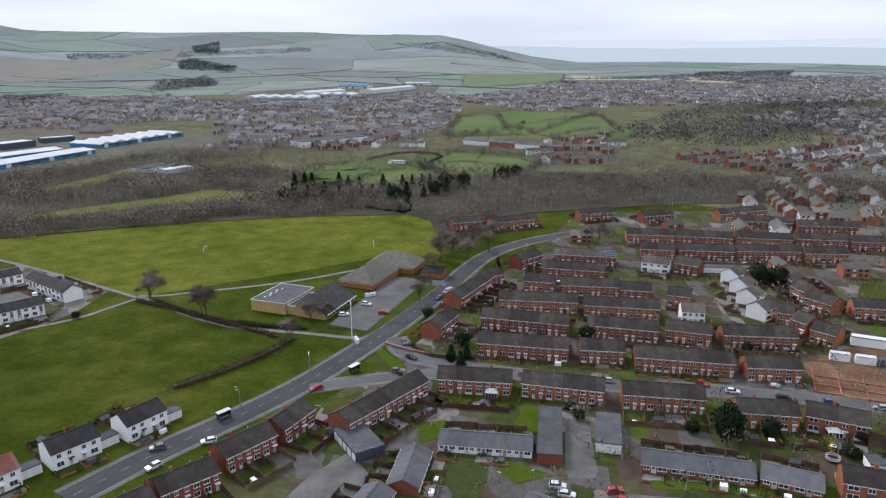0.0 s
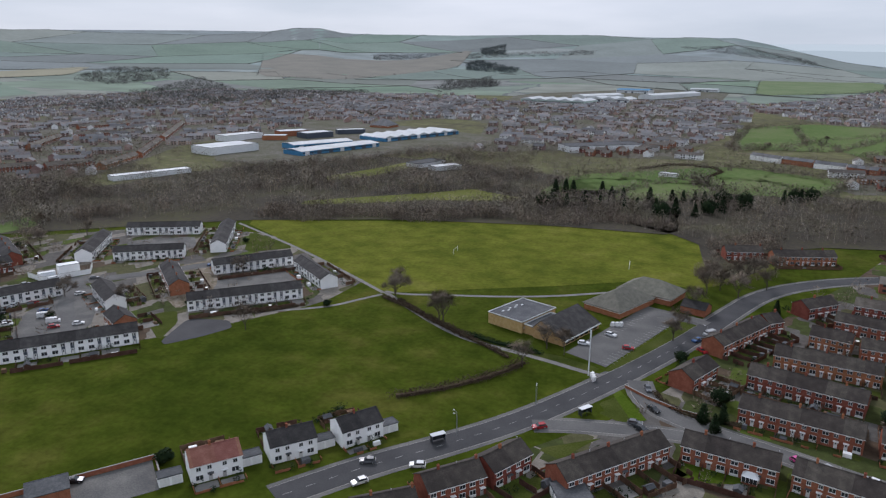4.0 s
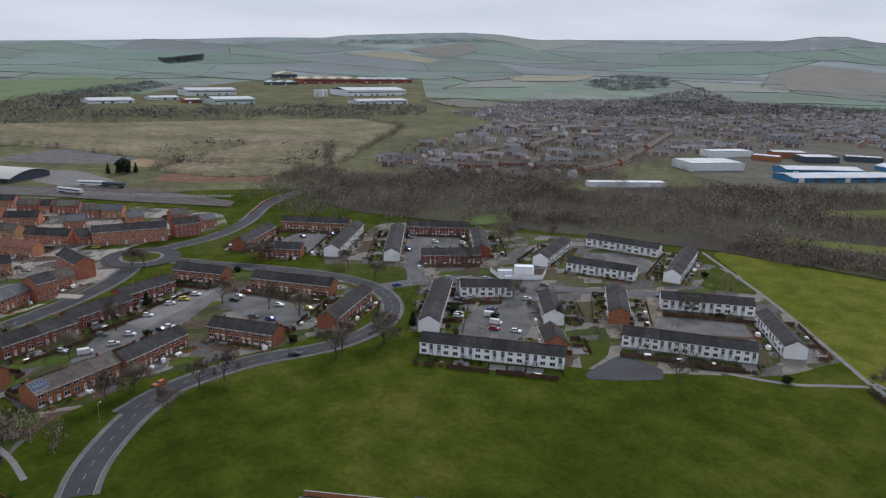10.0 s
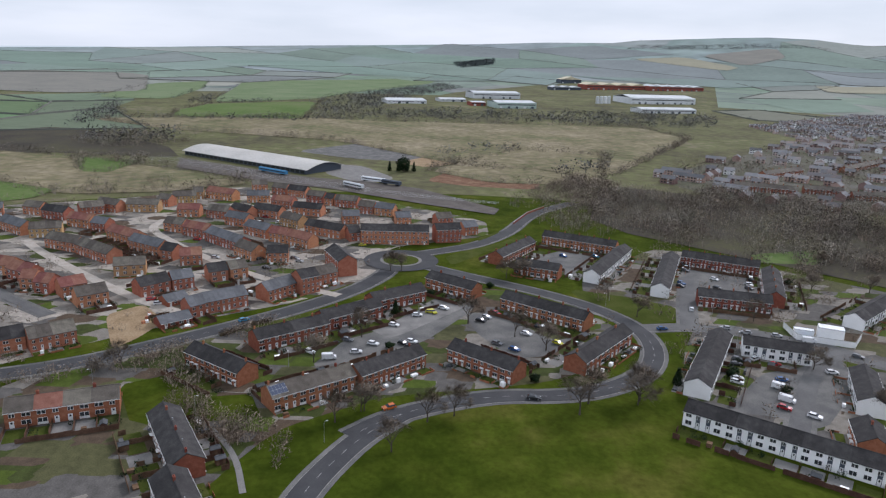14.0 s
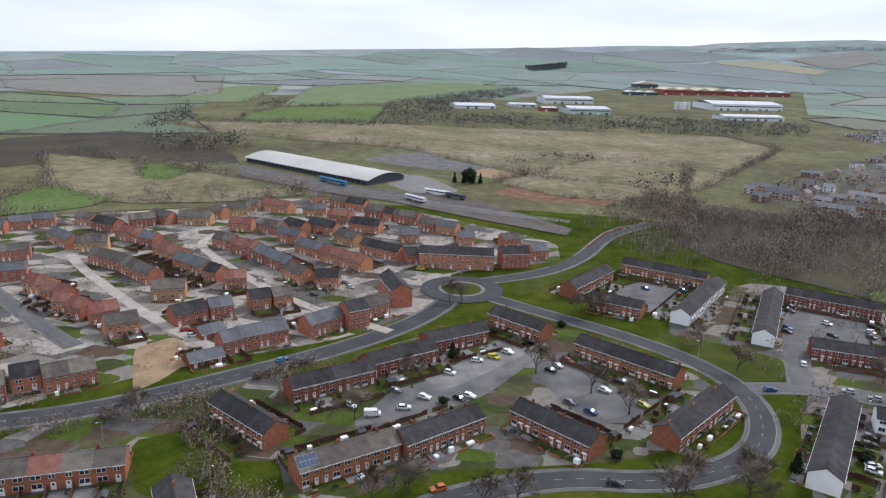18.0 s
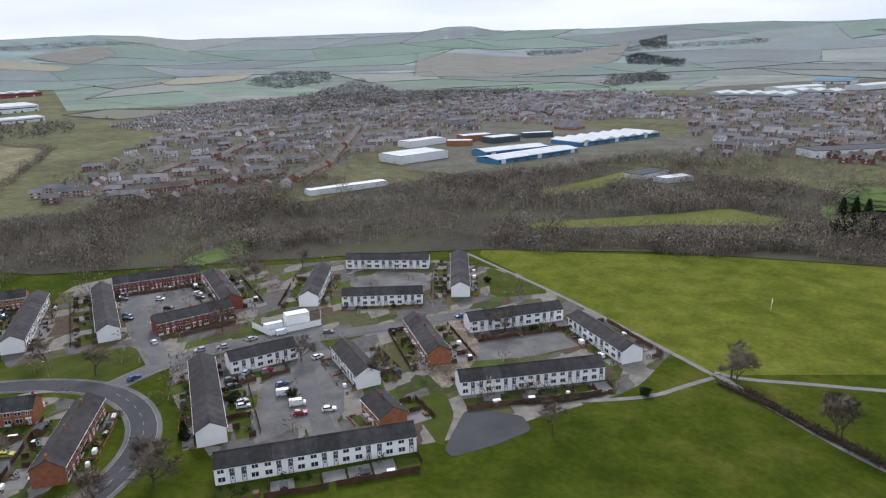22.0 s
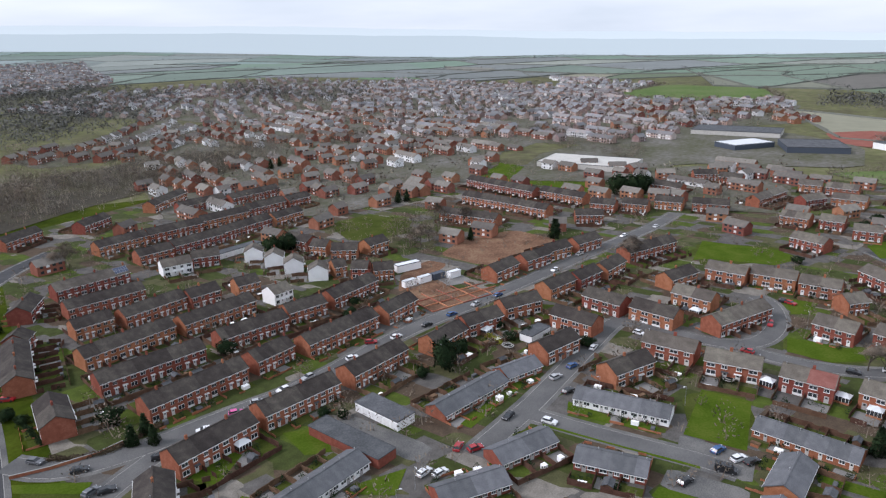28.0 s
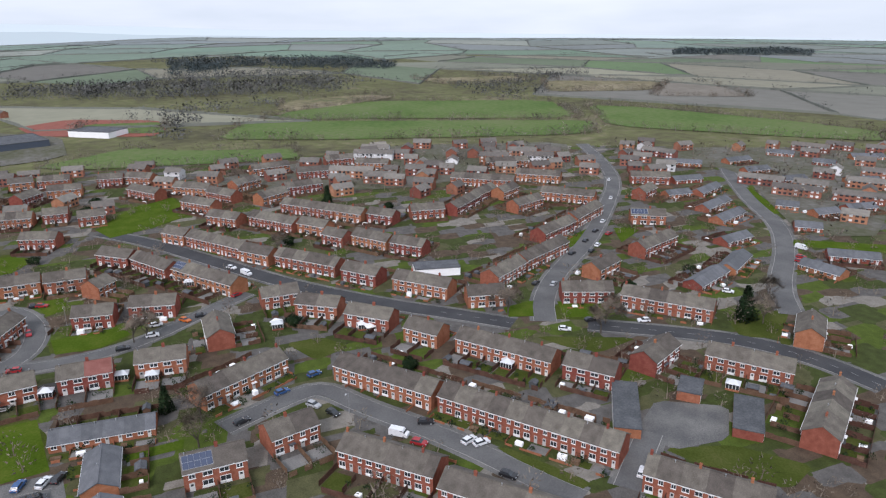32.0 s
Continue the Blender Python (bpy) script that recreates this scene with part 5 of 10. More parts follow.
def conservatory(x, y, turn):
    """A white glazed lean-to with a hipped glass roof."""
    root = tagged(new("conservatory"), "white-framed conservatory with a pale glazed roof", "conservatory", "conservatories")
    root.matrix_basis = pose(x, y, 0.03, 0, 0, turn)
    b, g, r = Shape(), Shape(), Shape()
    b.box(0, 0, 0, 3.6, 3.0, 0.6)
    part("base_wall", b, "brick", root)
    g.box(0, 0, 0.6, 3.5, 2.9, 1.5)
    part("glazing", g, "glass", root)
    for k in range(5):
        for sy in (-1.5, 1.5):
            m = Shape()
            m.box(-1.75 + k * 0.875, sy, 0.6, 0.09, 0.09, 1.5)
            part("mullion", m, "upvc", root)
    r.v = [(-1.95, -1.65, 2.1), (1.95, -1.65, 2.1), (1.95, 1.65, 2.1), (-1.95, 1.65, 2.1), (-0.6, 0, 3.0), (0.6, 0, 3.0)]
    r.f = [(0, 1, 5, 4), (2, 3, 4, 5), (1, 2, 5), (3, 0, 4), (3, 2, 1, 0)]
    r.m = [0] * 5
    part("roof", r, "white_metal", root)


def trampoline(x, y):
    """A round garden trampoline: sprung bed, padded rim and legs."""
    m = pose(x, y, 0.06, 0, 0, (x * 31) % 360)
    if "trampoline" in PANEL:
        return copy_thing(PANEL["trampoline"], m)
    root = tagged(new("trampoline"), "round garden trampoline with a dark bed and pale rim", "trampoline", "trampolines")
    bed, rim = Shape(), Shape()
    bed.tube((0, 0, 0.72), (0, 0, 0.76), 1.45, 1.45, 20)
    part("bed", bed, "tyre", root)
    ring = [(math.cos(math.pi * k / 10), math.sin(math.pi * k / 10)) for k in range(20)]
    for (ax, ay), (bx, by) in zip(ring, ring[1:] + ring[:1]):
        rim.face([(ax * 1.4, ay * 1.4, 0.8), (bx * 1.4, by * 1.4, 0.8), (bx * 1.8, by * 1.8, 0.8), (ax * 1.8, ay * 1.8, 0.8)][::-1])
        rim.face([(ax * 1.8, ay * 1.8, 0.8), (bx * 1.8, by * 1.8, 0.8), (bx * 1.8, by * 1.8, 0.7), (ax * 1.8, ay * 1.8, 0.7)])
    recalc(part("rim", rim, "kerb", root).data)
    for k in range(4):
        leg = Shape()
        leg.tube((1.6 * ring[k * 5 + 2][0], 1.6 * ring[k * 5 + 2][1], 0), (1.6 * ring[k * 5 + 2][0], 1.6 * ring[k * 5 + 2][1], 0.75), 0.04, 0.04, 6)
        part("leg", leg, "steel", root)
    root.matrix_basis = m
    PANEL["trampoline"] = root
    return root


def gazebo(x, y, turn):
    """A white party tent on four posts."""
    m = pose(x, y, 0.06, 0, 0, turn)
    if "gazebo" in PANEL:
        return copy_thing(PANEL["gazebo"], m)
    root = tagged(new("gazebo"), "white fabric garden gazebo on four slim posts", "gazebo", "garden gazebos")
    c = Shape()
    c.v = [(-1.6, -1.6, 2.0), (1.6, -1.6, 2.0), (1.6, 1.6, 2.0), (-1.6, 1.6, 2.0), (0, 0, 2.9), (-1.6, -1.6, 1.75), (1.6, -1.6, 1.75), (1.6, 1.6, 1.75), (-1.6, 1.6, 1.75)]
    c.f = [(0, 1, 4), (1, 2, 4), (2, 3, 4), (3, 0, 4), (0, 5, 6, 1), (1, 6, 7, 2), (2, 7, 8, 3), (3, 8, 5, 0)]
    c.m = [0] * 8
    part("canopy", c, "upvc", root)
    for px in (-1.5, 1.5):
        for py in (-1.5, 1.5):
            p = Shape()
            p.tube((px, py, 0), (px, py, 2.0), 0.03, 0.03, 6)
            part("post", p, "steel", root)
    root.matrix_basis = m
    PANEL["gazebo"] = root
    return root


# ---- estate ground, roads and yards ----
area("garden_ground", "yard", 0.015, [(-85, 125), (-40, 185), (-18, 215), (0, 255), (25, 310), (62, 385), (90, 450), (240, 450), (300, 360), (400, 300), (440, 100), (400, -60), (380, -200), (300, -330), (210, -430), (60, -330), (-20, -160), (-40, -60), (-60, 30)], "mixed garden ground, paths and yards of the brick estate")
area("garden_ground", "yard_pale", 0.015, [(-222, 165), (-178, 215), (-150, 262), (-148, 300), (-200, 335), (-240, 352), (-300, 350), (-420, 240), (-345, 165), (-300, 205), (-270, 185)], "mixed garden ground, paths and yards of the white estate")
area("garden_ground", "yard", 0.015, [(-165, 15), (-225, 45), (-243, 75), (-250, 130), (-270, 165), (-300, 170), (-340, 140), (-355, 100), (-300, 30), (-260, -40), (-215, -40)], "mixed garden ground, paths and yards of the brick estate")
area("garden_ground", "yard_new", 0.015, [(-262, -60), (-300, -10), (-330, 45), (-375, 85), (-415, 85), (-440, 145), (-480, 150), (-560, 60), (-590, -20), (-540, -90), (-510, -170), (-450, -190), (-350, -130)], "mixed garden ground, paths and yards of the new estate")
area("playing_field", "pitch", 0.03, [(-280, 376), (-215, 400), (-123, 437), (-20, 456), (25, 440), (34, 400), (-2, 345), (-32, 345), (-67, 322), (-105, 300), (-132, 284), (-177, 314)], "broad yellow-green playing field with worn goalmouths", 1)
road(8.5, [(-88.8, 141.9), (-85.7, 146.6), (-74.4, 162.9), (-61.5, 177.7), (-46.4, 197.5), (-34.1, 218.7), (-20.3, 245.5), (-9, 270), (-3.2, 284), (2.6, 298.5), (9.9, 317.7), (19.2, 341), (31.1, 359), (44.3, 371.8), (56, 381), (72, 391), (96, 400)], "dark tarmac road with worn white markings")
road(6.5, [(-18, 238.4), (-13.5, 223), (1.1, 214.5), (23.3, 208), (47.1, 199.1), (83.5, 195.5), (105.5, 191.1), (127.4, 184.8), (160, 176.6), (211.3, 164.3), (266.9, 149.4), (300.4, 145.1)], "plain grey tarmac estate street", "street", False, "asphalt_worn")
road(5.5, [(-41.8, 198.2), (-31.1, 202.3), (-13.2, 206.4), (1.9, 208.7)], "plain grey tarmac estate street", "street", False, "asphalt_worn")
road(6, [(39.6, 138.6), (58.4, 136.5), (69.7, 135.3), (85, 134.6), (110.8, 133.3), (131.9, 132.5), (138.9, 129.6), (134.6, 111.7), (133.2, 93.7), (140, 84.1), (158.2, 80.1), (178, 84.6), (183.7, 90.8)], "plain grey tarmac estate street", "street", False, "asphalt_worn")
road(5.5, [(63.8, 134), (62.8, 112.3), (63.3, 89.3), (62.1, 80.5)], "plain grey tarmac estate street", "street", False, "asphalt_worn")
road(5.5, [(133.2, 93.3), (128.4, 71.8), (131.7, 52.1), (143.5, 32.5), (155.5, 11.2)], "plain grey tarmac estate street", "street", False, "asphalt_worn")
road(8, [(265.9, 50.7), (238.3, 32.6), (194.7, 12.6), (160, -3), (136.3, -17.1), (117.9, -29.7), (97.1, -46.9), (82.3, -58.1)], "dark tarmac road with worn white markings")
road(8, [(68.9, -78.9), (66.4, -81.6), (49.2, -100.2), (32.6, -114.9), (14, -121.5), (-5.1, -122.1)], "dark tarmac road with worn white markings")
road(7.5, [(78.2, -68.3), (94.6, -79.9), (113, -101.5), (136.4, -138.5), (174.9, -185.1), (220.6, -235.7), (274.5, -271.9), (326.8, -300.7)], "plain grey tarmac estate street", "street", False, "asphalt_worn")
road(7.5, [(38.9, -144.1), (57.2, -163.4), (79.9, -201), (107.5, -235.6), (142.1, -260.5), (191.9, -305.9), (229.9, -344.8)], "plain grey tarmac estate street", "street", False, "asphalt_worn")
road(6, [(69.1, 41.6), (75, 22.7), (76, 12.6), (61.1, 7.1), (43.4, -2.2), (27.7, -8.9), (11, -14.6), (2.2, -18.4)], "plain grey tarmac estate street", "street", False, "asphalt_worn")
road(6, [(-0.2, -29.3), (6.4, -39.4), (12.8, -49.7)], "plain grey tarmac estate street", "street", False, "asphalt_worn")
road(8, [(-261.2, -53), (-270.8, -24), (-290.7, 5.1), (-316.5, 40), (-340.4, 64.6), (-364.4, 80.1), (-378.3, 84.2)], "dark tarmac road with worn white markings")
road(7.5, [(-401.4, 98.9), (-407.9, 113.6), (-420.6, 135.8), (-450.3, 159.8), (-489, 178.5), (-511.3, 195.5), (-537.8, 225.1)], "dark tarmac road with worn white markings")
road(7, [(-383.4, 97.7), (-362.3, 121.2), (-348.5, 138.4), (-336.5, 152.1), (-317.9, 168.9), (-296.2, 178.5), (-274.6, 177), (-255.4, 166.2), (-244.1, 148.2), (-240.2, 131.2), (-241.9, 111.4), (-237.2, 92.2), (-230.4, 77), (-220.4, 65.9)], "dark tarmac road with worn white markings")
road(7, [(-233.3, 82.2), (-220.7, 69.3), (-205.3, 59.9), (-193.5, 54.4), (-183.5, 51.9)], "dark tarmac road with worn white markings")
road(6, [(-294.7, 180.7), (-295.8, 202.4), (-284, 229), (-274.4, 243), (-265.4, 249.4)], "plain grey tarmac estate street", "street", False, "asphalt_worn")
road(6, [(-297.4, 200), (-323.2, 211.5), (-359.1, 229.3)], "plain grey tarmac estate street", "street", False, "asphalt_worn")
road(5, [(-431.8, -109), (-402.5, -86.9), (-355.8, -44.4), (-331, -19.5), (-314.9, 2.4)], "pale block-paved lane of the new estate", "drive", False, False)
road(5, [(-477.4, -47.5), (-455.5, -50.8), (-429.3, -34), (-391.6, -4.6), (-360.7, 24.5), (-336.3, 60.2)], "pale block-paved lane of the new estate", "drive", False, False)
road(6, [(-293.3, 215), (-281.5, 233), (-266.7, 243), (-254.3, 257.3), (-242.8, 271.7), (-229.6, 290.3), (-224.1, 298.3)], "plain grey tarmac estate street", "street", False, "asphalt_worn")
road(6, [(-266, 240.9), (-252.4, 223.4), (-227.2, 203.3), (-202.8, 185.2)], "plain grey tarmac estate street", "street", False, "asphalt_worn")
road(4, [(-387.2, -126.9), (-338.4, -75.9), (-316, -49.9)], "plain grey tarmac estate street", "street", False, "asphalt_worn")
area("lawn", "grass", 0.05, [(-255, -5), (-262, 9), (-246, 23), (-247, 36), (-232, 41), (-230, 6)], "rough grass slope below the scrub", 1)
area("car_park", "street", 0.053, [(-44.3, 251.6), (-23.3, 312.2), (-7.3, 307), (-29.1, 244.7)], "worn grey tarmac car park with painted bays", 0)
area("parking_court", "asphalt_worn", 0.055, [(-399.2, 247.9), (-376.8, 275.4), (-325, 241.3), (-327.1, 220.4), (-323.8, 206.5)], "grey worn tarmac parking court", 1)
area("parking_court", "asphalt_worn", 0.057, [(-395.4, 160.4), (-415.2, 189.7), (-411.3, 215.4), (-361.6, 178.9), (-366.6, 165.2)], "grey worn tarmac parking court", 1)
area("parking_court", "asphalt_worn", 0.059, [(-295.9, 75.5), (-335.8, 104.1), (-329.1, 120.3), (-314.1, 113.4), (-284.9, 92.3), (-269.9, 70.1), (-264.8, 52.1), (-287.8, 63.4)], "grey worn tarmac parking court", 1)
area("parking_court", "asphalt_worn", 0.061, [(-314.5, 111.4), (-313.6, 125.5), (-284, 140.8), (-287.1, 149.5), (-270.7, 136.5), (-269, 122.2), (-291.8, 113.1)], "grey worn tarmac parking court", 1)
area("parking_court", "asphalt_worn", 0.063, [(-252.9, 204.9), (-258.2, 226), (-261.5, 242.5), (-239.6, 230.2), (-215.8, 203.2), (-224.5, 191.8), (-227.9, 178.7)], "grey worn tarmac parking court", 1)
area("parking_court", "asphalt_worn", 0.051, [(-219.9, 265.6), (-196.2, 307.9), (-173.5, 291.2), (-189.6, 266.8), (-206, 253.2)], "grey worn tarmac parking court", 1)
area("parking_court", "asphalt_worn", 0.053, [(-302.9, 307.8), (-277, 330.8), (-258.8, 311.8), (-264.6, 307.7), (-292.8, 295.4)], "grey worn tarmac parking court", 1)
area("tarmac", "asphalt", 0.055, [(-188.8, 226.2), (-172.7, 230.6), (-166.6, 224.7), (-171.3, 213.2), (-178.4, 202), (-182.2, 204.3)], "dark tarmac patch at the field edge", 2)
area("parking_court", "asphalt_worn", 0.057, [(16.3, -49.4), (22.9, -62.2), (10.8, -76.6), (0.8, -64), (4.7, -48.7)], "grey worn tarmac parking court", 1)
area("parking_court", "asphalt_worn", 0.059, [(72.4, 96.2), (70.3, 77.9), (58.3, 77.5), (64.4, 95.2)], "grey worn tarmac parking court", 1)
area("parking_court", "asphalt_worn", 0.061, [(34.7, 178.7), (40.8, 177.4), (38, 149.2), (29.6, 149.1)], "grey worn tarmac parking court", 1)
area("parking_court", "asphalt_worn", 0.063, [(-33.6, 150.3), (-24.6, 162.1), (-14.2, 143.3), (-37.8, 141)], "grey worn tarmac parking court", 1)
area("lawn", "lawn", 0.046, [(-26.3, 212.4), (-18.4, 219.2), (-13, 213.6), (-19.5, 209.1)], "green mown grass plot", 1)
area("lawn", "lawn", 0.048, [(-26.9, 218.3), (-20.9, 227), (-13.5, 215.6), (-23.5, 212.7)], "green mown grass plot", 1)
area("lawn", "lawn", 0.050, [(-37.7, 186.2), (-22.2, 198.8), (-25.3, 194.4), (-30.6, 183.5)], "green mown grass plot", 1)
area("lawn", "lawn", 0.052, [(72.7, 15.5), (72.5, 8.9), (48.9, -0.2), (50.9, 3.7)], "green mown grass plot", 1)
area("lawn", "lawn", 0.054, [(27.4, -12.9), (25.5, -15.6), (5, -24.2), (4.6, -18.9)], "green mown grass plot", 1)
area("lawn", "lawn", 0.056, [(145.4, 78), (145, 53.9), (139, 53.8), (133.5, 63.6), (137.4, 77.6)], "green mown grass plot", 1)
area("lawn", "lawn", 0.058, [(278.7, 44.7), (315.4, 11.5), (278.2, 6.7), (259.5, 31.7)], "green mown grass plot", 1)
area("lawn", "lawn", 0.046, [(71, -58.1), (53, -86.2), (51.5, -68.2), (60.1, -61.9)], "green mown grass plot", 1)
area("lawn", "lawn", 0.048, [(88.8, -80.5), (80.4, -68.8), (70.6, -82.9), (78.2, -92.4)], "green mown grass plot", 1)
area("lawn", "lawn", 0.050, [(45.6, -120.6), (43.4, -150.7), (29.3, -124.2), (36.6, -114.6)], "green mown grass plot", 1)
area("lawn", "lawn", 0.052, [(6.6, -47.1), (-1.5, -63.2), (-16.3, -71.9), (-18.9, -59.7), (-4, -50.3)], "green mown grass plot", 1)
area("lawn", "lawn", 0.054, [(93.1, 100.1), (104.9, 86), (87.3, 79.6), (75, 83.4), (73.8, 94.1)], "green mown grass plot", 1)
area("lawn", "lawn", 0.056, [(247.1, 125.1), (255.2, 86.1), (233.2, 86.6), (210.1, 115.8)], "green mown grass plot", 1)
area("lawn", "lawn", 0.058, [(195.5, 308.7), (223.5, 302.1), (224.7, 272.1), (199.3, 259.8), (174.4, 277.5)], "green mown grass plot", 1)
area("lawn", "lawn", 0.046, [(147.5, 77.6), (147.1, 54.8), (141.1, 54.8), (133.6, 68.5), (141.4, 77.9)], "green mown grass plot", 1)
area("lawn", "lawn", 0.048, [(283.9, 49.7), (328, 8.8), (286.9, 5), (264.2, 29.8)], "green mown grass plot", 1)
area("lawn", "lawn", 0.050, [(218.7, 129.9), (244.7, 120.1), (248.2, 83.3), (232.2, 82.8), (226.5, 120.4)], "green mown grass plot", 1)
area("lawn", "lawn", 0.052, [(107.5, 12.8), (105.9, 1.1), (95.3, -4.3), (91.5, 8.4)], "green mown grass plot", 1)
area("dirt", "dirt", 0.059, [(125.8, 207.7), (136.8, 201.1), (148.1, 183.7), (136.3, 180.5), (112.6, 194.7)], "bare red-brown soil of the building site", 2)
area("dirt", "dirt", 0.061, [(188.7, 227.1), (217.3, 210.2), (213.7, 193.4), (189.6, 203.4)], "bare red-brown soil of the building site", 2)
area("dirt", "dirt", 0.063, [(121.3, 216.3), (146.9, 212.1), (134.3, 191.6), (119.4, 191.9), (117.4, 204.7)], "bare red-brown soil of the building site", 2)
area("paved", "paved", 0.051, [(141.2, 231.5), (158.9, 210.7), (151.1, 195.6), (129.2, 209.8)], "pale concrete paving", 2)
area("sand", "sand", 0.053, [(-316.2, -29), (-327.4, -17.7), (-308.7, -4.9), (-291.6, -10.4), (-282.6, -15.9)], "sandy building plot", 2)
area("gravel", "paved", 0.060, [(-297.9, 72), (-332.2, 114.4), (-325.6, 117.5), (-287.8, 80.4)], "pale gravel parking strip", 2)
area("verge", "lawn", 0.052, [(-300.8, 25.2), (-329.9, 70.4), (-348.5, 99), (-342.3, 100.6), (-311.9, 70.3), (-286, 32.7)], "grass verge beside the road", 1)
area("lawn", "lawn", 0.054, [(-343.7, 163.9), (-330.1, 190.6), (-318, 204.6), (-301.6, 197), (-299.2, 180.8), (-307.8, 167.6)], "green mown grass plot", 1)
area("lawn", "lawn", 0.056, [(-397.2, 113.4), (-423.5, 147.3), (-443.7, 165.8), (-435.5, 165.3), (-410.4, 141.6), (-380.8, 115)], "green mown grass plot", 1)
area("lawn", "lawn", 0.058, [(-435.7, 137.9), (-452.8, 153.7), (-438.5, 153.6), (-425.9, 136)], "green mown grass plot", 1)
area("lawn", "lawn", 0.046, [(-207.7, 220.4), (-199.3, 231.3), (-189.5, 221), (-182.8, 203.9), (-201.9, 217.3)], "green mown grass plot", 1)
area("lawn", "lawn", 0.048, [(-268.1, 244.5), (-261.3, 253.7), (-254.9, 248.8), (-252.3, 232)], "green mown grass plot", 1)
area("lawn", "lawn", 0.050, [(-255.6, 354), (-209.3, 332.7), (-229.6, 313.5)], "green mown grass plot", 1)
area("site", "rubble", 0.054, [(-244.5, 277.8), (-234.7, 298.9), (-204, 261.4), (-199.3, 231.3), (-224.4, 247.9)], "rubble and rough ground among the houses", 2)
strip("footpath", "paved", 0.06, 2.0, smooth([(-274.8, 368.1), (-239.5, 349.2), (-202.5, 329.2), (-161.9, 303.5), (-132.2, 284)]), "narrow pale footpath across the grass")
strip("footpath", "paved", 0.06, 2.0, smooth([(-131.8, 282.1), (-138.8, 270.4), (-143.8, 260.8), (-155.5, 250.9), (-167.7, 244)]), "narrow pale footpath across the grass")
strip("footpath", "paved", 0.06, 2.2, smooth([(-132.5, 286), (-122.8, 285.6), (-108.4, 291.2), (-86.6, 297.9), (-62.9, 308.3), (-41.6, 323.1)]), "narrow pale footpath across the grass")
strip("footpath", "paved", 0.06, 2.4, smooth([(-131.5, 284.9), (-102.3, 262), (-82.8, 249.8), (-70.5, 246.7), (-51.6, 243.1), (-32.7, 237.5), (-27.4, 237.6)]), "narrow pale footpath across the grass")
strip("footpath", "paved", 0.06, 1.6, smooth([(-233.7, 22.3), (-225.1, 29.7), (-212.2, 37.2), (-196.6, 41.2)]), "narrow pale footpath across the grass")
strip("footpath", "paved", 0.06, 1.8, smooth([(-310.6, 149.6), (-317.3, 160.4), (-301.8, 175.6)]), "narrow pale footpath across the grass")
road(5, [(-18, 303.5), (-8, 303.5), (1.5, 300)], "plain grey tarmac estate street", "street", False, "asphalt_worn")
area("verge", "lawn", 0.054, [(-5.9, 304.4), (-0.4, 302.2), (-23.9, 242.7), (-30.1, 240.8)], "grass verge beside the road", 1)
area("verge", "lawn", 0.056, [(-67.4, 246.2), (-46.7, 248.1), (-30.7, 243.1), (-32.7, 237.5), (-50, 242.8)], "grass verge beside the road", 1)
area("rail", "rail", 0.513, [(-731.1, -97.8), (-632.8, 27.2), (-616.5, 73.2), (-588.6, 115.9), (-512.6, 165.5), (-495.6, 158.6), (-533.1, 107.9), (-582, 48.1), (-617.5, -16.1), (-675.6, -88.8)], "railway ballast", 0)
area("dirt", "dirt", 0.051, [(-626.1, 123.3), (-721.6, 179.3), (-618, 222.3), (-590.1, 210.8), (-601.7, 156.4)], "bare red-brown soil of the building site", 2)
area("paved", "paved", 0.053, [(-709.8, 41.8), (-700.5, 73), (-633.8, 100.8), (-604.5, 73.2), (-655.7, 39.7)], "pale concrete paving", 2)
area("parking_court", "asphalt_worn", 0.055, [(-795.2, 2.5), (-872.5, 72.6), (-785.5, 136.7), (-728.2, 126.5), (-748.5, 61.9)], "grey worn tarmac parking court", 1)
area("sand", "sand", 0.057, [(-723.7, 104.9), (-789.7, 154.6), (-739.4, 182.1), (-697.3, 134.5)], "sandy building plot", 2)
area("site", "rubble", 0.056, [(-735.9, 165.2), (-815.2, 267), (-756.5, 269.2), (-710, 198.6)], "rubble and rough ground among the houses", 2)
area("lawn", "green_plot", 0.085, [(50.3, 148.3), (94, 144.8), (91.3, 140.6), (49.9, 144.8)], "bright green mown grass plot between the houses", 0)
area("lawn", "green_plot", 0.087, [(74.9, 127.1), (72.6, 114.3), (68.7, 113.4), (69.2, 125.4)], "bright green mown grass plot between the houses", 0)
area("lawn", "green_plot", 0.089, [(73.3, 111.5), (73.4, 102.1), (69.4, 101.5), (69.4, 110.7)], "bright green mown grass plot between the houses", 0)
area("lawn", "green_plot", 0.091, [(61.3, 129.6), (61.3, 89.1), (59.3, 88.9), (59.6, 128.5)], "bright green mown grass plot between the houses", 0)
area("lawn", "green_plot", 0.093, [(98.7, 95.6), (98.1, 82.2), (72.1, 80.2), (72.5, 95.4)], "bright green mown grass plot between the houses", 0)
area("lawn", "green_plot", 0.095, [(48.1, 95.8), (48, 81.2), (42, 80.9), (43.9, 96.6)], "bright green mown grass plot between the houses", 0)
area("lawn", "green_plot", 0.097, [(70.4, 65.1), (69.3, 50.9), (65.4, 52.1), (66.3, 64.5)], "bright green mown grass plot between the houses", 0)
area("lawn", "green_plot", 0.099, [(186.2, 80.9), (186.4, 69.4), (172.4, 72.3), (170.3, 77.5)], "bright green mown grass plot between the houses", 0)
area("lawn", "green_plot", 0.101, [(148.3, 77.1), (148, 55), (139.9, 54.5), (134.4, 63.9), (136.4, 76.3)], "bright green mown grass plot between the houses", 0)
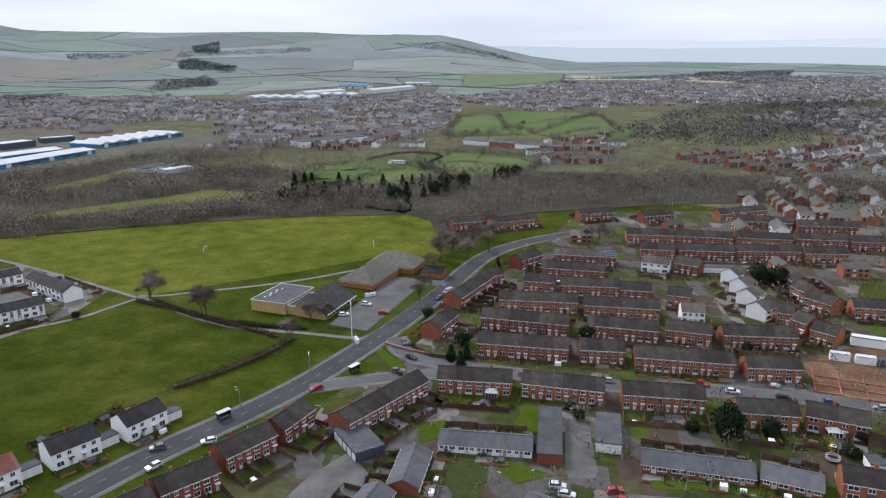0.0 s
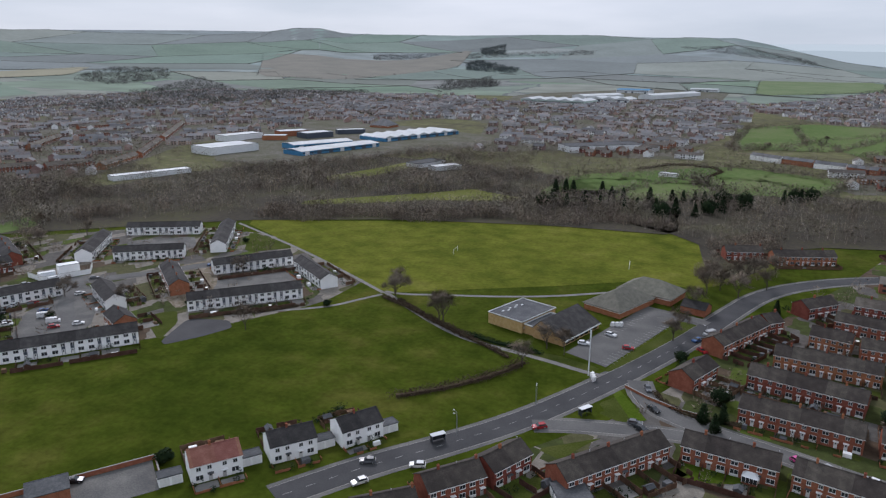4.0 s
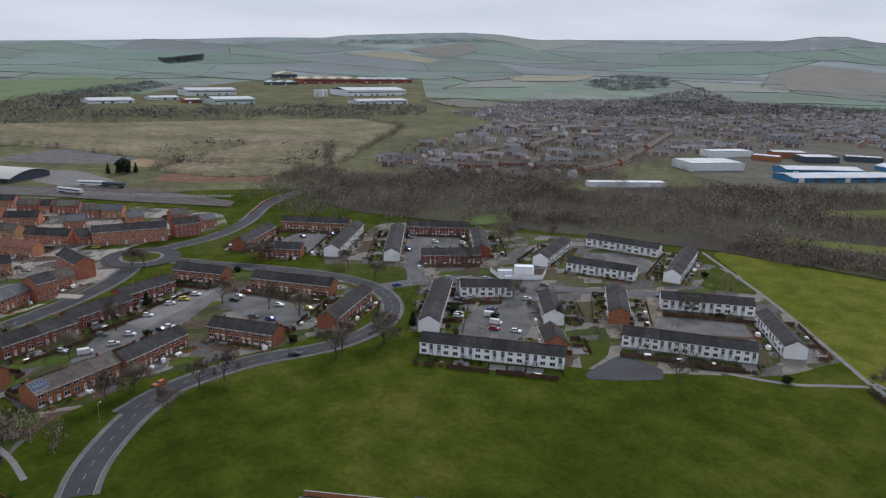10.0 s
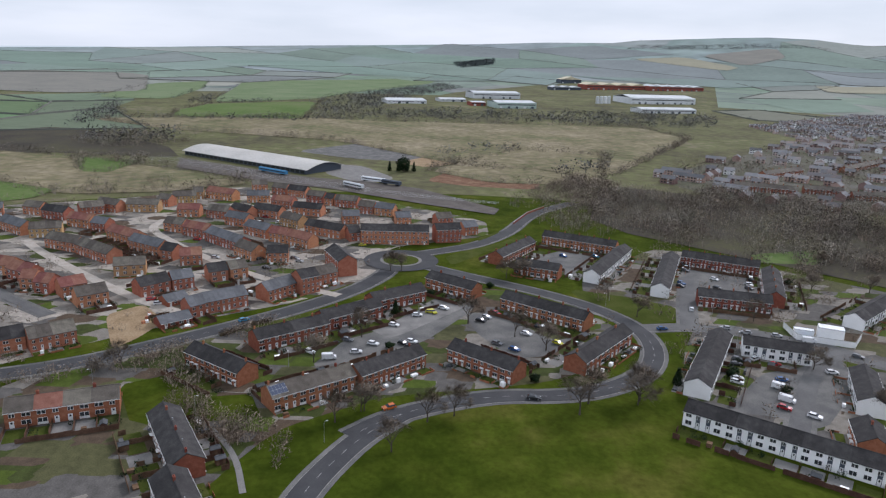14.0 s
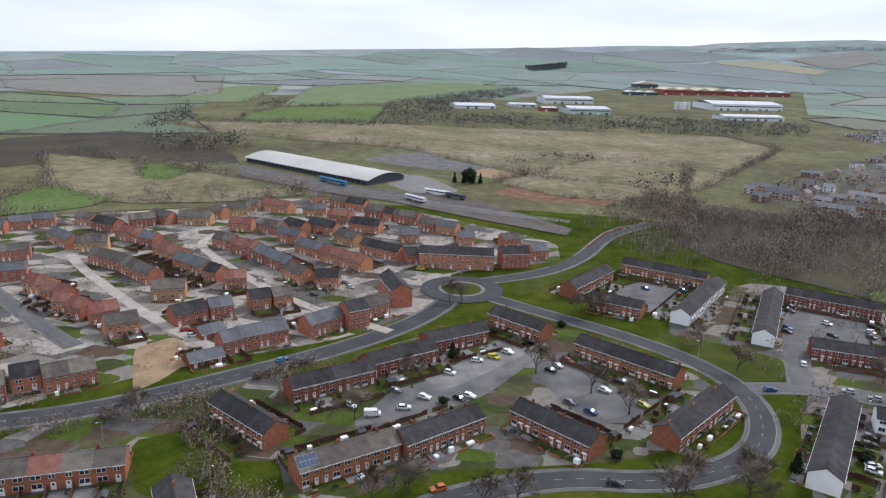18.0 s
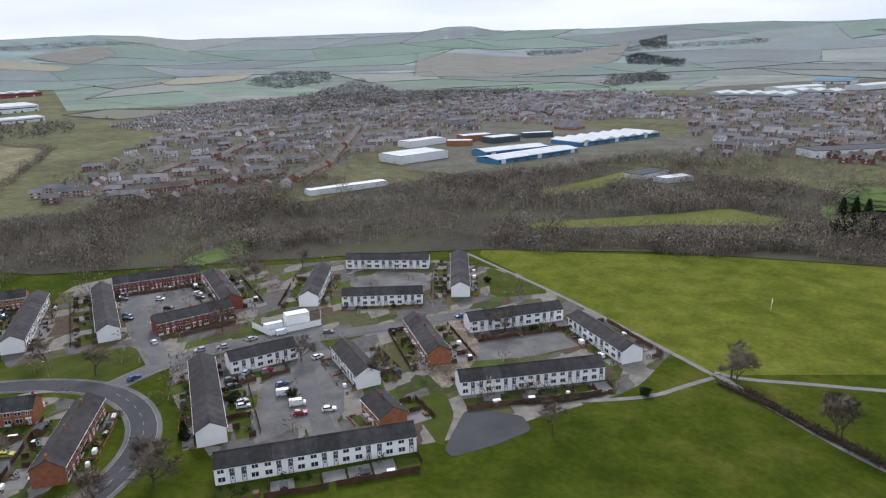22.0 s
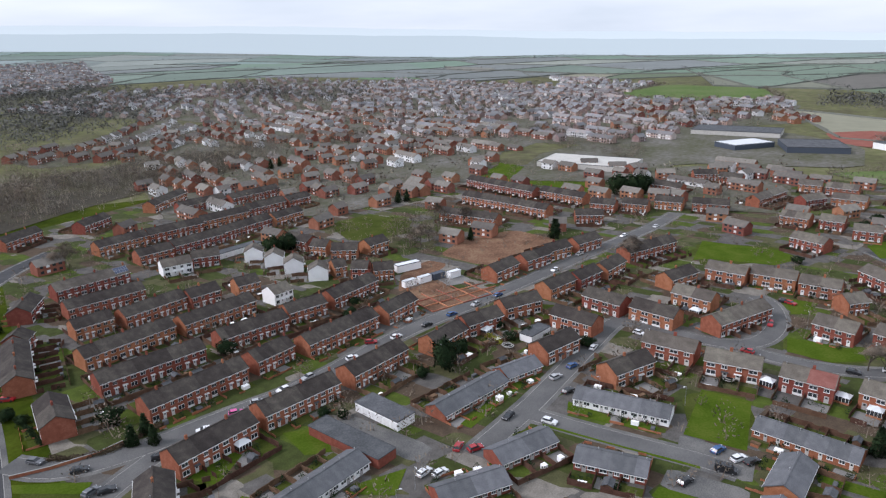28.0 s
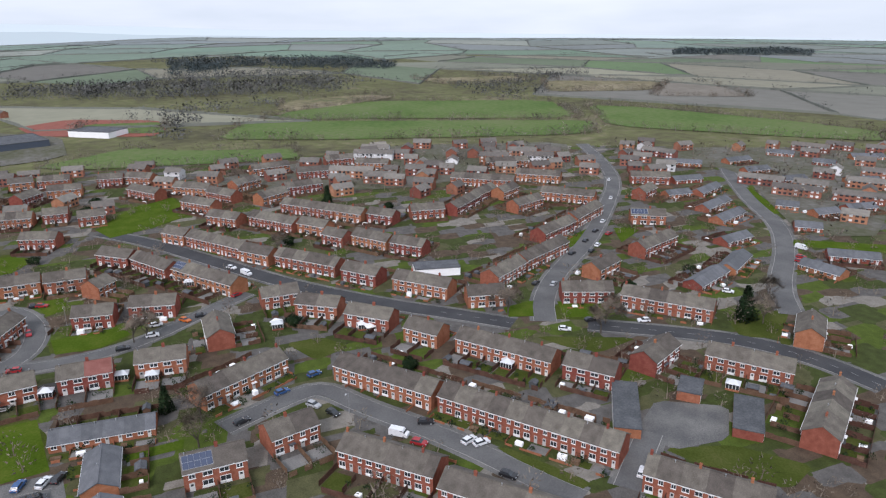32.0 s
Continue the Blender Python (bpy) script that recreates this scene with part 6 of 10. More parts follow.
area("lawn", "green_plot", 0.103, [(143.3, -127.7), (154.1, -157.7), (152.2, -159.7), (133.8, -126.4)], "bright green mown grass plot between the houses", 0)
area("lawn", "green_plot", 0.105, [(146.1, -163.1), (139.9, -177.5), (127.5, -150.7)], "bright green mown grass plot between the houses", 0)
area("lawn", "green_plot", 0.107, [(95.1, -62.7), (94.6, -79.9), (82.9, -68.8), (87.4, -59.7)], "bright green mown grass plot between the houses", 0)
area("lawn", "green_plot", 0.109, [(89.7, -82.6), (78.4, -97.9), (69.7, -92.4), (77, -75.9)], "bright green mown grass plot between the houses", 0)
area("lawn", "green_plot", 0.111, [(89.9, -220.8), (64, -248.7), (57.4, -236.3), (85.2, -211.9)], "bright green mown grass plot between the houses", 0)
area("lawn", "green_plot", 0.113, [(170, -287.3), (162.6, -287.7), (120.2, -256), (121.2, -250.5)], "bright green mown grass plot between the houses", 0)
area("lawn", "green_plot", 0.115, [(17.5, 156.7), (27.1, 150.4), (17.2, 147.1), (12.7, 156.4)], "bright green mown grass plot between the houses", 0)
area("lawn", "green_plot", 0.117, [(24.8, 187.6), (30.9, 181.2), (25.3, 169.3), (19.7, 175.6)], "bright green mown grass plot between the houses", 0)
area("lawn", "green_plot", 0.119, [(-22.2, 229.2), (-12.2, 213.1), (-16.1, 210.6), (-23.8, 225.6)], "bright green mown grass plot between the houses", 0)
area("parking_court", "asphalt_worn", 0.055, [(56.3, 95.6), (56.3, 77.5), (48.3, 77.2), (48.1, 95.8)], "grey worn tarmac parking court", 1)
area("lawn", "green_plot", 0.121, [(-8, 175.8), (0.7, 178), (2.2, 170), (-6.2, 165.9)], "bright green mown grass plot between the houses", 0)
area("lawn", "green_plot", 0.123, [(-0.9, 194), (11.4, 197.7), (12.7, 189.6), (0.8, 186)], "bright green mown grass plot between the houses", 0)
road(6, [(-614.3, 355.1), (-659.9, 417.3), (-712.3, 496.4), (-807.6, 619.1), (-1057, 875.8)], "plain grey tarmac estate street", "street", False, "asphalt_worn")
area("lawn", "green_plot", 0.125, [(333.4, 289), (402.8, 301.9), (390, 261), (369.1, 211.9), (327.7, 203.6), (339.2, 253)], "bright green mown grass plot between the houses", 0)
area("lawn", "green_plot", 0.127, [(218.3, 120.6), (250.5, 122.3), (249.9, 89.1), (240.3, 78.8), (225.9, 88), (223.3, 114.6)], "bright green mown grass plot between the houses", 0)
area("lawn", "green_plot", 0.129, [(274.1, 53.3), (308.6, 31.6), (324, 9.4), (279, 6.3), (262.2, 30), (255.8, 48.3)], "bright green mown grass plot between the houses", 0)
area("dirt", "dirt", 0.053, [(175.8, 226.9), (200.2, 228.4), (230.1, 213.1), (222.1, 184.8), (190.7, 183), (177, 189.7), (170.7, 203)], "bare red-brown soil of the building site", 2)
area("dirt", "dirt", 0.055, [(144.4, 228.1), (166.2, 227.4), (165.8, 216.2), (134.3, 214.4), (125.4, 217)], "bare red-brown soil of the building site", 2)


# ---- rows of houses ----
row("T", 8.1, -0.7, 32.8, 24.5, 4, 2)
row("T", 31.9, 12.3, 35.0, 24.4, 5, 2)
row("T", 29.0, -24.2, 28.7, 48.4, 10, 2)
row("T", -11.4, -41.3, 31.0, 25.6, 5, 2)
row("TS", 51.4, 47.6, 83.5, 13.7, 2, 2)
row("T", 55.2, 28.7, -84.0, 12.3, 2, 2)
row("B", 43.2, 72.3, -9.3, 16.4, 3, 2)
row("TK", -71.5, 132.2, 47.1, 13.7, 3, 2)
row("T", 65.4, -3.3, 28.8, 32.7, 6, 2)
row("T", 40.7, -55.4, 30.8, 14.8, 2, 2)
row("B", 62.9, 70.0, -8.6, 15.4, 2, 2)
row("TK", -61.3, 144.1, 41.1, 14.1, 3, 2)
row("T", 63.1, -41.7, 29.0, 31.4, 6, 2)
row("HR", -109.4, 145.7, 51.0, 12.3, 2, 2)
row("B", -16.7, 138.1, 68.9, 9.1, 2, 2)
row("B", 49.9, 107.2, -83.9, 16.8, 3, 2)
row("T", 37.9, -77.4, -72.1, 16.0, 2, 2)
row("T", 87.8, 32.1, -70.2, 27.1, 5, 2)
row("HW", -96.8, 160.2, 49.1, 12.1, 2, 2)
row("B", 80.8, 67.6, 78.1, 24.0, 5, 2)
row("B", 26.0, 132.7, -35.4, 17.1, 3, 2)
row("TK", -51.7, 159.5, 48.4, 15.1, 3, 2)
row("T", 86.6, -27.0, 30.0, 12.3, 2, 2)
row("B", -8.4, 150.8, 79.8, 16.3, 3, 2)
row("T", -7.5, -90.9, -65.6, 29.9, 5, 2)
row("B", 45.8, 128.8, -27.4, 17.4, 3, 2)
row("T", 20.1, -96.8, 29.5, 23.4, 4, 2)
row("HW", -84.5, 173.6, 54.9, 11.9, 2, 2)
row("TD", -187.5, 29.4, 25.8, 24.3, 3, 2)
row("TK", -42.9, 172.1, 62.8, 13.1, 2, 2)
row("T", 106.0, -16.8, 38.2, 16.4, 2, 2)
row("BW", 77.7, 112.5, -88.1, 25.8, 5, 2)
row("BW", 11.1, 163.6, -8.6, 24.4, 5, 2)
row("T", 109.7, 49.1, 75.1, 14.0, 2, 2)
row("TR", 111.2, 69.1, 82.0, 14.0, 2, 2)
row("T", 102.1, -59.5, 68.4, 13.5, 2, 2)
row("TK", -18.3, 183.0, 51.1, 33.3, 6, 2)
row("T", 121.2, 30.1, -7.1, 16.0, 2, 2)
row("T", 123.9, -5.4, 46.4, 15.4, 2, 2)
row("TK", 96.3, 117.0, -28.1, 16.0, 2, 2)
row("T", 112.8, 89.3, -89.0, 15.6, 2, 2)
row("T", 85.9, -92.8, 58.9, 18.3, 3, 2)
row("B", 62.7, 152.3, -14.7, 26.4, 4, 2)
row("T", 63.5, -110.4, 32.1, 30.9, 5, 2)
row("TD", -216.2, 21.3, 24.8, 29.3, 5, 1)
row("T", 122.9, -46.2, 33.5, 23.0, 4, 1)
row("T", 24.4, -131.8, -58.7, 16.0, 2, 1)
row("B", 83.5, 146.4, -24.5, 13.4, 2, 1)
row("T", 116.8, 108.3, 84.4, 16.3, 2, 1)
row("T", 139.8, 4.2, 82.9, 13.2, 2, 1)
row("TK", 9.8, 197.1, -8.2, 22.8, 4, 1)
row("T", 118.1, -79.1, -67.1, 21.0, 4, 1)
row("TK", 101.0, 141.3, -19.9, 15.6, 2, 1)
row("TK", 36.3, 192.4, -14.3, 24.6, 5, 1)
row("T", 144.7, -31.3, 31.7, 16.0, 2, 1)
row("TS", -245.2, 53.6, -58.9, 27.7, 5)
row("T", 153.4, 44.3, 68.3, 15.3, 2)
row("T", 102.5, -115.4, -72.4, 16.0, 2)
row("TK", 64.3, 186.1, -9.4, 23.3, 5)
row("T", 154.8, 63.1, 72.9, 12.9, 2)
row("W", -207.4, 183.3, 48.5, 50.6, 9)
row("TK", 90.0, 175.8, -9.4, 16.1, 3)
row("TK", 123.5, 141.8, 77.5, 16.6, 2)
row("B", 75.3, -144.6, -75.0, 23.9, 5)
row("T", 151.3, 93.6, -29.1, 27.2, 5)
row("TR", -237.4, -13.6, -75.1, 28.3, 4)
row("TD", -259.0, 77.6, -53.6, 26.8, 6)
row("TK", 142.1, 119.0, 75.6, 16.7, 2)
row("T", 128.6, -105.4, -70.7, 32.0, 6)
row("T", 168.3, -18.0, 32.8, 30.3, 5)
row("TS", 171.1, 21.8, 27.1, 33.9, 6)
row("TK", 107.8, 171.6, -25.8, 15.2, 2)
row("TK", 27.6, 223.1, -11.2, 31.1, 6)
row("TD", -261.4, 110.9, 44.3, 26.8, 5)
row("TD", -263.3, 24.2, 48.3, 26.3, 5)
row("T", 165.3, -62.4, 34.3, 15.9, 3)
row("TD", -205.2, 208.3, -28.1, 13.6, 2)
row("TK", 145.5, 137.9, 74.1, 16.0, 2)
row("TK", 53.7, 219.0, -7.8, 14.7, 3)
row("TK", 127.7, 165.6, -31.7, 16.0, 2)
row("T", 163.5, 109.7, 76.0, 15.1, 2)
row("TK", -1.5, 244.1, 64.6, 16.0, 2)
row("TK", 78.7, 210.8, -10.8, 31.0, 7)
row("T", 182.6, 59.4, -49.0, 8.5, 2)
row("B", 81.3, -168.5, -67.6, 23.0, 5)
row("T", 188.4, -3.1, 31.7, 16.0, 2)
row("T", 181.2, -52.7, 26.7, 19.7, 4)
row("T", 112.6, -154.7, -76.9, 26.6, 5)
row("TK", 104.7, 204.7, -6.2, 16.8, 3)
row("TK", 31.0, 246.3, -15.1, 32.7, 6)
row("TD", -269.7, 153.3, -45.4, 36.8, 5)
row("T", 196.7, 36.8, 24.3, 24.0, 5)
row("TD", -288.6, 43.8, -58.1, 28.2, 5)
row("TK", 152.8, 160.6, -16.6, 16.0, 2)
row("T", 193.2, -40.1, 28.3, 12.1, 2)
row("W", -180.1, 250.7, 43.8, 46.5, 9)
row("B", 57.5, -191.4, 4.6, 16.6, 3)
row("T", 196.0, 69.5, 82.7, 14.3, 2)
row("T", 151.9, -131.1, -70.4, 27.3, 5)
row("TK", 66.0, 238.6, -15.3, 25.4, 5)
row("W", -257.8, 188.5, -35.5, 50.6, 7)
row("TK", 183.3, 120.6, -25.7, 16.0, 2)
row("TK", 167.4, 154.3, -15.7, 14.9, 2)
row("T", 200.0, 86.1, 85.2, 16.6, 2)
row("TK", 88.7, 234.7, -19.0, 15.8, 3)
row("T", 211.8, 8.3, 28.0, 34.3, 7)
row("T", 198.1, 103.4, 81.1, 15.6, 2)
row("W", -233.4, 229.0, -31.0, 26.2, 4)
row("TD", -306.6, 64.9, -56.8, 26.2, 4)
row("T", 215.2, 48.7, 41.4, 16.2, 2)
row("TK", 183.6, 148.7, -11.3, 16.0, 2)
row("TK", 38.8, 268.0, -8.5, 31.4, 6)
row("T", 214.1, -37.5, 31.3, 16.0, 2)
row("TK", 111.7, 230.7, -6.2, 25.1, 5)
row("B", 102.2, -194.2, -87.1, 18.5, 4)
row("TK", 161.0, 188.4, -11.7, 16.0, 2)
row("NB", -288.1, -37.4, -56.6, 14.6, 3)
row("NB", -277.8, -56.2, -60.7, 9.2, 2)
row("TK", 70.7, 260.4, -10.7, 29.2, 6)
row("B", -306.2, -1.2, -54.9, 11.8, 2)
row("TK", 11.1, 283.4, 61.7, 32.6, 6)
row("B", 60.4, -216.3, 41.2, 19.7, 4)
row("N", -285.5, -49.3, -59.6, 7.9, 1)
row("T", 213.3, -72.7, 34.1, 14.6, 2)
row("W", -266.1, 218.2, 64.1, 22.9, 4)
row("TD", -308.4, 143.9, 45.6, 38.4, 7)
row("TD", -224.8, 257.8, -40.0, 34.4, 6)
row("T", 164.7, -160.2, -65.9, 29.8, 5)
row("TW", 96.7, 254.4, -10.4, 8.6, 2)
row("NG", -315.7, 3.9, -50.2, 5.8, 1)
row("T", 210.5, -95.9, 73.6, 17.4, 3)
row("TK", 180.6, 181.8, -18.8, 16.2, 2)
row("T", 233.6, 21.2, 36.0, 13.2, 2)
row("TD", -325.6, 84.1, -59.5, 25.4, 4)
row("W", -171.4, 290.8, -36.5, 35.0, 5)
row("T", 232.2, -23.7, 29.0, 28.6, 6)
row("T", 225.2, -60.8, 32.7, 16.2, 2)
row("TS", 144.6, -184.0, 52.6, 16.7, 2)
row("NG", -323.4, 13.9, -56.9, 18.3, 4)
row("TK", 137.7, 232.4, -50.1, 8.6, 2)
row("TK", 135.0, 242.0, -66.3, 7.2, 1)
row("TK", 42.9, 292.7, -14.1, 13.5, 3)
row("TK", 216.9, 140.9, -27.5, 30.6, 5)
row("TK", 196.3, 177.6, -25.2, 13.9, 2)
row("T", 212.7, -118.6, -58.2, 27.5, 6)
row("TK", 63.4, 286.3, -7.8, 24.7, 5)
row("TK", 22.4, 301.9, 41.4, 6.8, 1)
row("T", 195.7, -147.3, -76.7, 20.7, 4)
row("NG", -337.0, 33.7, -43.9, 15.4, 3)
row("TK", 81.8, 280.2, -14.0, 12.6, 2)
row("TK", 98.1, 273.0, -21.1, 9.4, 2)
row("B", -329.6, -6.7, -47.6, 9.4, 2)
row("TW", 125.0, 257.2, 37.5, 8.0, 1)
row("TK", 132.2, 252.3, -32.5, 5.5, 1)
row("T", 249.7, -4.3, 37.0, 18.4, 3)
row("W", -208.1, 292.8, 49.7, 37.8, 6)
row("A", -343.1, 45.6, -56.5, 8.8, 2)
row("T", 246.1, -46.9, 33.5, 33.2, 6)
row("TD", -340.9, 110.5, 45.7, 25.4, 4)
row("TK", 213.6, 169.7, -22.9, 16.0, 2)
row("B", 127.8, -222.6, -77.5, 24.6, 5)
row("B", 95.8, -239.6, 39.7, 11.9, 2)
row("NB", -329.9, -39.0, -54.5, 11.7, 2)
row("NB", -355.9, 52.5, -53.6, 10.6, 2)
row("TW", 127.5, 273.1, 40.8, 8.0, 1)
row("T", 258.3, 76.1, 63.6, 16.1, 3)
row("N", -342.7, -18.8, -47.2, 13.2, 2)
row("TK", 60.6, 310.3, -14.7, 29.0, 5)
row("T", 197.5, -178.2, 37.3, 29.6, 5)
row("T", 226.3, -140.0, -62.4, 21.3, 4)
row("NG", -349.9, -8.5, -60.3, 9.2, 2)
row("TK", 153.2, 264.3, -59.9, 12.0, 2)
row("NR", -317.2, -84.8, 58.0, 23.0, 4)
row("T", 223.1, -153.8, -66.0, 17.2, 4)
row("TK", 167.0, 257.8, -12.7, 12.0, 2)
row("N", -360.6, 4.5, -63.3, 8.5, 1)
row("NR", -341.4, -50.5, -52.8, 10.1, 2)
row("TW", 130.2, 286.8, 37.8, 8.0, 1)
row("TK", 40.7, 328.9, 43.5, 16.0, 2)
row("TD", -317.9, 230.2, 69.1, 30.1, 6)
row("NB", -364.5, 12.7, -60.1, 8.2, 1)
row("W", -267.1, 286.9, 34.2, 33.7, 6)
row("B", 146.7, -235.2, -75.9, 27.0, 5)
row("A", -374.3, 60.1, 18.7, 21.9, 3)
row("TK", 152.9, 278.0, -78.4, 8.7, 2)
row("T", 283.6, 0.7, 32.0, 21.8, 4)
row("NR", -345.6, -61.3, 72.9, 7.3, 1)
row("T", 281.6, -36.7, -65.2, 19.1, 3)
row("TD", -364.8, 155.1, 58.8, 21.8, 4)
row("T", 181.5, -219.8, -68.4, 16.0, 2)
row("T", 287.2, 53.0, 87.3, 12.5, 2)
row("TW", 131.9, 301.1, 39.6, 8.0, 1)
row("TW", 102.1, 319.2, -24.6, 12.7, 2)
row("TS", 70.6, 333.3, -11.7, 29.8, 5)
row("B", 106.5, -269.5, 76.3, 14.5, 3)
row("NR", -351.3, -70.2, 84.4, 6.1, 1)
row("B", 172.9, -236.1, 78.8, 15.5, 3)
row("B", 124.8, -266.0, 33.0, 11.0, 2)
row("TK", 116.7, 316.4, -37.7, 12.0, 2)
row("NY", -370.1, -35.5, -78.7, 13.4, 2)
row("TK", 156.4, 293.7, 84.7, 16.0, 2)
row("T", 298.0, -14.9, 27.2, 20.8, 4)
row("T", 252.2, -157.9, 43.0, 38.6, 7)
row("T", 293.4, -58.9, -89.3, 22.0, 4)
row("N", -390.7, 28.7, -86.5, 10.2, 2)
row("W", -303.6, 285.1, -55.5, 42.8, 7)
row("TK", 261.5, 183.1, -65.3, 14.7, 3)
row("W", -357.4, 217.0, -29.0, 60.3, 10)
row("NR", -386.2, -12.2, -75.9, 10.1, 2)
row("T", 300.6, 68.2, 81.1, 11.4, 2)
row("NR", -361.9, -77.3, 58.0, 14.2, 2)
row("W", -256.0, 330.5, -57.3, 52.5, 9)
row("T", 300.8, 84.9, 75.6, 14.2, 3)
row("W", -374.9, 194.4, -36.0, 57.3, 10)
row("TD", -336.5, 259.6, -28.7, 45.1, 8)
row("NB", -397.3, 14.0, 42.1, 15.8, 3)
row("TK", 232.7, 240.0, 88.3, 34.5, 6)
row("B", 170.5, -257.8, -74.1, 25.9, 6)
row("B", 102.6, -293.2, 73.9, 17.4, 3)
row("T", 243.9, -193.5, 41.2, 27.4, 5)
row("N", -394.5, -23.0, 60.6, 7.7, 1)
row("TD", -397.4, 149.7, -39.3, 38.9, 7)
row("TK", 109.9, 343.5, -12.7, 16.6, 3)
row("NR", -371.8, -89.9, 65.8, 13.2, 2)
row("T", 321.3, -3.5, 43.8, 23.1, 4)
row("T", 319.2, -32.1, -63.0, 18.6, 3)
row("T", 204.3, -247.4, 51.8, 23.2, 4)
row("TK", 133.2, 341.0, -9.6, 27.6, 5)
row("TK", 295.8, 166.7, -89.1, 14.4, 3)
row("TK", 288.5, 183.0, -89.4, 14.2, 3)
row("T", 326.8, 21.4, 30.2, 23.5, 4)
row("NR", -419.2, 38.2, 50.3, 16.9, 3)
row("NB", -396.2, -58.2, 48.2, 28.6, 5)
row("TK", 312.9, 129.1, -82.5, 19.5, 3)
row("W", -297.4, 329.8, 28.2, 40.9, 6)
row("NG", -407.1, -37.1, 52.8, 23.3, 4)
row("B", 194.5, -268.1, 74.7, 19.3, 4)
row("TK", 309.3, 151.1, -88.0, 15.4, 3)
row("A", -425.6, 88.8, 86.4, 37.4, 8)
row("NG", -419.2, -0.6, 42.2, 31.3, 5)
row("TK", 268.8, 235.3, 78.1, 60.0, 11)
row("TD", -374.2, 253.6, 58.0, 37.6, 10)
row("T", 326.7, -79.4, 75.7, 23.3, 4)
row("NR", -428.6, 26.2, 63.1, 10.6, 2)
row("TK", 163.9, 339.2, -3.9, 32.3, 6)
row("N", -431.6, 65.6, -70.4, 6.7, 1)
row("A", -429.4, 118.3, -79.6, 14.7, 3)
row("TD", -414.4, 191.6, 55.4, 41.8, 10)
row("TK", 14.0, 406.1, 16.5, 18.6, 3)
row("TK", 114.5, 373.6, -7.7, 25.6, 5)
row("NG", -388.7, -112.5, -67.0, 12.9, 2)
row("N", -441.8, 50.4, 54.9, 25.3, 4)
row("TK", 190.5, 334.7, -5.2, 20.2, 4)
row("T", 287.3, -199.2, 73.6, 29.4, 5)
row("TK", 302.4, 211.9, 75.6, 31.2, 6)
row("T", 329.5, -120.9, 50.1, 22.3, 4)
row("NB", -412.5, -79.2, 60.8, 21.4, 4)
row("NG", -440.8, 13.5, 49.9, 18.4, 3)
row("T", 347.7, 80.8, -39.8, 15.8, 3)
row("TK", 142.5, 368.2, -14.1, 29.5, 5)
row("TK", 42.1, 408.4, 20.5, 30.9, 6)
row("NR", -426.5, -54.2, 49.5, 24.3, 4)
row("T", 347.5, 103.7, -19.8, 34.5, 6)
row("NR", -439.2, -19.6, 57.4, 17.1, 3)
row("T", 355.2, 61.2, 80.8, 17.8, 3)
row("T", 353.0, -57.6, -86.1, 25.1, 4)
row("NG", -446.0, 133.1, -67.4, 9.4, 2)
row("B", 161.4, -321.5, 76.3, 20.5, 4)
row("TK", 172.9, 364.3, -12.3, 28.9, 5)
row("T", 366.2, 18.9, 49.5, 17.2, 3)
row("T", 354.5, -106.5, 82.8, 19.5, 3)
row("NB", -450.6, -33.9, 65.1, 12.4, 2)
row("NY", -463.3, 30.1, 49.2, 15.7, 3)
row("T", 372.4, 35.1, 73.8, 14.4, 3)
row("TK", 350.5, 161.7, 74.0, 22.1, 4)
row("NG", -469.9, 95.8, -83.8, 9.5, 2)
row("TK", 202.4, 361.4, -11.0, 26.7, 5)
row("B", 189.7, -326.9, 80.2, 19.0, 4)
row("NB", -468.5, 120.6, -73.3, 10.4, 2)
row("NG", -465.6, -1.9, 57.2, 15.7, 3)
row("NG", -473.1, 63.8, -84.8, 10.4, 2)
row("B", 137.1, -354.9, 58.3, 19.2, 4)
row("NB", -418.1, -131.2, -65.5, 20.5, 4)
row("TK", 309.8, 256.6, 72.6, 57.0, 12)
row("B", 229.5, -305.3, 38.9, 23.8, 5)
row("NY", -438.4, -99.3, -75.4, 15.6, 3)
row("NG", -450.3, -74.2, 66.8, 9.9, 2)
row("TK", 223.9, 355.6, -9.6, 16.8, 3)
row("T", 385.1, 65.2, 79.3, 17.5, 3)
row("TK", 95.6, 428.2, 14.4, 23.1, 4)
row("T", 388.6, 82.8, 85.9, 13.2, 2)
row("TK", 131.9, 421.2, 15.8, 20.7, 4)
row("N", -488.0, 13.0, 59.9, 19.4, 3)
row("NR", -460.5, -88.3, 65.4, 16.0, 3)
row("NB", -484.4, -16.3, 65.2, 14.7, 3)
row("NG", -448.1, -118.5, 49.1, 24.5, 4)
row("N", -487.9, -2.9, 49.3, 16.2, 3)
row("NG", -494.8, 86.4, 64.8, 12.9, 2)
row("N", -494.5, 37.1, 68.9, 19.6, 3)
row("B", 215.8, -342.4, 81.4, 20.3, 4)
row("TK", 393.0, 129.4, 81.3, 14.7, 3)
row("TK", 191.1, 402.3, -11.9, 30.3, 5)
row("NB", -500.9, 74.7, 66.6, 10.8, 2)
row("NR", -488.6, -35.3, 84.5, 13.5, 2)
row("TK", 223.5, 390.7, -9.7, 36.1, 6)
row("TK", 398.2, 147.6, -66.7, 15.1, 3)
row("B", 179.7, -385.3, 24.2, 14.0, 3)
row("N", -480.3, -109.8, 64.9, 17.2, 3)
row("NR", -516.8, 19.3, 67.3, 15.4, 3)
row("NB", -520.2, 61.5, 67.6, 16.2, 3)
row("TK", 187.5, 429.3, 19.2, 36.1, 6)
row("NY", -501.7, -66.2, 84.6, 20.0, 3)
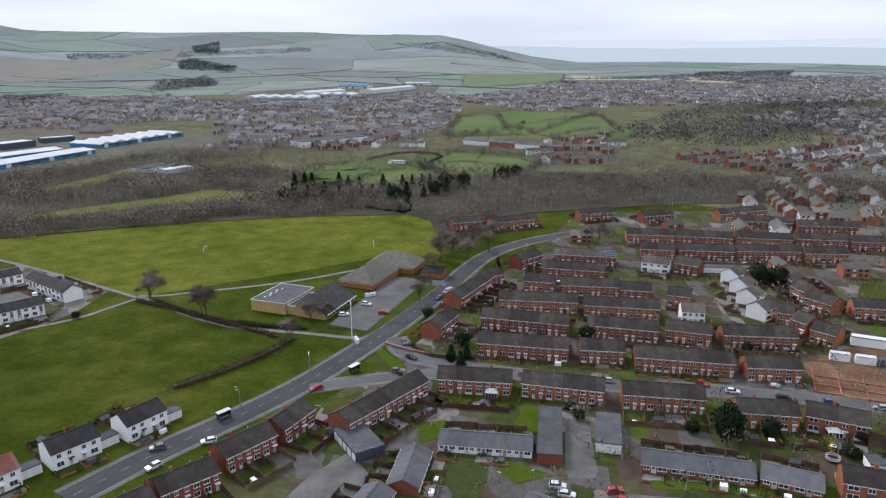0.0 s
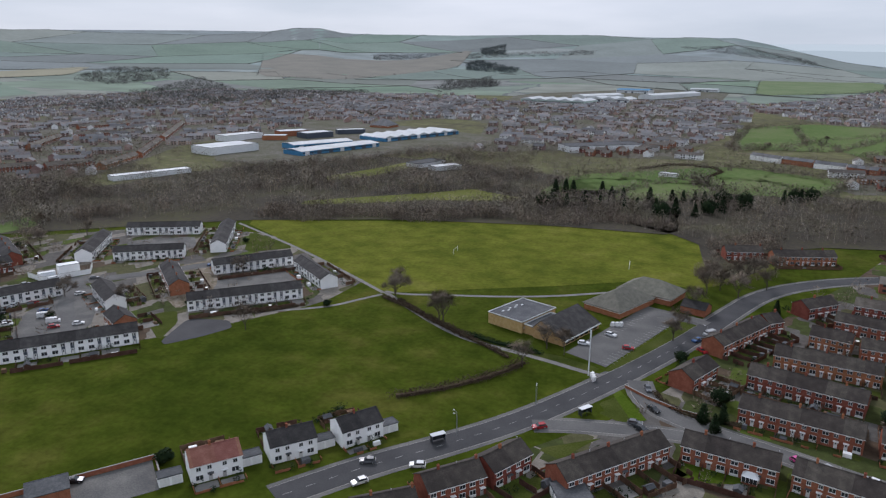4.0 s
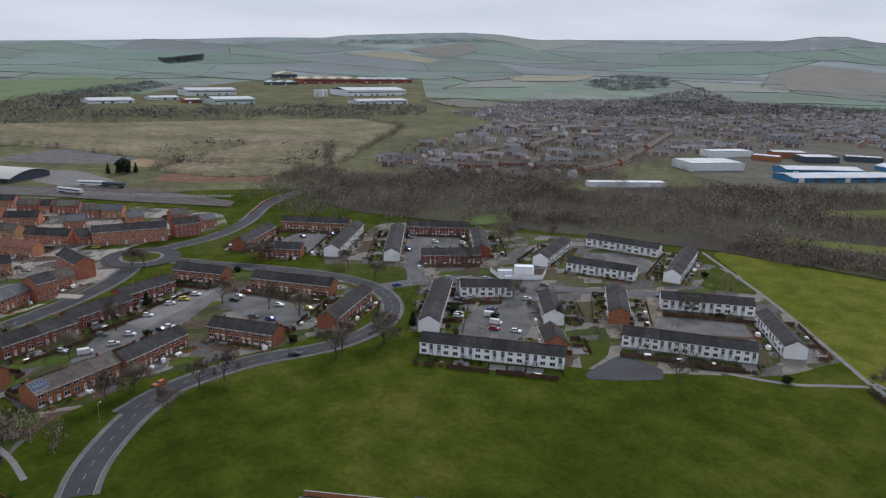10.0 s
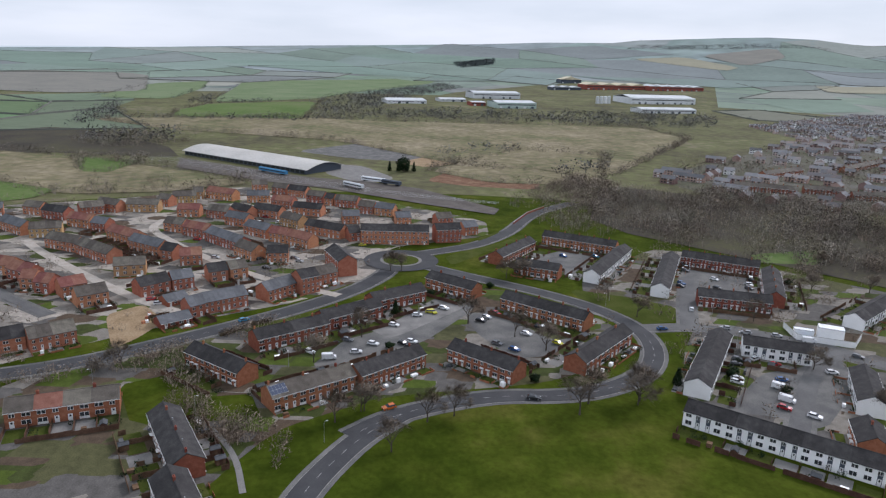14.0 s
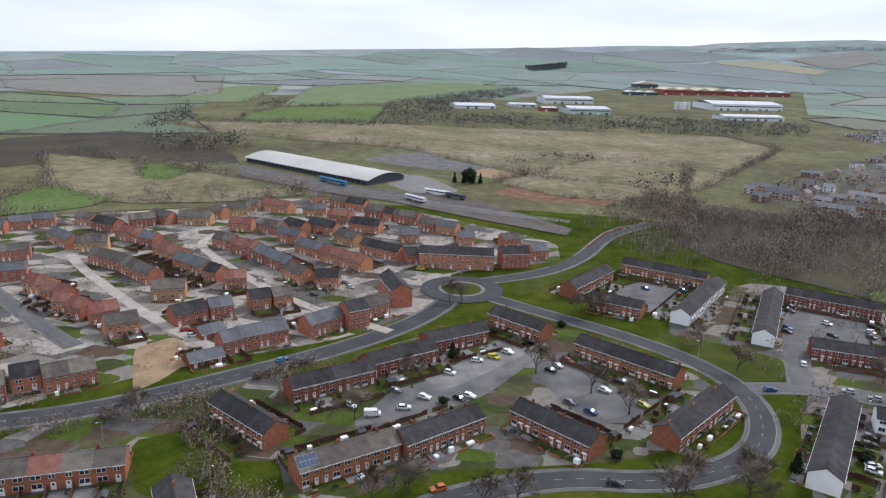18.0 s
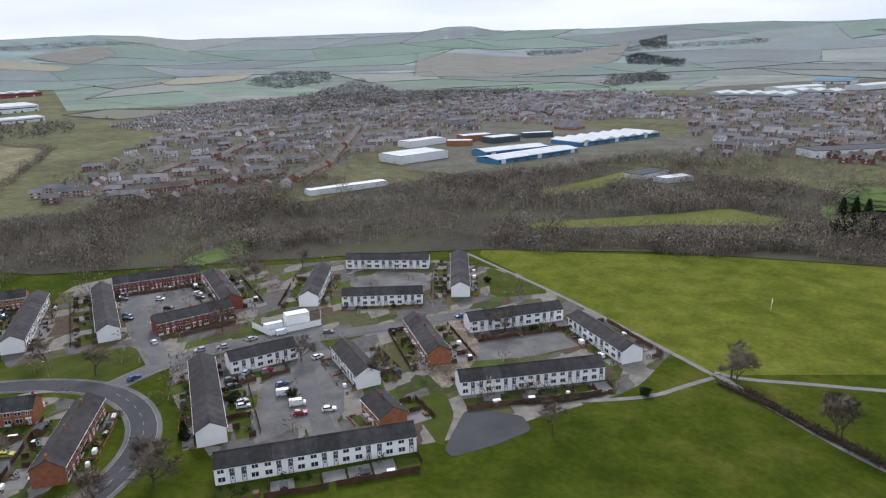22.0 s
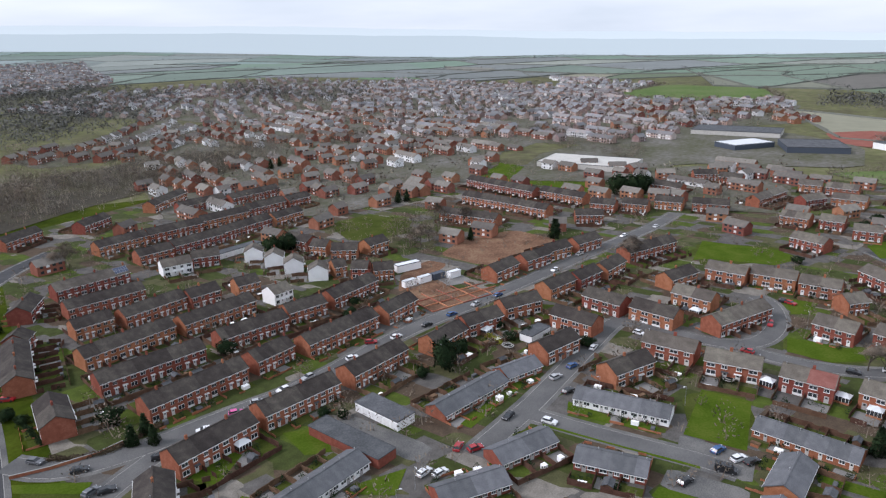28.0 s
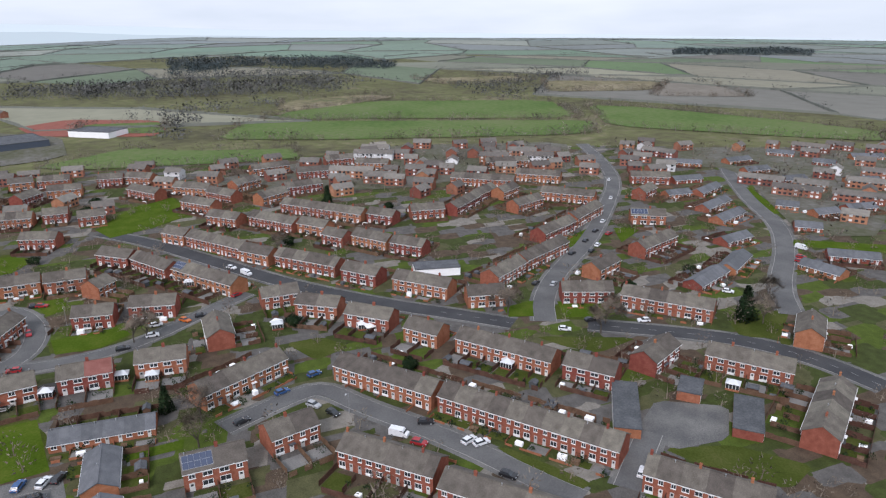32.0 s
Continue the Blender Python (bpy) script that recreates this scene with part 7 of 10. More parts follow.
row("NB", -492.9, -95.2, -58.2, 13.7, 3)
row("N", -526.1, 50.2, 62.8, 6.5, 1)
row("NB", -502.3, -86.6, 60.8, 17.1, 3)
row("NG", -467.2, -166.2, -81.6, 12.3, 2)
row("NB", -534.5, 40.3, 62.2, 13.1, 2)
row("NB", -518.5, -56.7, 63.1, 9.1, 2)
row("NB", -491.9, -126.5, 68.9, 12.6, 2)
row("NG", -534.1, 0.3, -85.4, 15.0, 3)
row("B", 215.9, -390.1, 28.9, 18.2, 4)
row("NG", -478.4, -158.4, -62.2, 10.9, 2)
row("NG", -486.5, -149.0, -68.6, 11.3, 2)
row("NY", -529.8, -47.9, -76.5, 14.9, 3)
row("NR", -542.6, -25.2, 59.2, 23.2, 4)
row("N", -554.2, 26.1, 63.5, 14.8, 3)
row("B", 176.5, -428.7, 58.0, 22.3, 4)
row("NY", -544.4, -41.8, -85.9, 6.9, 1)
row("NB", -563.0, 13.1, 64.3, 11.8, 2)
row("NB", -575.2, -4.4, -78.7, 10.9, 2)
row("T", -589.9, 407.8, 60.4, 49.1, 9)
row("T", -555.8, 485.6, 73.0, 42.1, 8)
row("T", -582.7, 455.0, 67.1, 30.3, 5)
row("T", -534.7, 521.9, -67.2, 75.4, 13)
row("T", -677.2, 476.4, -60.7, 68.8, 12)
row("T", -587.9, 615.7, -54.9, 130.4, 25)
row("T", -729.9, 601.8, -55.4, 106.0, 19)
row("T", -738.7, 701.2, 57.0, 81.2, 15)
row("T", -696.8, 770.2, -54.5, 209.6, 37)
row("T", -830.0, 780.4, 77.4, 80.4, 14)
for base, k in LATE:
    base.scale = (k, 1, 1)


# ---- woods, far fields, towns and warehouses across the valley ----
WOODS, SCRUB, FAR_WOODS, TOWN_TREES, CONIFERS = [], [], [], [], []
WOODS.append([(-481, 219), (-582, 261), (-516, 361), (-432, 408), (-417, 532), (-360, 640), (-335, 664), (-270, 585), (-264, 514), (-311, 458), (-297, 387), (-379, 314)])
WOODS.append([(-286, 375), (-278, 427), (-200, 445), (-105, 493), (-26, 524), (-20, 454), (-93, 443), (-187, 418)])
WOODS.append([(-258, 508), (-281, 608), (-235, 743), (-156, 639), (-126, 504), (-183, 499)])
WOODS.append([(-119, 510), (-109, 598), (9, 658), (22, 566), (105, 593), (201, 589), (359, 557), (320, 493), (166, 482), (44, 458), (-9, 442), (-117, 500)])
FAR_WOODS.append([(248, 971), (429, 1288), (816, 1663), (816, 1388), (474, 924), (327, 782), (221, 812)])
WOODS.append([(188, 612), (228, 570), (373, 571), (508, 543), (456, 475), (278, 472), (189, 483), (129, 507)])
FAR_WOODS.append([(989, 1213), (954, 824), (791, 718), (730, 919)])
FAR_WOODS.append([(725, 1579), (902, 1464), (765, 1076), (427, 780), (269, 759)])
WOODS.append([(-537, 214), (-580, 290), (-531, 496), (-494, 526), (-399, 434), (-440, 313), (-470, 206)])
FAR_WOODS.append([(-953, -264), (-991, -163), (-837, -128), (-813, -216)])
FAR_WOODS.append([(1033, 63), (971, -344), (869, -393), (953, 41)])
FAR_WOODS.append([(681, -9), (633, -74), (517, -30), (546, 6)])
WOODS.append([(184, 257), (228, 263), (224, 246), (177, 227), (164, 237)])
WOODS.append([(584, 364), (582, 256), (445, 195), (468, 272)])
SCRUB.append([(-267, -26), (-286, -15), (-272, 12), (-244, 33), (-224, 46), (-196, 51), (-197, 41), (-218, 37), (-245, 17), (-257, -7)])
SCRUB.append([(-292, 10), (-297, 21), (-306, 44), (-298, 47), (-286, 28), (-281, 14)])
SCRUB.append([(-266, -56), (-272, -44), (-283, -21), (-277, -9), (-272, -7), (-264, -29), (-256, -50)])
SCRUB.append([(-271, 10), (-256, 23), (-234, 42), (-216, 37), (-222, 25), (-249, 14)])
SCRUB.append([(-418, 382), (-399, 398), (-364, 359), (-356, 332)])
SCRUB.append([(-393, 304), (-371, 311), (-319, 272), (-326, 263)])
SCRUB.append([(-8, 414), (18, 462), (34, 429), (20, 361), (2, 340)])
FAR_WOODS.append([(-1136, -256), (-1168, -11), (-1132, -8), (-1104, -247)])
FAR_WOODS.append([(-1385, -198), (-1635, -144), (-1514, -129), (-1326, -178)])
FAR_WOODS.append([(-711, 258), (-731, 319), (-675, 299), (-660, 249)])
FAR_WOODS.append([(-820, 151), (-874, 261), (-821, 249), (-773, 152)])
FAR_WOODS.append([(-1000, 2471), (-816, 2570), (-680, 2134), (-840, 2156)])
FAR_WOODS.append([(344, 2605), (1123, 3118), (1029, 2854), (341, 2432)])
FAR_WOODS.append([(-1211, 1060), (-1398, 1551), (-979, 1857), (-854, 1627), (-1039, 1161), (-1057, 957)])
WOODS.append([(-146, 605), (-30, 574), (-25, 518), (-105, 491)])
WOODS.append([(-464, 212), (-488, 222), (-423, 276), (-411, 269)])
WOODS.append([(-403, 389), (-392, 427), (-353, 390), (-377, 379)])
WOODS.append([(-544, 168), (-541, 215), (-501, 200), (-518, 175)])
WOODS.append([(-269, 412), (-218, 450), (-115, 456), (-111, 438), (-209, 430), (-258, 393)])
WOODS.append([(-392, 611), (-305, 641), (-168, 563), (-120, 514), (-116, 462), (-249, 517), (-304, 468)])
area("litter", "litter", 0.30, [(-468, 214), (-616, 274), (-546, 381), (-451, 425), (-441, 519), (-344, 682), (-157, 645), (-28, 554), (-19, 444), (-92, 439), (-186, 417), (-284, 372)], "brown leaf litter and scrub under the valley woods", 1)
area("litter", "litter", 0.30, [(-129, 514), (9, 632), (108, 612), (365, 567), (309, 476), (163, 473), (43, 444), (18, 374), (-1, 362), (-9, 436)], "brown leaf litter and scrub under the valley woods", 1)
CLEARINGS.append([(-276, 442), (-246, 470), (-206, 506), (-181, 536), (-156, 524), (-132, 515), (-152, 497), (-199, 479), (-222, 460), (-270, 429)])
CLEARINGS.append([(-317, 540), (-300, 595), (-281, 685), (-266, 656), (-278, 572), (-304, 522)])
CLEARINGS.append([(-122, 610), (-91, 643), (-29, 654), (1, 597), (-36, 546), (-95, 531), (-122, 536)])
CLEARINGS.append([(-23, 667), (12, 745), (115, 698), (66, 603), (3, 597)])
CLEARINGS.append([(-474, 577), (-562, 753), (-612, 1002), (-430, 986), (-268, 903), (-259, 798), (-333, 683), (-357, 609), (-403, 573)])
WOODS.append([(-354, 602), (-326, 680), (-256, 815), (-186, 751), (-157, 601), (-181, 536), (-281, 685), (-302, 525), (-351, 454), (-431, 554)])
WOODS.append([(-275, 575), (-181, 536), (-132, 515), (-118, 536), (-11, 512), (-19, 469), (-129, 473), (-217, 443), (-267, 422), (-294, 412), (-273, 441)])
FAR_WOODS.append([(-1422, -263), (-1655, -249), (-1426, -203)])
FAR_WOODS.append([(-1455, -179), (-1761, -137), (-1433, -97)])
FAR_WOODS.append([(-1086, -329), (-1415, -367), (-1164, -279), (-991, -292)])
WOODS.append([(-866, -243), (-946, -186), (-849, -115), (-795, -152), (-814, -223)])
WOODS.append([(-579, -131), (-608, -107), (-624, -74), (-566, -59), (-555, -122)])
FAR_WOODS.append([(-1477, 1449), (-1787, 2100), (-1389, 1773), (-1222, 1360)])
FAR_WOODS.append([(-868, 2081), (-906, 2756), (-693, 2228), (-762, 1910)])
FAR_WOODS.append([(1069, 103), (1021, -112), (896, -329), (776, -279), (814, -76), (915, 101)])
FAR_WOODS.append([(1575, -151), (1562, -353), (1320, -502), (1276, -278)])
WOODS.append([(-478, 183), (-514, 216), (-557, 272), (-583, 349), (-588, 400), (-587, 538), (-435, 402), (-429, 299), (-453, 243), (-432, 202), (-447, 184)])
SCRUB.append([(-587, 196), (-654, 271), (-612, 295), (-556, 263), (-520, 210)])
area("pasture", "pasture", 0.43, [(454, 75), (498, 9), (460, -30), (427, -99), (391, -91), (397, -52), (431, 53)], "green hedged pasture", 1)
CLEARINGS.append(AREAS[-1])
area("track", "track", 0.44, [(664, 85), (695, 41), (642, -35), (579, -32), (544, -15), (598, 72)], "red running track round the sports pitch", 1)
CLEARINGS.append(AREAS[-1])
area("pasture", "pasture", 0.55, [(649, 29), (627, -38), (557, -26), (597, 42)], "green hedged pasture", 1)
CLEARINGS.append(AREAS[-1])
area("pasture", "pasture", 0.46, [(501, -57), (590, -109), (531, -202), (419, -392), (356, -339), (446, -144)], "green hedged pasture", 1)
CLEARINGS.append(AREAS[-1])
area("pasture", "pasture", 0.47, [(633, -169), (675, -266), (565, -456), (435, -395), (542, -213), (595, -122)], "green hedged pasture", 1)
CLEARINGS.append(AREAS[-1])
area("pasture", "pasture", 0.48, [(504, -463), (463, -500), (313, -545), (231, -554), (207, -510), (259, -466), (384, -381)], "green hedged pasture", 1)
CLEARINGS.append(AREAS[-1])
area("heath", "heath", 0.49, [(656, -158), (726, -187), (736, -301), (694, -320), (657, -244), (633, -169)], "rough straw-coloured grassland", 1)
CLEARINGS.append(AREAS[-1])
area("heath", "heath", 0.50, [(899, -453), (856, -606), (776, -602), (792, -451)], "rough straw-coloured grassland", 1)
CLEARINGS.append(AREAS[-1])
area("heath", "heath", 0.42, [(764, -603), (649, -743), (575, -643), (636, -512)], "rough straw-coloured grassland", 1)
CLEARINGS.append(AREAS[-1])
area("plough", "plough", 0.43, [(647, -747), (585, -764), (458, -681), (533, -589)], "brown ploughed winter field", 1)
CLEARINGS.append(AREAS[-1])
FAR_WOODS.append([(792, -451), (769, -596), (554, -472), (610, -406)])
FAR_WOODS.append([(1115, 32), (965, -222), (803, -323), (815, -157), (888, 42)])
CONIFERS.append([(1576, -209), (1523, -381), (1337, -351), (1244, -249), (1138, -132)])
CONIFERS.append([(1508, -409), (1399, -589), (1156, -552), (1107, -516), (1238, -332)])
CONIFERS.append([(1286, -1475), (1014, -1661), (882, -1457), (1109, -1260)])
area("pasture", "pasture", 0.44, [(1030, 390), (1220, 361), (1191, 193), (991, 149), (944, 236), (938, 357)], "green hedged pasture", 1)
CLEARINGS.append(AREAS[-1])
area("plough", "plough", 0.45, [(1827, 1161), (1763, 953), (1581, 881), (1644, 1045)], "brown ploughed winter field", 1)
CLEARINGS.append(AREAS[-1])
area("plough", "plough", 0.46, [(-2193, -1180), (-2520, -1240), (-2600, -1127), (-2558, -627), (-1791, -426), (-1635, -552), (-1694, -863)], "brown ploughed winter field", 1)
CLEARINGS.append(AREAS[-1])
area("pasture", "pasture", 0.47, [(-1543, -458), (-2095, -498), (-2304, -383), (-1987, -333), (-1526, -305)], "green hedged pasture", 1)
CLEARINGS.append(AREAS[-1])
area("pasture", "pasture", 0.48, [(-1480, -216), (-2372, -288), (-2786, 287), (-2608, 354), (-1922, 59), (-1660, -14), (-1513, -143)], "green hedged pasture", 1)
CLEARINGS.append(AREAS[-1])
area("pasture", "pasture", 0.49, [(-1265, -228), (-1436, -207), (-1555, -8), (-1159, -13), (-1162, -211)], "green hedged pasture", 1)
CLEARINGS.append(AREAS[-1])
FAR_WOODS.append([(-1623, -12), (-2511, 343), (-2312, 411), (-1547, 121), (-1178, 92), (-1142, -11)])
FAR_WOODS.append([(-1379, 105), (-1415, 332), (-1446, 615), (-1410, 775), (-1143, 656), (-1166, 462), (-1216, 257), (-1203, 110)])
CONIFERS.append([(-3712, 557), (-3874, 787), (-3580, 734), (-3401, 543)])
area("heath", "heath", 0.50, [(-3745, 1503), (-3713, 1792), (-3230, 1845), (-3133, 1724)], "rough straw-coloured grassland", 1)
CLEARINGS.append(AREAS[-1])
area("plough", "plough", 0.42, [(-3738, 1890), (-3792, 2354), (-3491, 2234), (-3277, 1900)], "brown ploughed winter field", 1)
CLEARINGS.append(AREAS[-1])
area("pasture", "pasture", 0.43, [(87, 2864), (234, 3243), (564, 3309), (432, 2554), (58, 2139)], "green hedged pasture", 1)
CLEARINGS.append(AREAS[-1])
area("straw", "straw", 0.44, [(547, 3112), (701, 2843), (847, 2669), (784, 2516), (506, 2719)], "pale straw stubble field", 1)
area("straw", "straw", 0.45, [(956, 2831), (1035, 2660), (987, 2464), (897, 2504)], "pale straw stubble field", 1)
area("plough", "plough", 0.46, [(-2292, 3175), (-1556, 3276), (-1422, 3992), (-1185, 3118), (-1353, 2313), (-1670, 2272)], "brown ploughed winter field", 1)
CLEARINGS.append(AREAS[-1])
CONIFERS.append([(-1212, 3312), (-1193, 3460), (-898, 3163), (-865, 2939), (-1103, 3023)])
CONIFERS.append([(-1375, 3994), (-1296, 4221), (-1151, 3757), (-1286, 3758)])
FAR_WOODS.append([(-4152, 1618), (-4267, 1738), (-3908, 2424), (-3755, 2612), (-3690, 2650), (-3861, 2160)])
FAR_WOODS.append([(-2161, 1915), (-2363, 2237), (-2169, 2351), (-1799, 1963), (-1747, 1671), (-1953, 1713)])
area("heath", "heath", 0.47, [(-2511, 1745), (-2467, 2238), (-2175, 1874), (-2231, 1607)], "rough straw-coloured grassland", 1)
CLEARINGS.append(AREAS[-1])
CONIFERS.append([(-3704, 568), (-3933, 807), (-3672, 765), (-3493, 577)])
FAR_WOODS.append([(1100, -60), (1180, -300), (1010, -420), (900, -330), (960, -100)])
FAR_WOODS.append([(845, -450), (905, -640), (820, -760), (760, -640), (790, -470)])
FAR_WOODS.append([(700, -620), (640, -780), (560, -800), (600, -680)])
FAR_WOODS.append([(700, -10), (730, -170), (690, -190), (650, -60)])
FAR_WOODS.append([(-1818, 3485), (-1463, 3750), (-1033, 3949), (-733, 4109), (-703, 3911), (-1138, 3658), (-1680, 3258)])
FAR_WOODS.append([(-317, 4372), (19, 4461), (350, 4398), (448, 4133), (8, 4055)])
FAR_WOODS.append([(1160, 3281), (1685, 3442), (1076, 2271), (909, 2533)])
FAR_WOODS.append([(325, 1006), (441, 1058), (334, 852), (244, 818)])
WOODS.append([(-400, 568), (-360, 627), (-333, 747), (-294, 935), (-271, 852), (-305, 678), (-334, 578), (-368, 535)])
thickets("woodland", "dense leafless winter woodland along the railway valley", WOODS, 5.8, 9.5, "wood", 3, 54, 7.0, 0.68)
OUTER = [(90, 450), (240, 450), (300, 360), (400, 300), (440, 100), (400, -60), (380, -200), (300, -330), (210, -430), (150, -330), (230, -180), (250, 0), (210, 180), (110, 330), (62, 385)]
town("estate_houses", "more brick houses of the estate behind the nearer rows", OUTER, 30, 19, 611, 0.08, 0.95, True)
for k, (edge, turn) in enumerate((([(229, 476), (374, 463), (445, 314), (580, 313), (690, 644), (469, 736), (273, 598)], 66), ([(483, 1144), (717, 1290), (1199, 1245), (1136, 801), (1037, 385), (778, 277), (644, 404), (700, 732), (501, 803)], 40))):
    area("ground", "town_ground", 0.28 + 0.02 * k, edge, "grey-green ground of gardens and streets in the town", 1)
    TOWN_TREES.append(edge)
    town("distant_houses", "brick and white houses of the town on the hill", edge, turn, 21, 640 + k, 0.14, 0.95)
ARC = [(CENTRE[0] - r * math.sin(radians(a)), CENTRE[1] + r * math.cos(radians(a))) for r, az in ((455, range(62, -46, -4)), (800, range(-44, 66, 4))) for a in az]
thickets("valley_trees", "scattered leafless trees and scrub on the valley floor", [ARC, [(-470, 185), (-600, 250), (-560, 420), (-430, 430), (-375, 330), (-415, 260)]], 9.5, 8.5, "wood", 31, 50, 7.0, 0.7)
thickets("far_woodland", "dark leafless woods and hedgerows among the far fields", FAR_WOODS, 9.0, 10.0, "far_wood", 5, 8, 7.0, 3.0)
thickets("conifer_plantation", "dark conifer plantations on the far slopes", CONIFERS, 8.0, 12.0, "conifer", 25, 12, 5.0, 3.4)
SCRUB.append([(-284, 376), (-215, 404), (-123, 441), (-20, 459), (-15, 482), (-100, 476), (-200, 440), (-286, 405)])
thickets("scrub", "tangled leafless scrub and small trees beside the estate", SCRUB, 2.8, 5.0, "twig", 4, 52)
area("meadow", "meadow", 0.45, [(-276, 442), (-246, 470), (-206, 506), (-181, 536), (-156, 524), (-132, 515), (-152, 497), (-199, 479), (-222, 460), (-270, 429)], "yellow-green meadow strip between the woods", 1)
area("meadow", "meadow", 0.45, [(-317, 540), (-300, 595), (-281, 685), (-266, 656), (-278, 572), (-304, 522)], "yellow-green meadow strip between the woods", 1)
area("pasture", "pasture", 0.40, [(-122, 610), (-91, 643), (-29, 654), (1, 597), (-36, 546), (-95, 531), (-122, 536)], "green pasture", 1)
area("pasture", "pasture", 0.40, [(-23, 667), (12, 745), (115, 698), (66, 603), (3, 597)], "green pasture", 1)
area("pasture", "pasture", 0.40, [(31, 1198), (124, 1306), (268, 1246), (117, 916), (3, 906)], "green pasture", 1)
area("pasture", "pasture", 0.40, [(144, 894), (216, 979), (299, 1012), (235, 869), (145, 833)], "green pasture", 1)
area("pasture", "pasture", 0.40, [(-732, -191), (-711, -127), (-645, -134), (-646, -157)], "green pasture", 1)
area("works", "town_ground", 0.45, [(-474, 577), (-562, 753), (-612, 1002), (-430, 986), (-268, 903), (-259, 798), (-333, 683), (-357, 609), (-403, 573)], "grey tarmac yard round the warehouses", 1)
area("works", "town_ground", 0.45, [(-418, 1298), (-541, 1882), (-254, 2250), (-5, 2256), (-31, 1692), (-241, 1355)], "grey tarmac yard round the warehouses", 1)
area("works", "valley", 0.45, [(-1442, 99), (-2102, 374), (-2672, 807), (-2604, 1404), (-1422, 807), (-1322, 588), (-1338, 260)], "grey tarmac yard round the warehouses", 1)
area("works", "town_ground", 0.45, [(343, 267), (462, 290), (641, 215), (656, 118), (583, 52), (481, 53), (453, 176), (370, 184)], "grey tarmac yard round the warehouses", 1)
area("heath", "heath", 0.35, [(-1104, -317), (-1188, -12), (-1154, 109), (-1150, 519), (-982, 530), (-643, 288), (-713, 167), (-894, 45), (-972, -159)], "rough straw-coloured grassland", 1)
area("pasture", "pasture", 0.40, [(-130, 539), (-126, 636), (10, 756), (104, 682), (80, 629), (23, 616), (-43, 633), (-95, 513)], "green pasture", 1)
area("pasture", "pasture", 0.40, [(7, 1160), (94, 1210), (92, 978), (12, 878)], "green pasture", 1)
area("pasture", "pasture", 0.40, [(96, 1018), (267, 1203), (238, 934), (148, 843)], "green pasture", 1)
area("heath", "heath", 0.35, [(-774, -304), (-716, -166), (-655, -74), (-602, -14), (-564, -72), (-552, -135), (-598, -205)], "rough straw-coloured grassland", 1)
area("litter", "litter", 0.30, [(-856, -403), (-988, -300), (-819, -132), (-731, -98), (-757, -236), (-670, -293)], "brown leaf litter and scrub under the valley woods", 1)
area("heath", "heath", 0.35, [(-679, 131), (-837, 252), (-797, 343), (-613, 272), (-617, 182)], "rough straw-coloured grassland", 1)
area("pasture", "pasture", 0.40, [(-556, -215), (-607, -209), (-567, -145), (-537, -148), (-504, -189)], "green pasture", 1)
area("pasture", "pasture", 0.40, [(-400, 286), (-410, 337), (-379, 314), (-384, 279)], "green pasture", 1)
area("ground", "town_ground", 0.25, [(-652, 331), (-985, 697), (-1083, 951), (-1016, 1136), (-887, 1688), (-532, 1538), (-418, 1279), (-519, 971), (-597, 691), (-500, 467), (-521, 365)], "grey-green ground of gardens and streets in the town", 1)
TOWN_TREES.append([(-652, 331), (-985, 697), (-1083, 951), (-1016, 1136), (-887, 1688), (-532, 1538), (-418, 1279), (-519, 971), (-597, 691), (-500, 467), (-521, 365)])
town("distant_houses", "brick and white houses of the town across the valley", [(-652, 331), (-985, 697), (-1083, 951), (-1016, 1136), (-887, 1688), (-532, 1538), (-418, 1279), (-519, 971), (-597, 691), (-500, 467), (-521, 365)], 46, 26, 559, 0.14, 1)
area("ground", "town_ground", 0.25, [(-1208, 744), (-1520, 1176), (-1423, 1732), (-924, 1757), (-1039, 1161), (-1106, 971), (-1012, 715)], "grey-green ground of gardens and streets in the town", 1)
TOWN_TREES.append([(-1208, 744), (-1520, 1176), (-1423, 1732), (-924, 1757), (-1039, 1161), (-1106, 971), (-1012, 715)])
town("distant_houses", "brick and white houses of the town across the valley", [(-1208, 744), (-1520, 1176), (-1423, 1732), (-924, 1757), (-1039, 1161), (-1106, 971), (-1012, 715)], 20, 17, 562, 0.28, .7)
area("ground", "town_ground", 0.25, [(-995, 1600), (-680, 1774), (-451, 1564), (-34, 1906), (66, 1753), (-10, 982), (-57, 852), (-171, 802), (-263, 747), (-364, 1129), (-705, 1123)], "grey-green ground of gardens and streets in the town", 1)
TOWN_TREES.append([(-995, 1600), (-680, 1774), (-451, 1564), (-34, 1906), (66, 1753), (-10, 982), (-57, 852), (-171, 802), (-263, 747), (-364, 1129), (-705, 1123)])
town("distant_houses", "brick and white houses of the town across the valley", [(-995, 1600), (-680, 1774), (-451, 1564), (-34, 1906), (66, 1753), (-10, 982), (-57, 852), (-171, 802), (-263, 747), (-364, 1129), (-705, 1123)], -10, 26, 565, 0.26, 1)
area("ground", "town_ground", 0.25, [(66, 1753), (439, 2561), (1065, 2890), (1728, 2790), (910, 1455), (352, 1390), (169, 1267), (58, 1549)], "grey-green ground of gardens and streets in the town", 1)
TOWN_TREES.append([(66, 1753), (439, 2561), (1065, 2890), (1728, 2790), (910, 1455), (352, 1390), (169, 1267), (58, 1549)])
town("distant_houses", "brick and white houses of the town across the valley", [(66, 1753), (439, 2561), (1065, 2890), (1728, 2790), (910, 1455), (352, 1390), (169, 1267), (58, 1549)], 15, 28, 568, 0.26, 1)
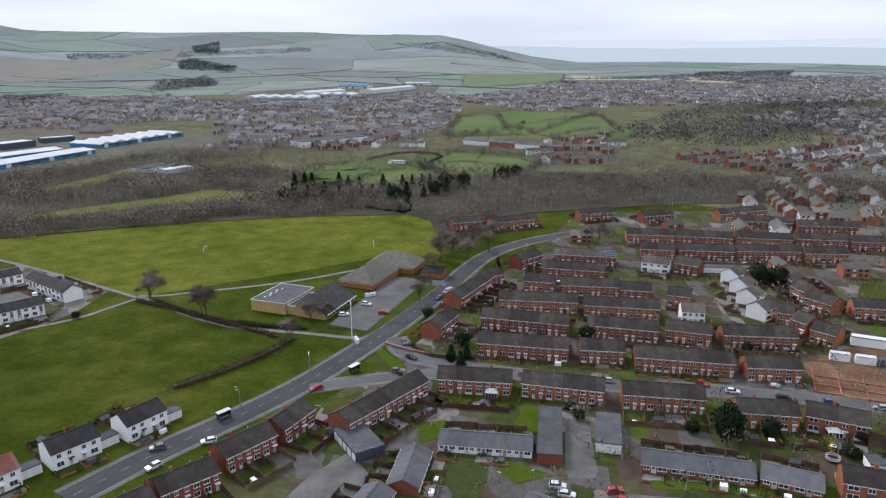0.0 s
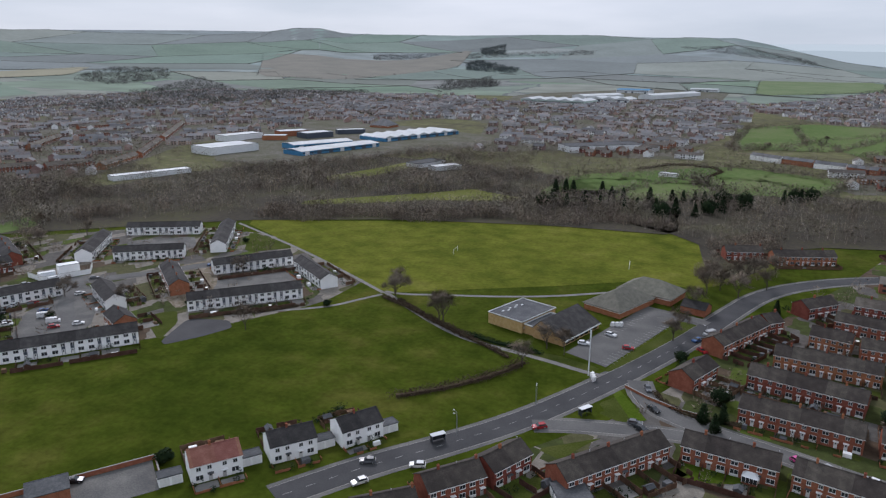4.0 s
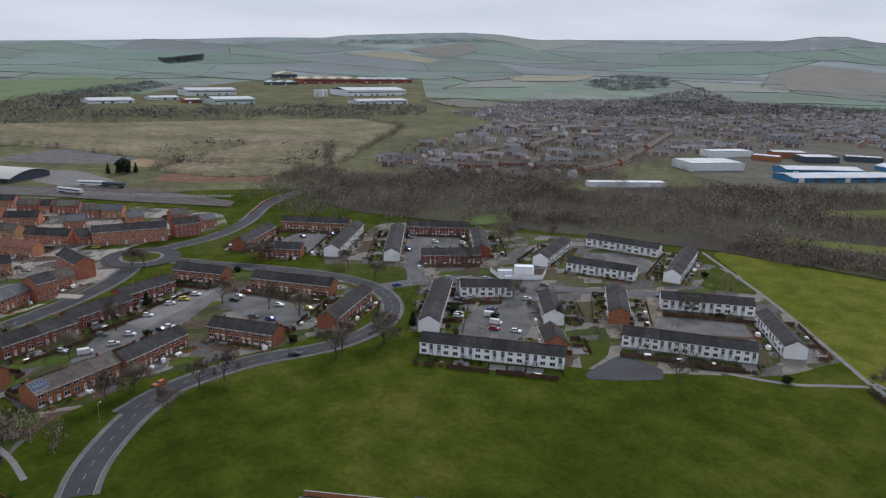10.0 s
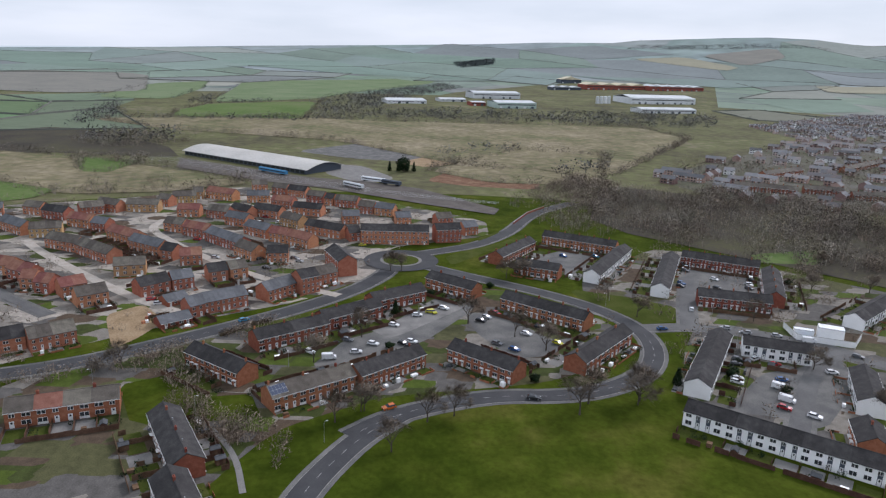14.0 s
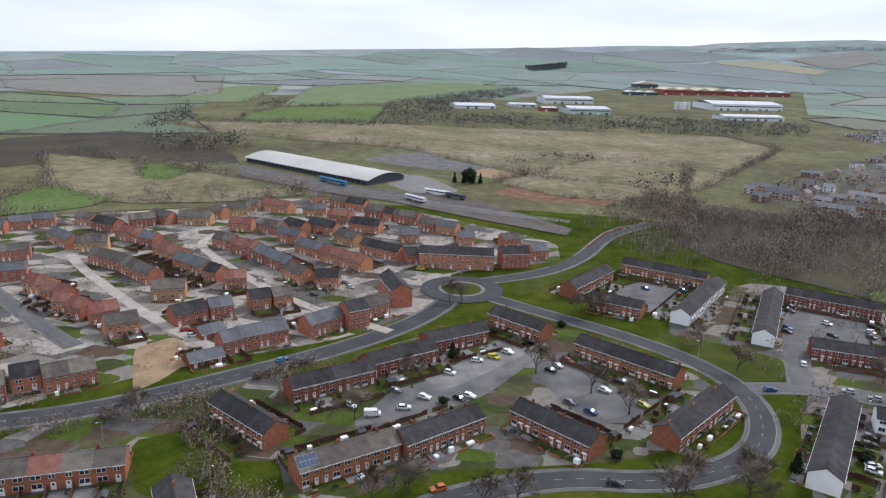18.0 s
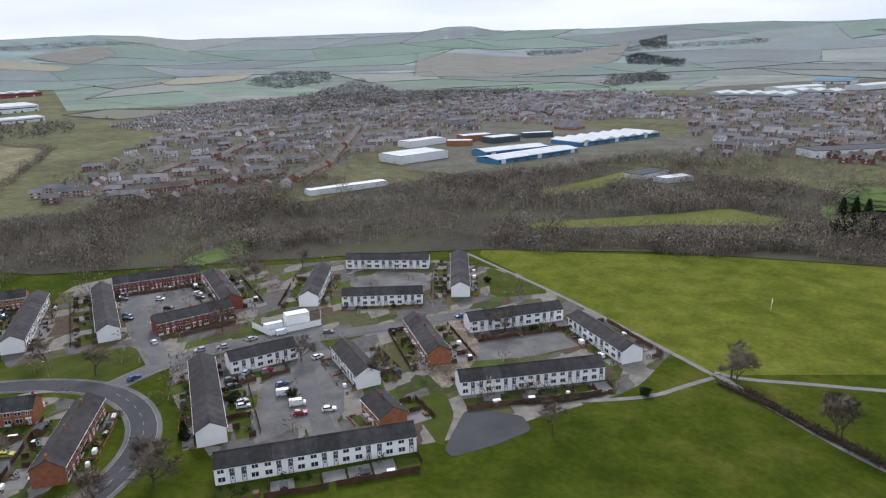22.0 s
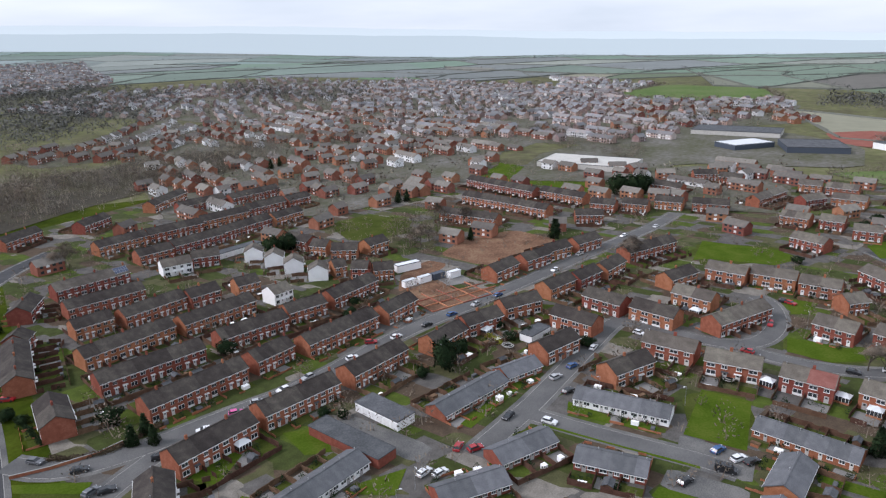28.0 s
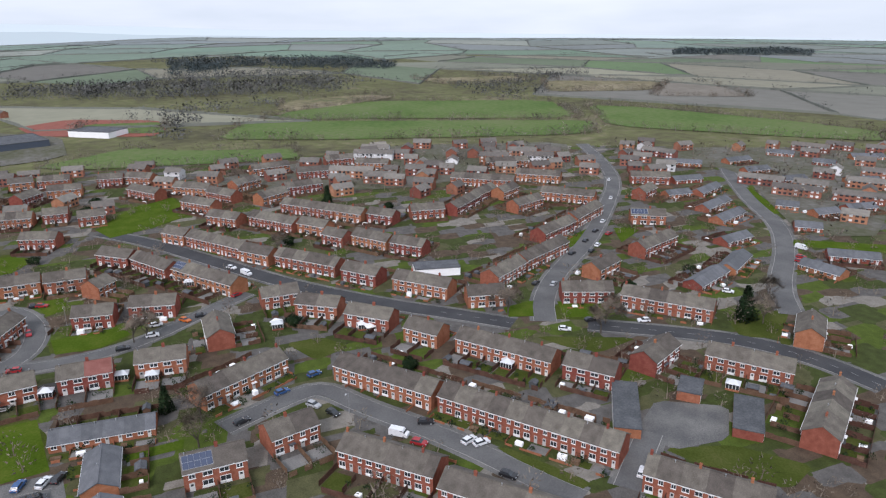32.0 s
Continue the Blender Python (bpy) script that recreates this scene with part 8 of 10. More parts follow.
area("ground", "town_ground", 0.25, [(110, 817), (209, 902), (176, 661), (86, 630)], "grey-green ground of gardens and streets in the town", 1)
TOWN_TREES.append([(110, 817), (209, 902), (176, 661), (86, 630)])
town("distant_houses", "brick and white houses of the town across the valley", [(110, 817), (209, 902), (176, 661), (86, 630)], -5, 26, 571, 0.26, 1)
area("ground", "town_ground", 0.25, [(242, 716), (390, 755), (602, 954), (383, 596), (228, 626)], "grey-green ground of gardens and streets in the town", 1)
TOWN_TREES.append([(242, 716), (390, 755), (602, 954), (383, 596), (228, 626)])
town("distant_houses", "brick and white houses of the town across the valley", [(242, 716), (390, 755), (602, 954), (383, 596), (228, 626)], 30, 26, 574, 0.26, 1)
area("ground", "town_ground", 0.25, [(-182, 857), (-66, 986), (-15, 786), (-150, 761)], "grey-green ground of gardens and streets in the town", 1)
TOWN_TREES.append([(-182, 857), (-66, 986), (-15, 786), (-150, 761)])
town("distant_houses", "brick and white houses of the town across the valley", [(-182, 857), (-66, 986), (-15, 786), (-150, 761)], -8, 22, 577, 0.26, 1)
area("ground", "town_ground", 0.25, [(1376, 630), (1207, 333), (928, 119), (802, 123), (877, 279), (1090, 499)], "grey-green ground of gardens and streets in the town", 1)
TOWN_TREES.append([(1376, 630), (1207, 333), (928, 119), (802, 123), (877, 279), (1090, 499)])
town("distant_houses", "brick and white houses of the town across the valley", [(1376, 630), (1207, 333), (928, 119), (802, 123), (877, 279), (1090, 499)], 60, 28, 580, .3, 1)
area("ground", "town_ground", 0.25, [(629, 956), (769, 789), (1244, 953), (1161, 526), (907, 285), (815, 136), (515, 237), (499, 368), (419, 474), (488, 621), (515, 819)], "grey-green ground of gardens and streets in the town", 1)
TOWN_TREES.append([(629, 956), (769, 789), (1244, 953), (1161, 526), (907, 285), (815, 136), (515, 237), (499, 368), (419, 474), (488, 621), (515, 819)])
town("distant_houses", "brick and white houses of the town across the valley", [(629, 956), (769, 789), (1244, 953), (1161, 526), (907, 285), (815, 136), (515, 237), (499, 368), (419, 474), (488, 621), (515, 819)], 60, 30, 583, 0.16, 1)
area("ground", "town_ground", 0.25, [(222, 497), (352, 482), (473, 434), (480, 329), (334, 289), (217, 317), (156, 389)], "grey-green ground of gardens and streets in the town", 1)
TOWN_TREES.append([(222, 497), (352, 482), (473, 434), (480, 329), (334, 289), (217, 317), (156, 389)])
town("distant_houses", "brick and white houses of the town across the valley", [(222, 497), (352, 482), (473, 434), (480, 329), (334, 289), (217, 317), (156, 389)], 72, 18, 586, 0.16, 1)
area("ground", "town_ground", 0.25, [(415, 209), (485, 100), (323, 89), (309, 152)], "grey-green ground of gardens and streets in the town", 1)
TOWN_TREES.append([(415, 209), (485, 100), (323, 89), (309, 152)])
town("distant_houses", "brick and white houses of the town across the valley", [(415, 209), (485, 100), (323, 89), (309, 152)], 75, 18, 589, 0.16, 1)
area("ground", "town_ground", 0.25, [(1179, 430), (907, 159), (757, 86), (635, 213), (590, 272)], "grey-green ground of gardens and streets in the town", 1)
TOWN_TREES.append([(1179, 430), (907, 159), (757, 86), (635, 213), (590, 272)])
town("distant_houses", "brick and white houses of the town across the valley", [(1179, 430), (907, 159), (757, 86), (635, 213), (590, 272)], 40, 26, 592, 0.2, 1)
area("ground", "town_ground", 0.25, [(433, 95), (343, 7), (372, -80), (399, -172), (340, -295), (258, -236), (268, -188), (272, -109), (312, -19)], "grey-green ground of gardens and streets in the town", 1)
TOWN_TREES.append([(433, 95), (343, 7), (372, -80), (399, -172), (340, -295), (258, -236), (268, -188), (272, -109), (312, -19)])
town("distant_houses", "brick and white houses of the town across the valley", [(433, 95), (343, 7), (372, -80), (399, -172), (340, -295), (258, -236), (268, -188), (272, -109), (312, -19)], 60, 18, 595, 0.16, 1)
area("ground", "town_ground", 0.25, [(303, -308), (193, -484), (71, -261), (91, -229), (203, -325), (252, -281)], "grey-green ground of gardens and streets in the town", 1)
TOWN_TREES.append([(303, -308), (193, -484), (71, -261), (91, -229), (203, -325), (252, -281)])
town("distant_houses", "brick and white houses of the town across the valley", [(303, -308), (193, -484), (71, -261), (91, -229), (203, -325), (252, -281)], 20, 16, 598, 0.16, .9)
shed_box("school_building", "long low school building with a flat roof", "school building", -130.7, 828.1, 39.4, 94.2, 30.0, 7, "white_metal", "felt", pitch=0)
shed_box("depot", "long low pale-roofed depot", "depot", -455.2, 481.3, 66.3, 67.2, 12.0, 4, "white_metal", "white_metal", pitch=0)
shed_box("warehouse", "pale metal-clad factory hall", "warehouse", -309.1, 1822.4, 58.7, 147.1, 40.0, 10, "white_metal", "pale_roof", pitch=3)
shed_box("warehouse", "pale metal-clad factory hall", "warehouse", -146.6, 1958.1, 65.8, 246.8, 40.0, 10, "white_metal", "pale_roof", pitch=3)
factory(-1558, 173, 101, 86, 60, 7, 0, "white_metal", "pale_roof", "white warehouse with a low pale roof behind the trees")
factory(-1646, 284, 101, 61, 40, 6, 0, "white_metal", "pale_roof", "small white unit with a pale roof")
factory(-1783, 411, 100, 124, 60, 14, 0, "white_metal", "pale_roof", "tall white two-storey factory with dark window bands")
factory(-1494, 397, 100, 88, 60, 12, 0, "mint_metal", "pale_roof", "pale green metal-clad warehouse under a white roof")
factory(-1540, 324, 100, 32, 30, 8, 0, "red_metal", "pale_roof", "small red-walled unit under a white roof")
factory(-2278, 900, 93, 205, 80, 15, 4, "red_metal", "cream_metal", "dark red factory hall under a row of yellow gabled roofs")
factory(-2240, 1090, 92, 180, 80, 13, 5, "red_metal", "pale_roof", "dark red factory hall under a row of white gabled roofs")
factory(-1724, 817, 98, 180, 90, 15, 0, "white_metal", "pale_roof", "long white factory with a dark window band")
factory(-1462, 715, 99, 131, 45, 9, 0, "white_metal", "pale_roof", "long low white factory front")
factory(-2665, 866, 95, 81, 50, 14, 1, "panel_dark", "cream_metal", "dark-walled hall under a yellow roof")
factory(-2240, 724, 97, 99, 40, 9, 3, "panel_dark", "pale_roof", "dark-walled hall with three white gables")
factory(-369, 1580, -12, 156, 70, 10, 5, "mint_metal", "pale_roof", "pale green factory under a row of low white gables")
factory(-267, 1723, -11, 97, 60, 8, 3, "white_metal", "pale_roof", "white-roofed factory hall in the town")
factory(-259, 2071, -11, 91, 50, 9, 0, "white_metal", "blue_metal", "factory hall under a blue metal roof")
factory(-76, 2213, -10, 77, 30, 8, 0, "white_metal", "pale_roof", "long narrow white-roofed hall on the edge of the town")
hip_block(-474, 962, -8, 32, 28, 4.0, 13.0, "brick", "roof_slate", "church_hall", "brick hall under a great grey pyramid roof in the town")
shed_box("school_building", "low school building with a pale roof", "school building", 418.8, 234.2, -89.9, 70.0, 40.0, 4, "shed_roof", "shed_roof", pitch=0)
shed_box("school_building", "dark-clad school hall with a flat roof", "school building", 557.8, 89.9, -76.2, 46.2, 45.0, 5, "panel_dark", "felt", pitch=0)
shed_box("school_building", "long pale flat-roofed school block", "school building", 632.0, 158.0, -90.2, 78.5, 40.0, 4.5, "shed_roof", "felt", pitch=0)
shed_box("school_building", "grey flat-roofed school block", "school building", 550.6, 141.5, -41.4, 41.1, 25.0, 4.5, "panel_dark", "white_metal", pitch=0)
shed_box("school_building", "white flat-roofed sports hall", "school building", 577.8, 23.6, -133.9, 39.9, 25.0, 5, "render", "felt", pitch=0)
tree(-127.1, 284.9, 10.8)
tree(-96.3, 260.8, 10.8)
tree(-3.9, 314.7, 9.0)
tree(12.2, 338.2, 10.0)
tree(-0.7, 338.2, 11.0)
tree(24.1, 355.0, 9.0)
tree(-0.7, 353.9, 10.0)
tree(15.8, 366.4, 11.0)
tree(28.7, 381.7, 9.0)
tree(19.5, 379.5, 8.4)
tree(11.0, 361.8, 8.4)
tree(4.7, 346.0, 8.4)
tree(80.0, 371.5, 8.4)
tree(87.6, 378.0, 8.4)
tree(45.4, 908.9, 8.4)
tree(115.9, 1015.4, 8.4)
tree(-9.7, 287.8, 8.4)
ever("cone", -108.9, 500.3, 1.9, 1.0)
ever("cone", -87.1, 506.6, 1.9, 1.0)
ever("cone", -38.5, 498.5, 1.9, 1.0)
ever("cone", -26.5, 505.3, 1.9, 1.0)
ever("cone", 2.8, 522.0, 1.9, 1.0)
ever("cone", 13.8, 533.8, 1.9, 1.0)
ever("cone", -76.7, 506.2, 1.5, 1.0)
ever("cone", -51.7, 507.4, 1.5, 1.0)
ever("cone", -59.5, 502.5, 1.5, 1.0)
ever("cone", -13.9, 501.8, 1.5, 1.0)
ever("cone", -99.3, 504.3, 1.5, 1.0)
ever("bush", -113.5, 493.1, 2.4, 1.1)
ever("bush", -5.7, 512.0, 2.4, 1.1)
ever("bush", -33.9, 490.8, 2.4, 1.1)
ever("cone", 42.8, 570.4, 1.6, 1.1)
ever("cone", 54.6, 581.4, 1.6, 1.1)
ever("bush", 76.3, 167.4, 1.9, 1.35)
ever("bush", 88.4, 168.2, 1.0, 1.3)
ever("bush", 6.7, 231.9, 1.4, .9)
ever("bush", 52.3, 236.3, 1.4, .9)
ever("bush", 149.7, 296.3, 2.0, 1.1)
ever("cone", 7.8, 219.9, 1, 1)
ever("cone", 2.7, 218.0, 1, 1)
ever("cone", 26.6, 322.9, 1, 1)
ever("bush", 109.1, 145.7, .9, 1)
ever("bush", 68.2, 170.9, .9, 1)
ever("bush", 94.7, 218.4, .9, 1)
ever("bush", 105.8, 224.3, .9, 1)
ever("bush", 111.7, 165.9, .9, 1)
ever("cone", 2.3, 218.4, .95, 1)
ever("cone", 5.7, 213.7, .95, 1)
ever("bush", 99.5, 220.7, .8, .8)
ever("bush", 36.9, 183.4, .8, .8)
ever("bush", 38.6, 178.4, .8, .8)
ever("bush", -4.8, 254.3, .8, .8)
ever("bush", 142.2, 299.2, 2, 1.1)
ever("cone", 203.7, 224.6, 1.1, 1)
ever("cone", 224.2, 188.4, 1.7, 1)
ever("bush", 104.7, 158.3, 1, .8)
ever("bush", 110.8, 154.2, 1, .8)
ever("bush", 341.0, 183.3, 1, .8)
ever("bush", 350.2, 179.8, 1, .8)
ever("bush", 111.8, 134.1, 1.2, .7)
ever("bush", 233.4, 79.7, 1.2, .7)
ever("cone", 84.7, 52.5, 1.3, 1)
ever("cone", 257.9, -60.6, 1.8, 1)
ever("bush", 71.6, -13.0, 1.1, 1)
ever("bush", 202.0, -20.3, 1.1, 1)
ever("bush", 232.3, -85.0, 1.1, 1)
ever("bush", 318.2, -7.9, 1.1, 1)
ever("bush", 118.1, 6.3, 1.1, 1)
ever("bush", 319.0, 48.2, 1.4, 1)
ever("bush", 301.2, 54.2, 1.4, 1)
tree(64.1, 48.6, 8.4)
tree(133.0, 54.1, 8.4)
tree(134.7, 49.7, 8.4)
tree(193.9, -12.3, 8.4)
ever("cone", 44.2, -126.4, 2.1, 1)
ever("bush", 85.3, -113.5, 1, .9)
ever("bush", 85.0, -145.8, 1, .9)
tree(66.4, -84.4, 9.6)
tree(48.8, -145.0, 9.6)
tree(39.4, -129.6, 9.6)
tree(61.6, -77.9, 9.6)
tree(89.2, -60.6, 9.6)
tree(-302.3, 111.2, 9.6)
tree(-288.4, 126.9, 9.6)
tree(-275.3, 135.5, 9.6)
tree(-235.4, 138.2, 10.8)
tree(-235.9, 154.8, 10.8)
tree(-307.3, 182.5, 8.4)
tree(-331.3, 178.7, 8.4)
tree(-359.8, 138.5, 8.4)
tree(-358.7, 143.1, 8.4)
tree(-361.3, 148.7, 8.4)
tree(-337.6, 280.3, 8.4)
tree(-300.9, 230.1, 8.4)
tree(-255.0, 225.7, 8.4)
ever("cone", -246.5, 171.9, 1, 1)
ever("bush", -345.9, 127.9, .8, .8)
ever("bush", -251.0, 193.3, .8, .8)
ever("bush", -347.3, 274.7, .8, .8)
ever("bush", -251.2, 125.4, .8, .8)
tree(-269.0, 53.4, 9.6)
tree(-289.9, 69.6, 9.6)
tree(-371.7, 83.9, 8.4)
tree(-371.4, 89.2, 8.4)
ever("cone", -313.7, 83.3, 1, 1)
ever("bush", -279.8, 79.5, .8, .7)
ever("bush", -336.4, 99.7, .8, .7)
tree(-228.7, 133.3, 10.8)
tree(-233.6, 153.3, 10.8)
tree(-234.5, 69.1, 8.4)
tree(-212.2, 76.9, 8.4)
tree(-227.2, 87.9, 8.4)
tree(-230.1, 96.0, 8.4)
tree(-228.5, 61.7, 8.4)
tree(-266.9, -7.7, 8.4)
tree(-234.5, 70.0, 8.4)
ever("cone", -673.8, 96.9, 1.2, 1.2)
ever("cone", -673.3, 104.4, 1.2, 1.2)
ever("cone", -672.8, 112.0, 1.2, 1.2)
ever("cone", -672.3, 118.6, 1.2, 1.2)
ever("cone", -679.1, 107.9, 1.2, 1.2)
ever("bush", -669.0, 109.2, 2.6, 1.3)
tree(-95.0, 261.9, 10.8)
tree(-124.9, 281.2, 8.4)
tree(-160.8, 225.1, 8.4)
tree(-221.1, 225.2, 8.4)
tree(-55.1, 234.0, 8.4)
tree(-370.8, 307.0, 8.4)
tree(-334.7, 308.0, 8.4)
tree(-206.3, 283.0, 8.4)
ever("bush", -239.0, 205.5, .8, .8)
ever("bush", -197.8, 289.6, .8, .8)
ever("bush", -146.4, 260.1, .8, .8)
ever("bush", -242.1, 331.7, .8, .8)
ever("bush", -253.0, 195.3, .8, .8)
tree(-10.1, 277.5, 8.4)
tree(-51.1, 251.9, 8.4)
tree(-44.3, 249.3, 8.4)
ever("bush", -5.9, 259.7, 1, .9)
ever("bush", -123.3, 143.6, 1, .9)
hedge([(-121.8, 277.9), (-102.2, 262.6), (-86.8, 253.7), (-70.3, 244.6), (-61.2, 239)], 2.2, 1.6, "brown leafless field hedge along the path", "hedge")
hedge([(-55.5, 237), (-60, 226), (-68.5, 214), (-77.4, 204.5), (-84.5, 198.2)], 4, 2.2, "dark overgrown hedge between the fields", "hedge")
hedge([(-12, 231.4), (-7, 223.6), (-0.2, 219.7), (7.9, 219.6), (13.3, 219.4)], 1.6, 1.3, "russet beech hedge round the corner house", "hedge")
hedge([(-99, 176.3), (-95.9, 180.5), (-95.9, 185.3)], 3, 1.8, "dark garden hedge behind the white houses", "evergreen")
hedge([(-129.2, 278.5), (-113.4, 270.7), (-102.4, 263.6), (-89.3, 255.9), (-78.9, 249.5)], 2.6, 1.8, "brown straggling hedge beside the path", "hedge")
hedge([(-186.9, 229.6), (-166.9, 242.1), (-156.8, 254.7)], 1.4, 1.2, "low brown hedge by the houses", "hedge")
hedge([(-292.9, 18.4), (-298.3, 23.3), (-303.5, 28.6), (-306.6, 34)], 2.6, 1.9, "russet clipped hedge beside the road", "hedge")
hedge([(-3.7, 258.2), (-5.8, 250.3), (-8.7, 238.4)], 1.2, 1.1, "green garden hedge", "evergreen")
street_lamp(-44.0, 210.5, 108)
street_lamp(-59.6, 184.9, 167)
street_lamp(1.1, 281.8, 205)
street_lamp(-44.0, 209.4, 101)
street_lamp(-60.4, 186.5, 154)
street_lamp(12.3, 143.5, 306)
street_lamp(-235.2, 22.2, 63)
street_lamp(-218.0, 59.2, 137)
street_lamp(-309.6, 92.2, 48)
street_lamp(-320.3, 173.6, 288)
street_lamp(-254.3, -12.1, 313)
street_lamp(-274.9, 208.2, 136)
street_lamp(-327.3, 177.8, 98)
street_lamp(-301.6, 211.9, 55)
street_lamp(-265.9, 45.4, 355)
street_lamp(59.4, 11.3, 120)
street_lamp(158.4, 71.8, 14)
street_lamp(194.6, 117.2, 12)
street_lamp(21.4, 144.4, 235)
street_lamp(87.4, 98.0, 155)
street_lamp(82.4, 120.6, 158)
car(27.2, 145.5, -11, "white")
car(-63.2, 166.4, -159, "white")
car(-73.2, 154.5, -128, "white")
car(-39.7, 261.0, 9, "white")
car(-31.9, 273.1, -19, "white")
car(40.3, 143.4, 10, "red")
car(-39.6, 197.0, -143, "red")
car(-24.2, 262.9, 5, "red")
car(-75.7, 163.3, -155, "grey")
car(-15.1, 209.4, 4, "grey")
car(-1.9, 280.0, -128, "blue")
car(2.1, 288.0, -131, "silver", 1)
car(-318.7, 103.7, 54, "white")
car(-290.1, 131.8, 49, "white")
car(-413.4, 188.9, 21, "white")
car(-374.6, 236.4, 36, "white")
car(-355.3, 241.2, 33, "white")
car(-346.6, 254.1, 31, "white")
car(-249.0, 194.2, 81, "white")
car(-246.4, 192.7, 52, "white")
car(-251.7, 230.5, 76, "white")
car(-222.7, 204.4, 45, "white")
car(-311.8, 124.4, 31, "red")
car(-259.0, 213.7, 88, "red")
car(-307.8, 119.6, 50, "silver")
car(-284.3, 230.2, 74, "silver")
car(-304.3, 116.7, 52, "black")
car(-296.4, 138.5, 52, "black")
car(-410.1, 194.9, 49, "black")
car(-345.3, 219.2, 35, "black")
car(-342.1, 235.9, 35, "black")
car(-352.6, 259.4, 29, "black")
car(-259.9, 199.8, 77, "black")
car(-280.6, 141.4, 42, "yellow")
car(-314.4, 98.6, 24, "yellow")
car(-275.7, 124.0, 49, "blue")
car(-396.3, 177.1, 37, "blue")
car(-349.7, 221.6, 18, "blue")
car(-247.1, 209.1, 73, "blue")
car(-281.3, 118.7, 51, "grey")
car(-369.7, 233.0, 38, "grey")
car(-341.2, 251.3, 30, "grey")
car(-264.0, 202.7, 53, "grey")
car(-395.2, 194.4, 41, "cyan")
car(-241.6, 204.8, 48, "white", 1)
car(-233.2, 202.0, 47, "white", 1)
car(-278.6, 239.9, 69, "white", 1)
car(-228.5, 198.3, 47, "red")
car(-263.9, 209.3, 114, "white")
car(-307.8, 24.7, 130, "cyan")
car(-327.4, -12.0, 110, "white")
car(-311.0, 91.9, 85, "white")
car(-300.7, 82.0, 63, "white")
car(-318.8, 103.4, 54, "white")
car(-282.9, 73.7, 64, "white")
car(-276.8, 51.6, 47, "white")
car(-275.9, 67.6, 91, "white")
car(-284.3, 87.7, 61, "white")
car(-396.6, 14.7, 57, "white")
car(-470.5, 20.7, 134, "white")
car(-332.2, -16.2, 110, "red")
car(-429.0, -18.5, 76, "red")
car(-484.3, 11.4, 72, "red")
car(-314.5, 97.6, 83, "yellow")
car(-417.9, 70.8, 90, "yellow")
car(-286.8, 64.5, 64, "grey")
car(-392.8, 36.5, 70, "grey")
car(-271.4, 58.4, 94, "white", 1)
car(-488.5, 6.2, 60, "white", 1)
car(-282.5, 84.5, 51, "black")
car(-391.4, 19.9, 100, "black")
car(-376.0, 24.8, 61, "black")
car(-393.9, -2.3, 73, "silver")
car(-387.2, 39.5, 59, "silver")
car(26.2, 205.4, -41, "pink")
car(15.6, 206.4, 142, "white")
car(42.1, 202.7, 160, "white")
car(68.4, 197.2, -25, "white")
car(88.5, 193.5, -19, "white")
car(1.8, 206.7, -35, "black")
car(-13.0, 206.6, -30, "black")
car(33.3, 204.3, -43, "silver")
car(81.0, 198.8, -53, "red")
car(0.4, 270.6, -52, "red")
car(41.7, 139.3, -33, "red")
car(180.4, 78.5, -116, "red")
car(86.1, 135.0, -22, "silver")
car(95.3, 133.1, -22, "blue")
car(68.7, 86.4, -26, "blue")
car(79.8, 128.9, -19, "black")
car(67.3, 78.5, -35, "black")
car(52.1, 90.9, -24, "black")
car(181.4, 80.6, -88, "black")
car(128.7, 121.2, -103, "white")
car(67.2, 81.5, -36, "white")
car(28.8, 142.0, -17, "white")
car(60.9, 83.5, -85, "black", 1)
car(141.2, 36.8, -147, "orange")
car(142.4, 31.2, -99, "black")
car(129.2, 57.8, -93, "black")
car(69.2, 36.8, -77, "black")
car(61.0, 15.2, -162, "black")
car(44.9, -3.6, -119, "black")
car(142.3, 45.9, -96, "white")
car(134.5, 48.3, -95, "white")
car(185.1, 9.9, -148, "white")
car(83.2, 12.1, -79, "blue")
car(78.2, 23.3, -78, "blue")
car(67.3, 18.2, -152, "silver")
car(43.6, 4.7, -140, "white", 1)
car(175.1, 6.6, -158, "white", 1)
car(37.8, 2.2, -142, "red")
car(69.4, -69.4, -131, "white")
car(61.0, -96.6, 63, "white")
car(129.7, -138.4, -61, "white")
car(156.1, -165.7, -60, "white")
car(188.4, -201.4, -54, "white")
car(222.0, -231.4, -56, "white")
car(32.5, -8.8, -75, "white")
car(30.1, -10.8, -92, "white")
car(63.4, -142.3, -144, "white")
car(80.2, -211.4, -172, "white", 1)
car(70.5, -81.6, -107, "black")
car(107.2, -86.5, -61, "black")
car(126.6, -121.0, -70, "black")
car(124.9, -130.4, -64, "black")
car(137.1, -137.8, -63, "black")
car(146.0, -151.7, -67, "black")
car(16.5, -9.2, -148, "black")
car(102.9, -91.8, -56, "silver")
car(139.5, -154.1, -71, "red")
car(70.0, -195.4, -149, "red")
car(73.0, -200.6, -149, "red")
car(-235.4, 77.3, -66, "orange")
car(-239.0, 122.0, 73, "black")
car(-141.6, 122.9, 58, "red")
car(-136.9, 128.3, 33, "black")
shed_box("site_cabin", "long white site cabin on the building plot", "site cabin", 151.1, 228.8, -26.1, 11.7, 4.0, 3, "render", "white_metal", pitch=0)
conservatory(14.5, 191.5, -10)
conservatory(105.3, 167.7, -10)
conservatory(87.1, 175.6, -10)
conservatory(185.0, 31.9, 75)
conservatory(174.4, 28.7, 75)
conservatory(104.7, -13.0, 75)
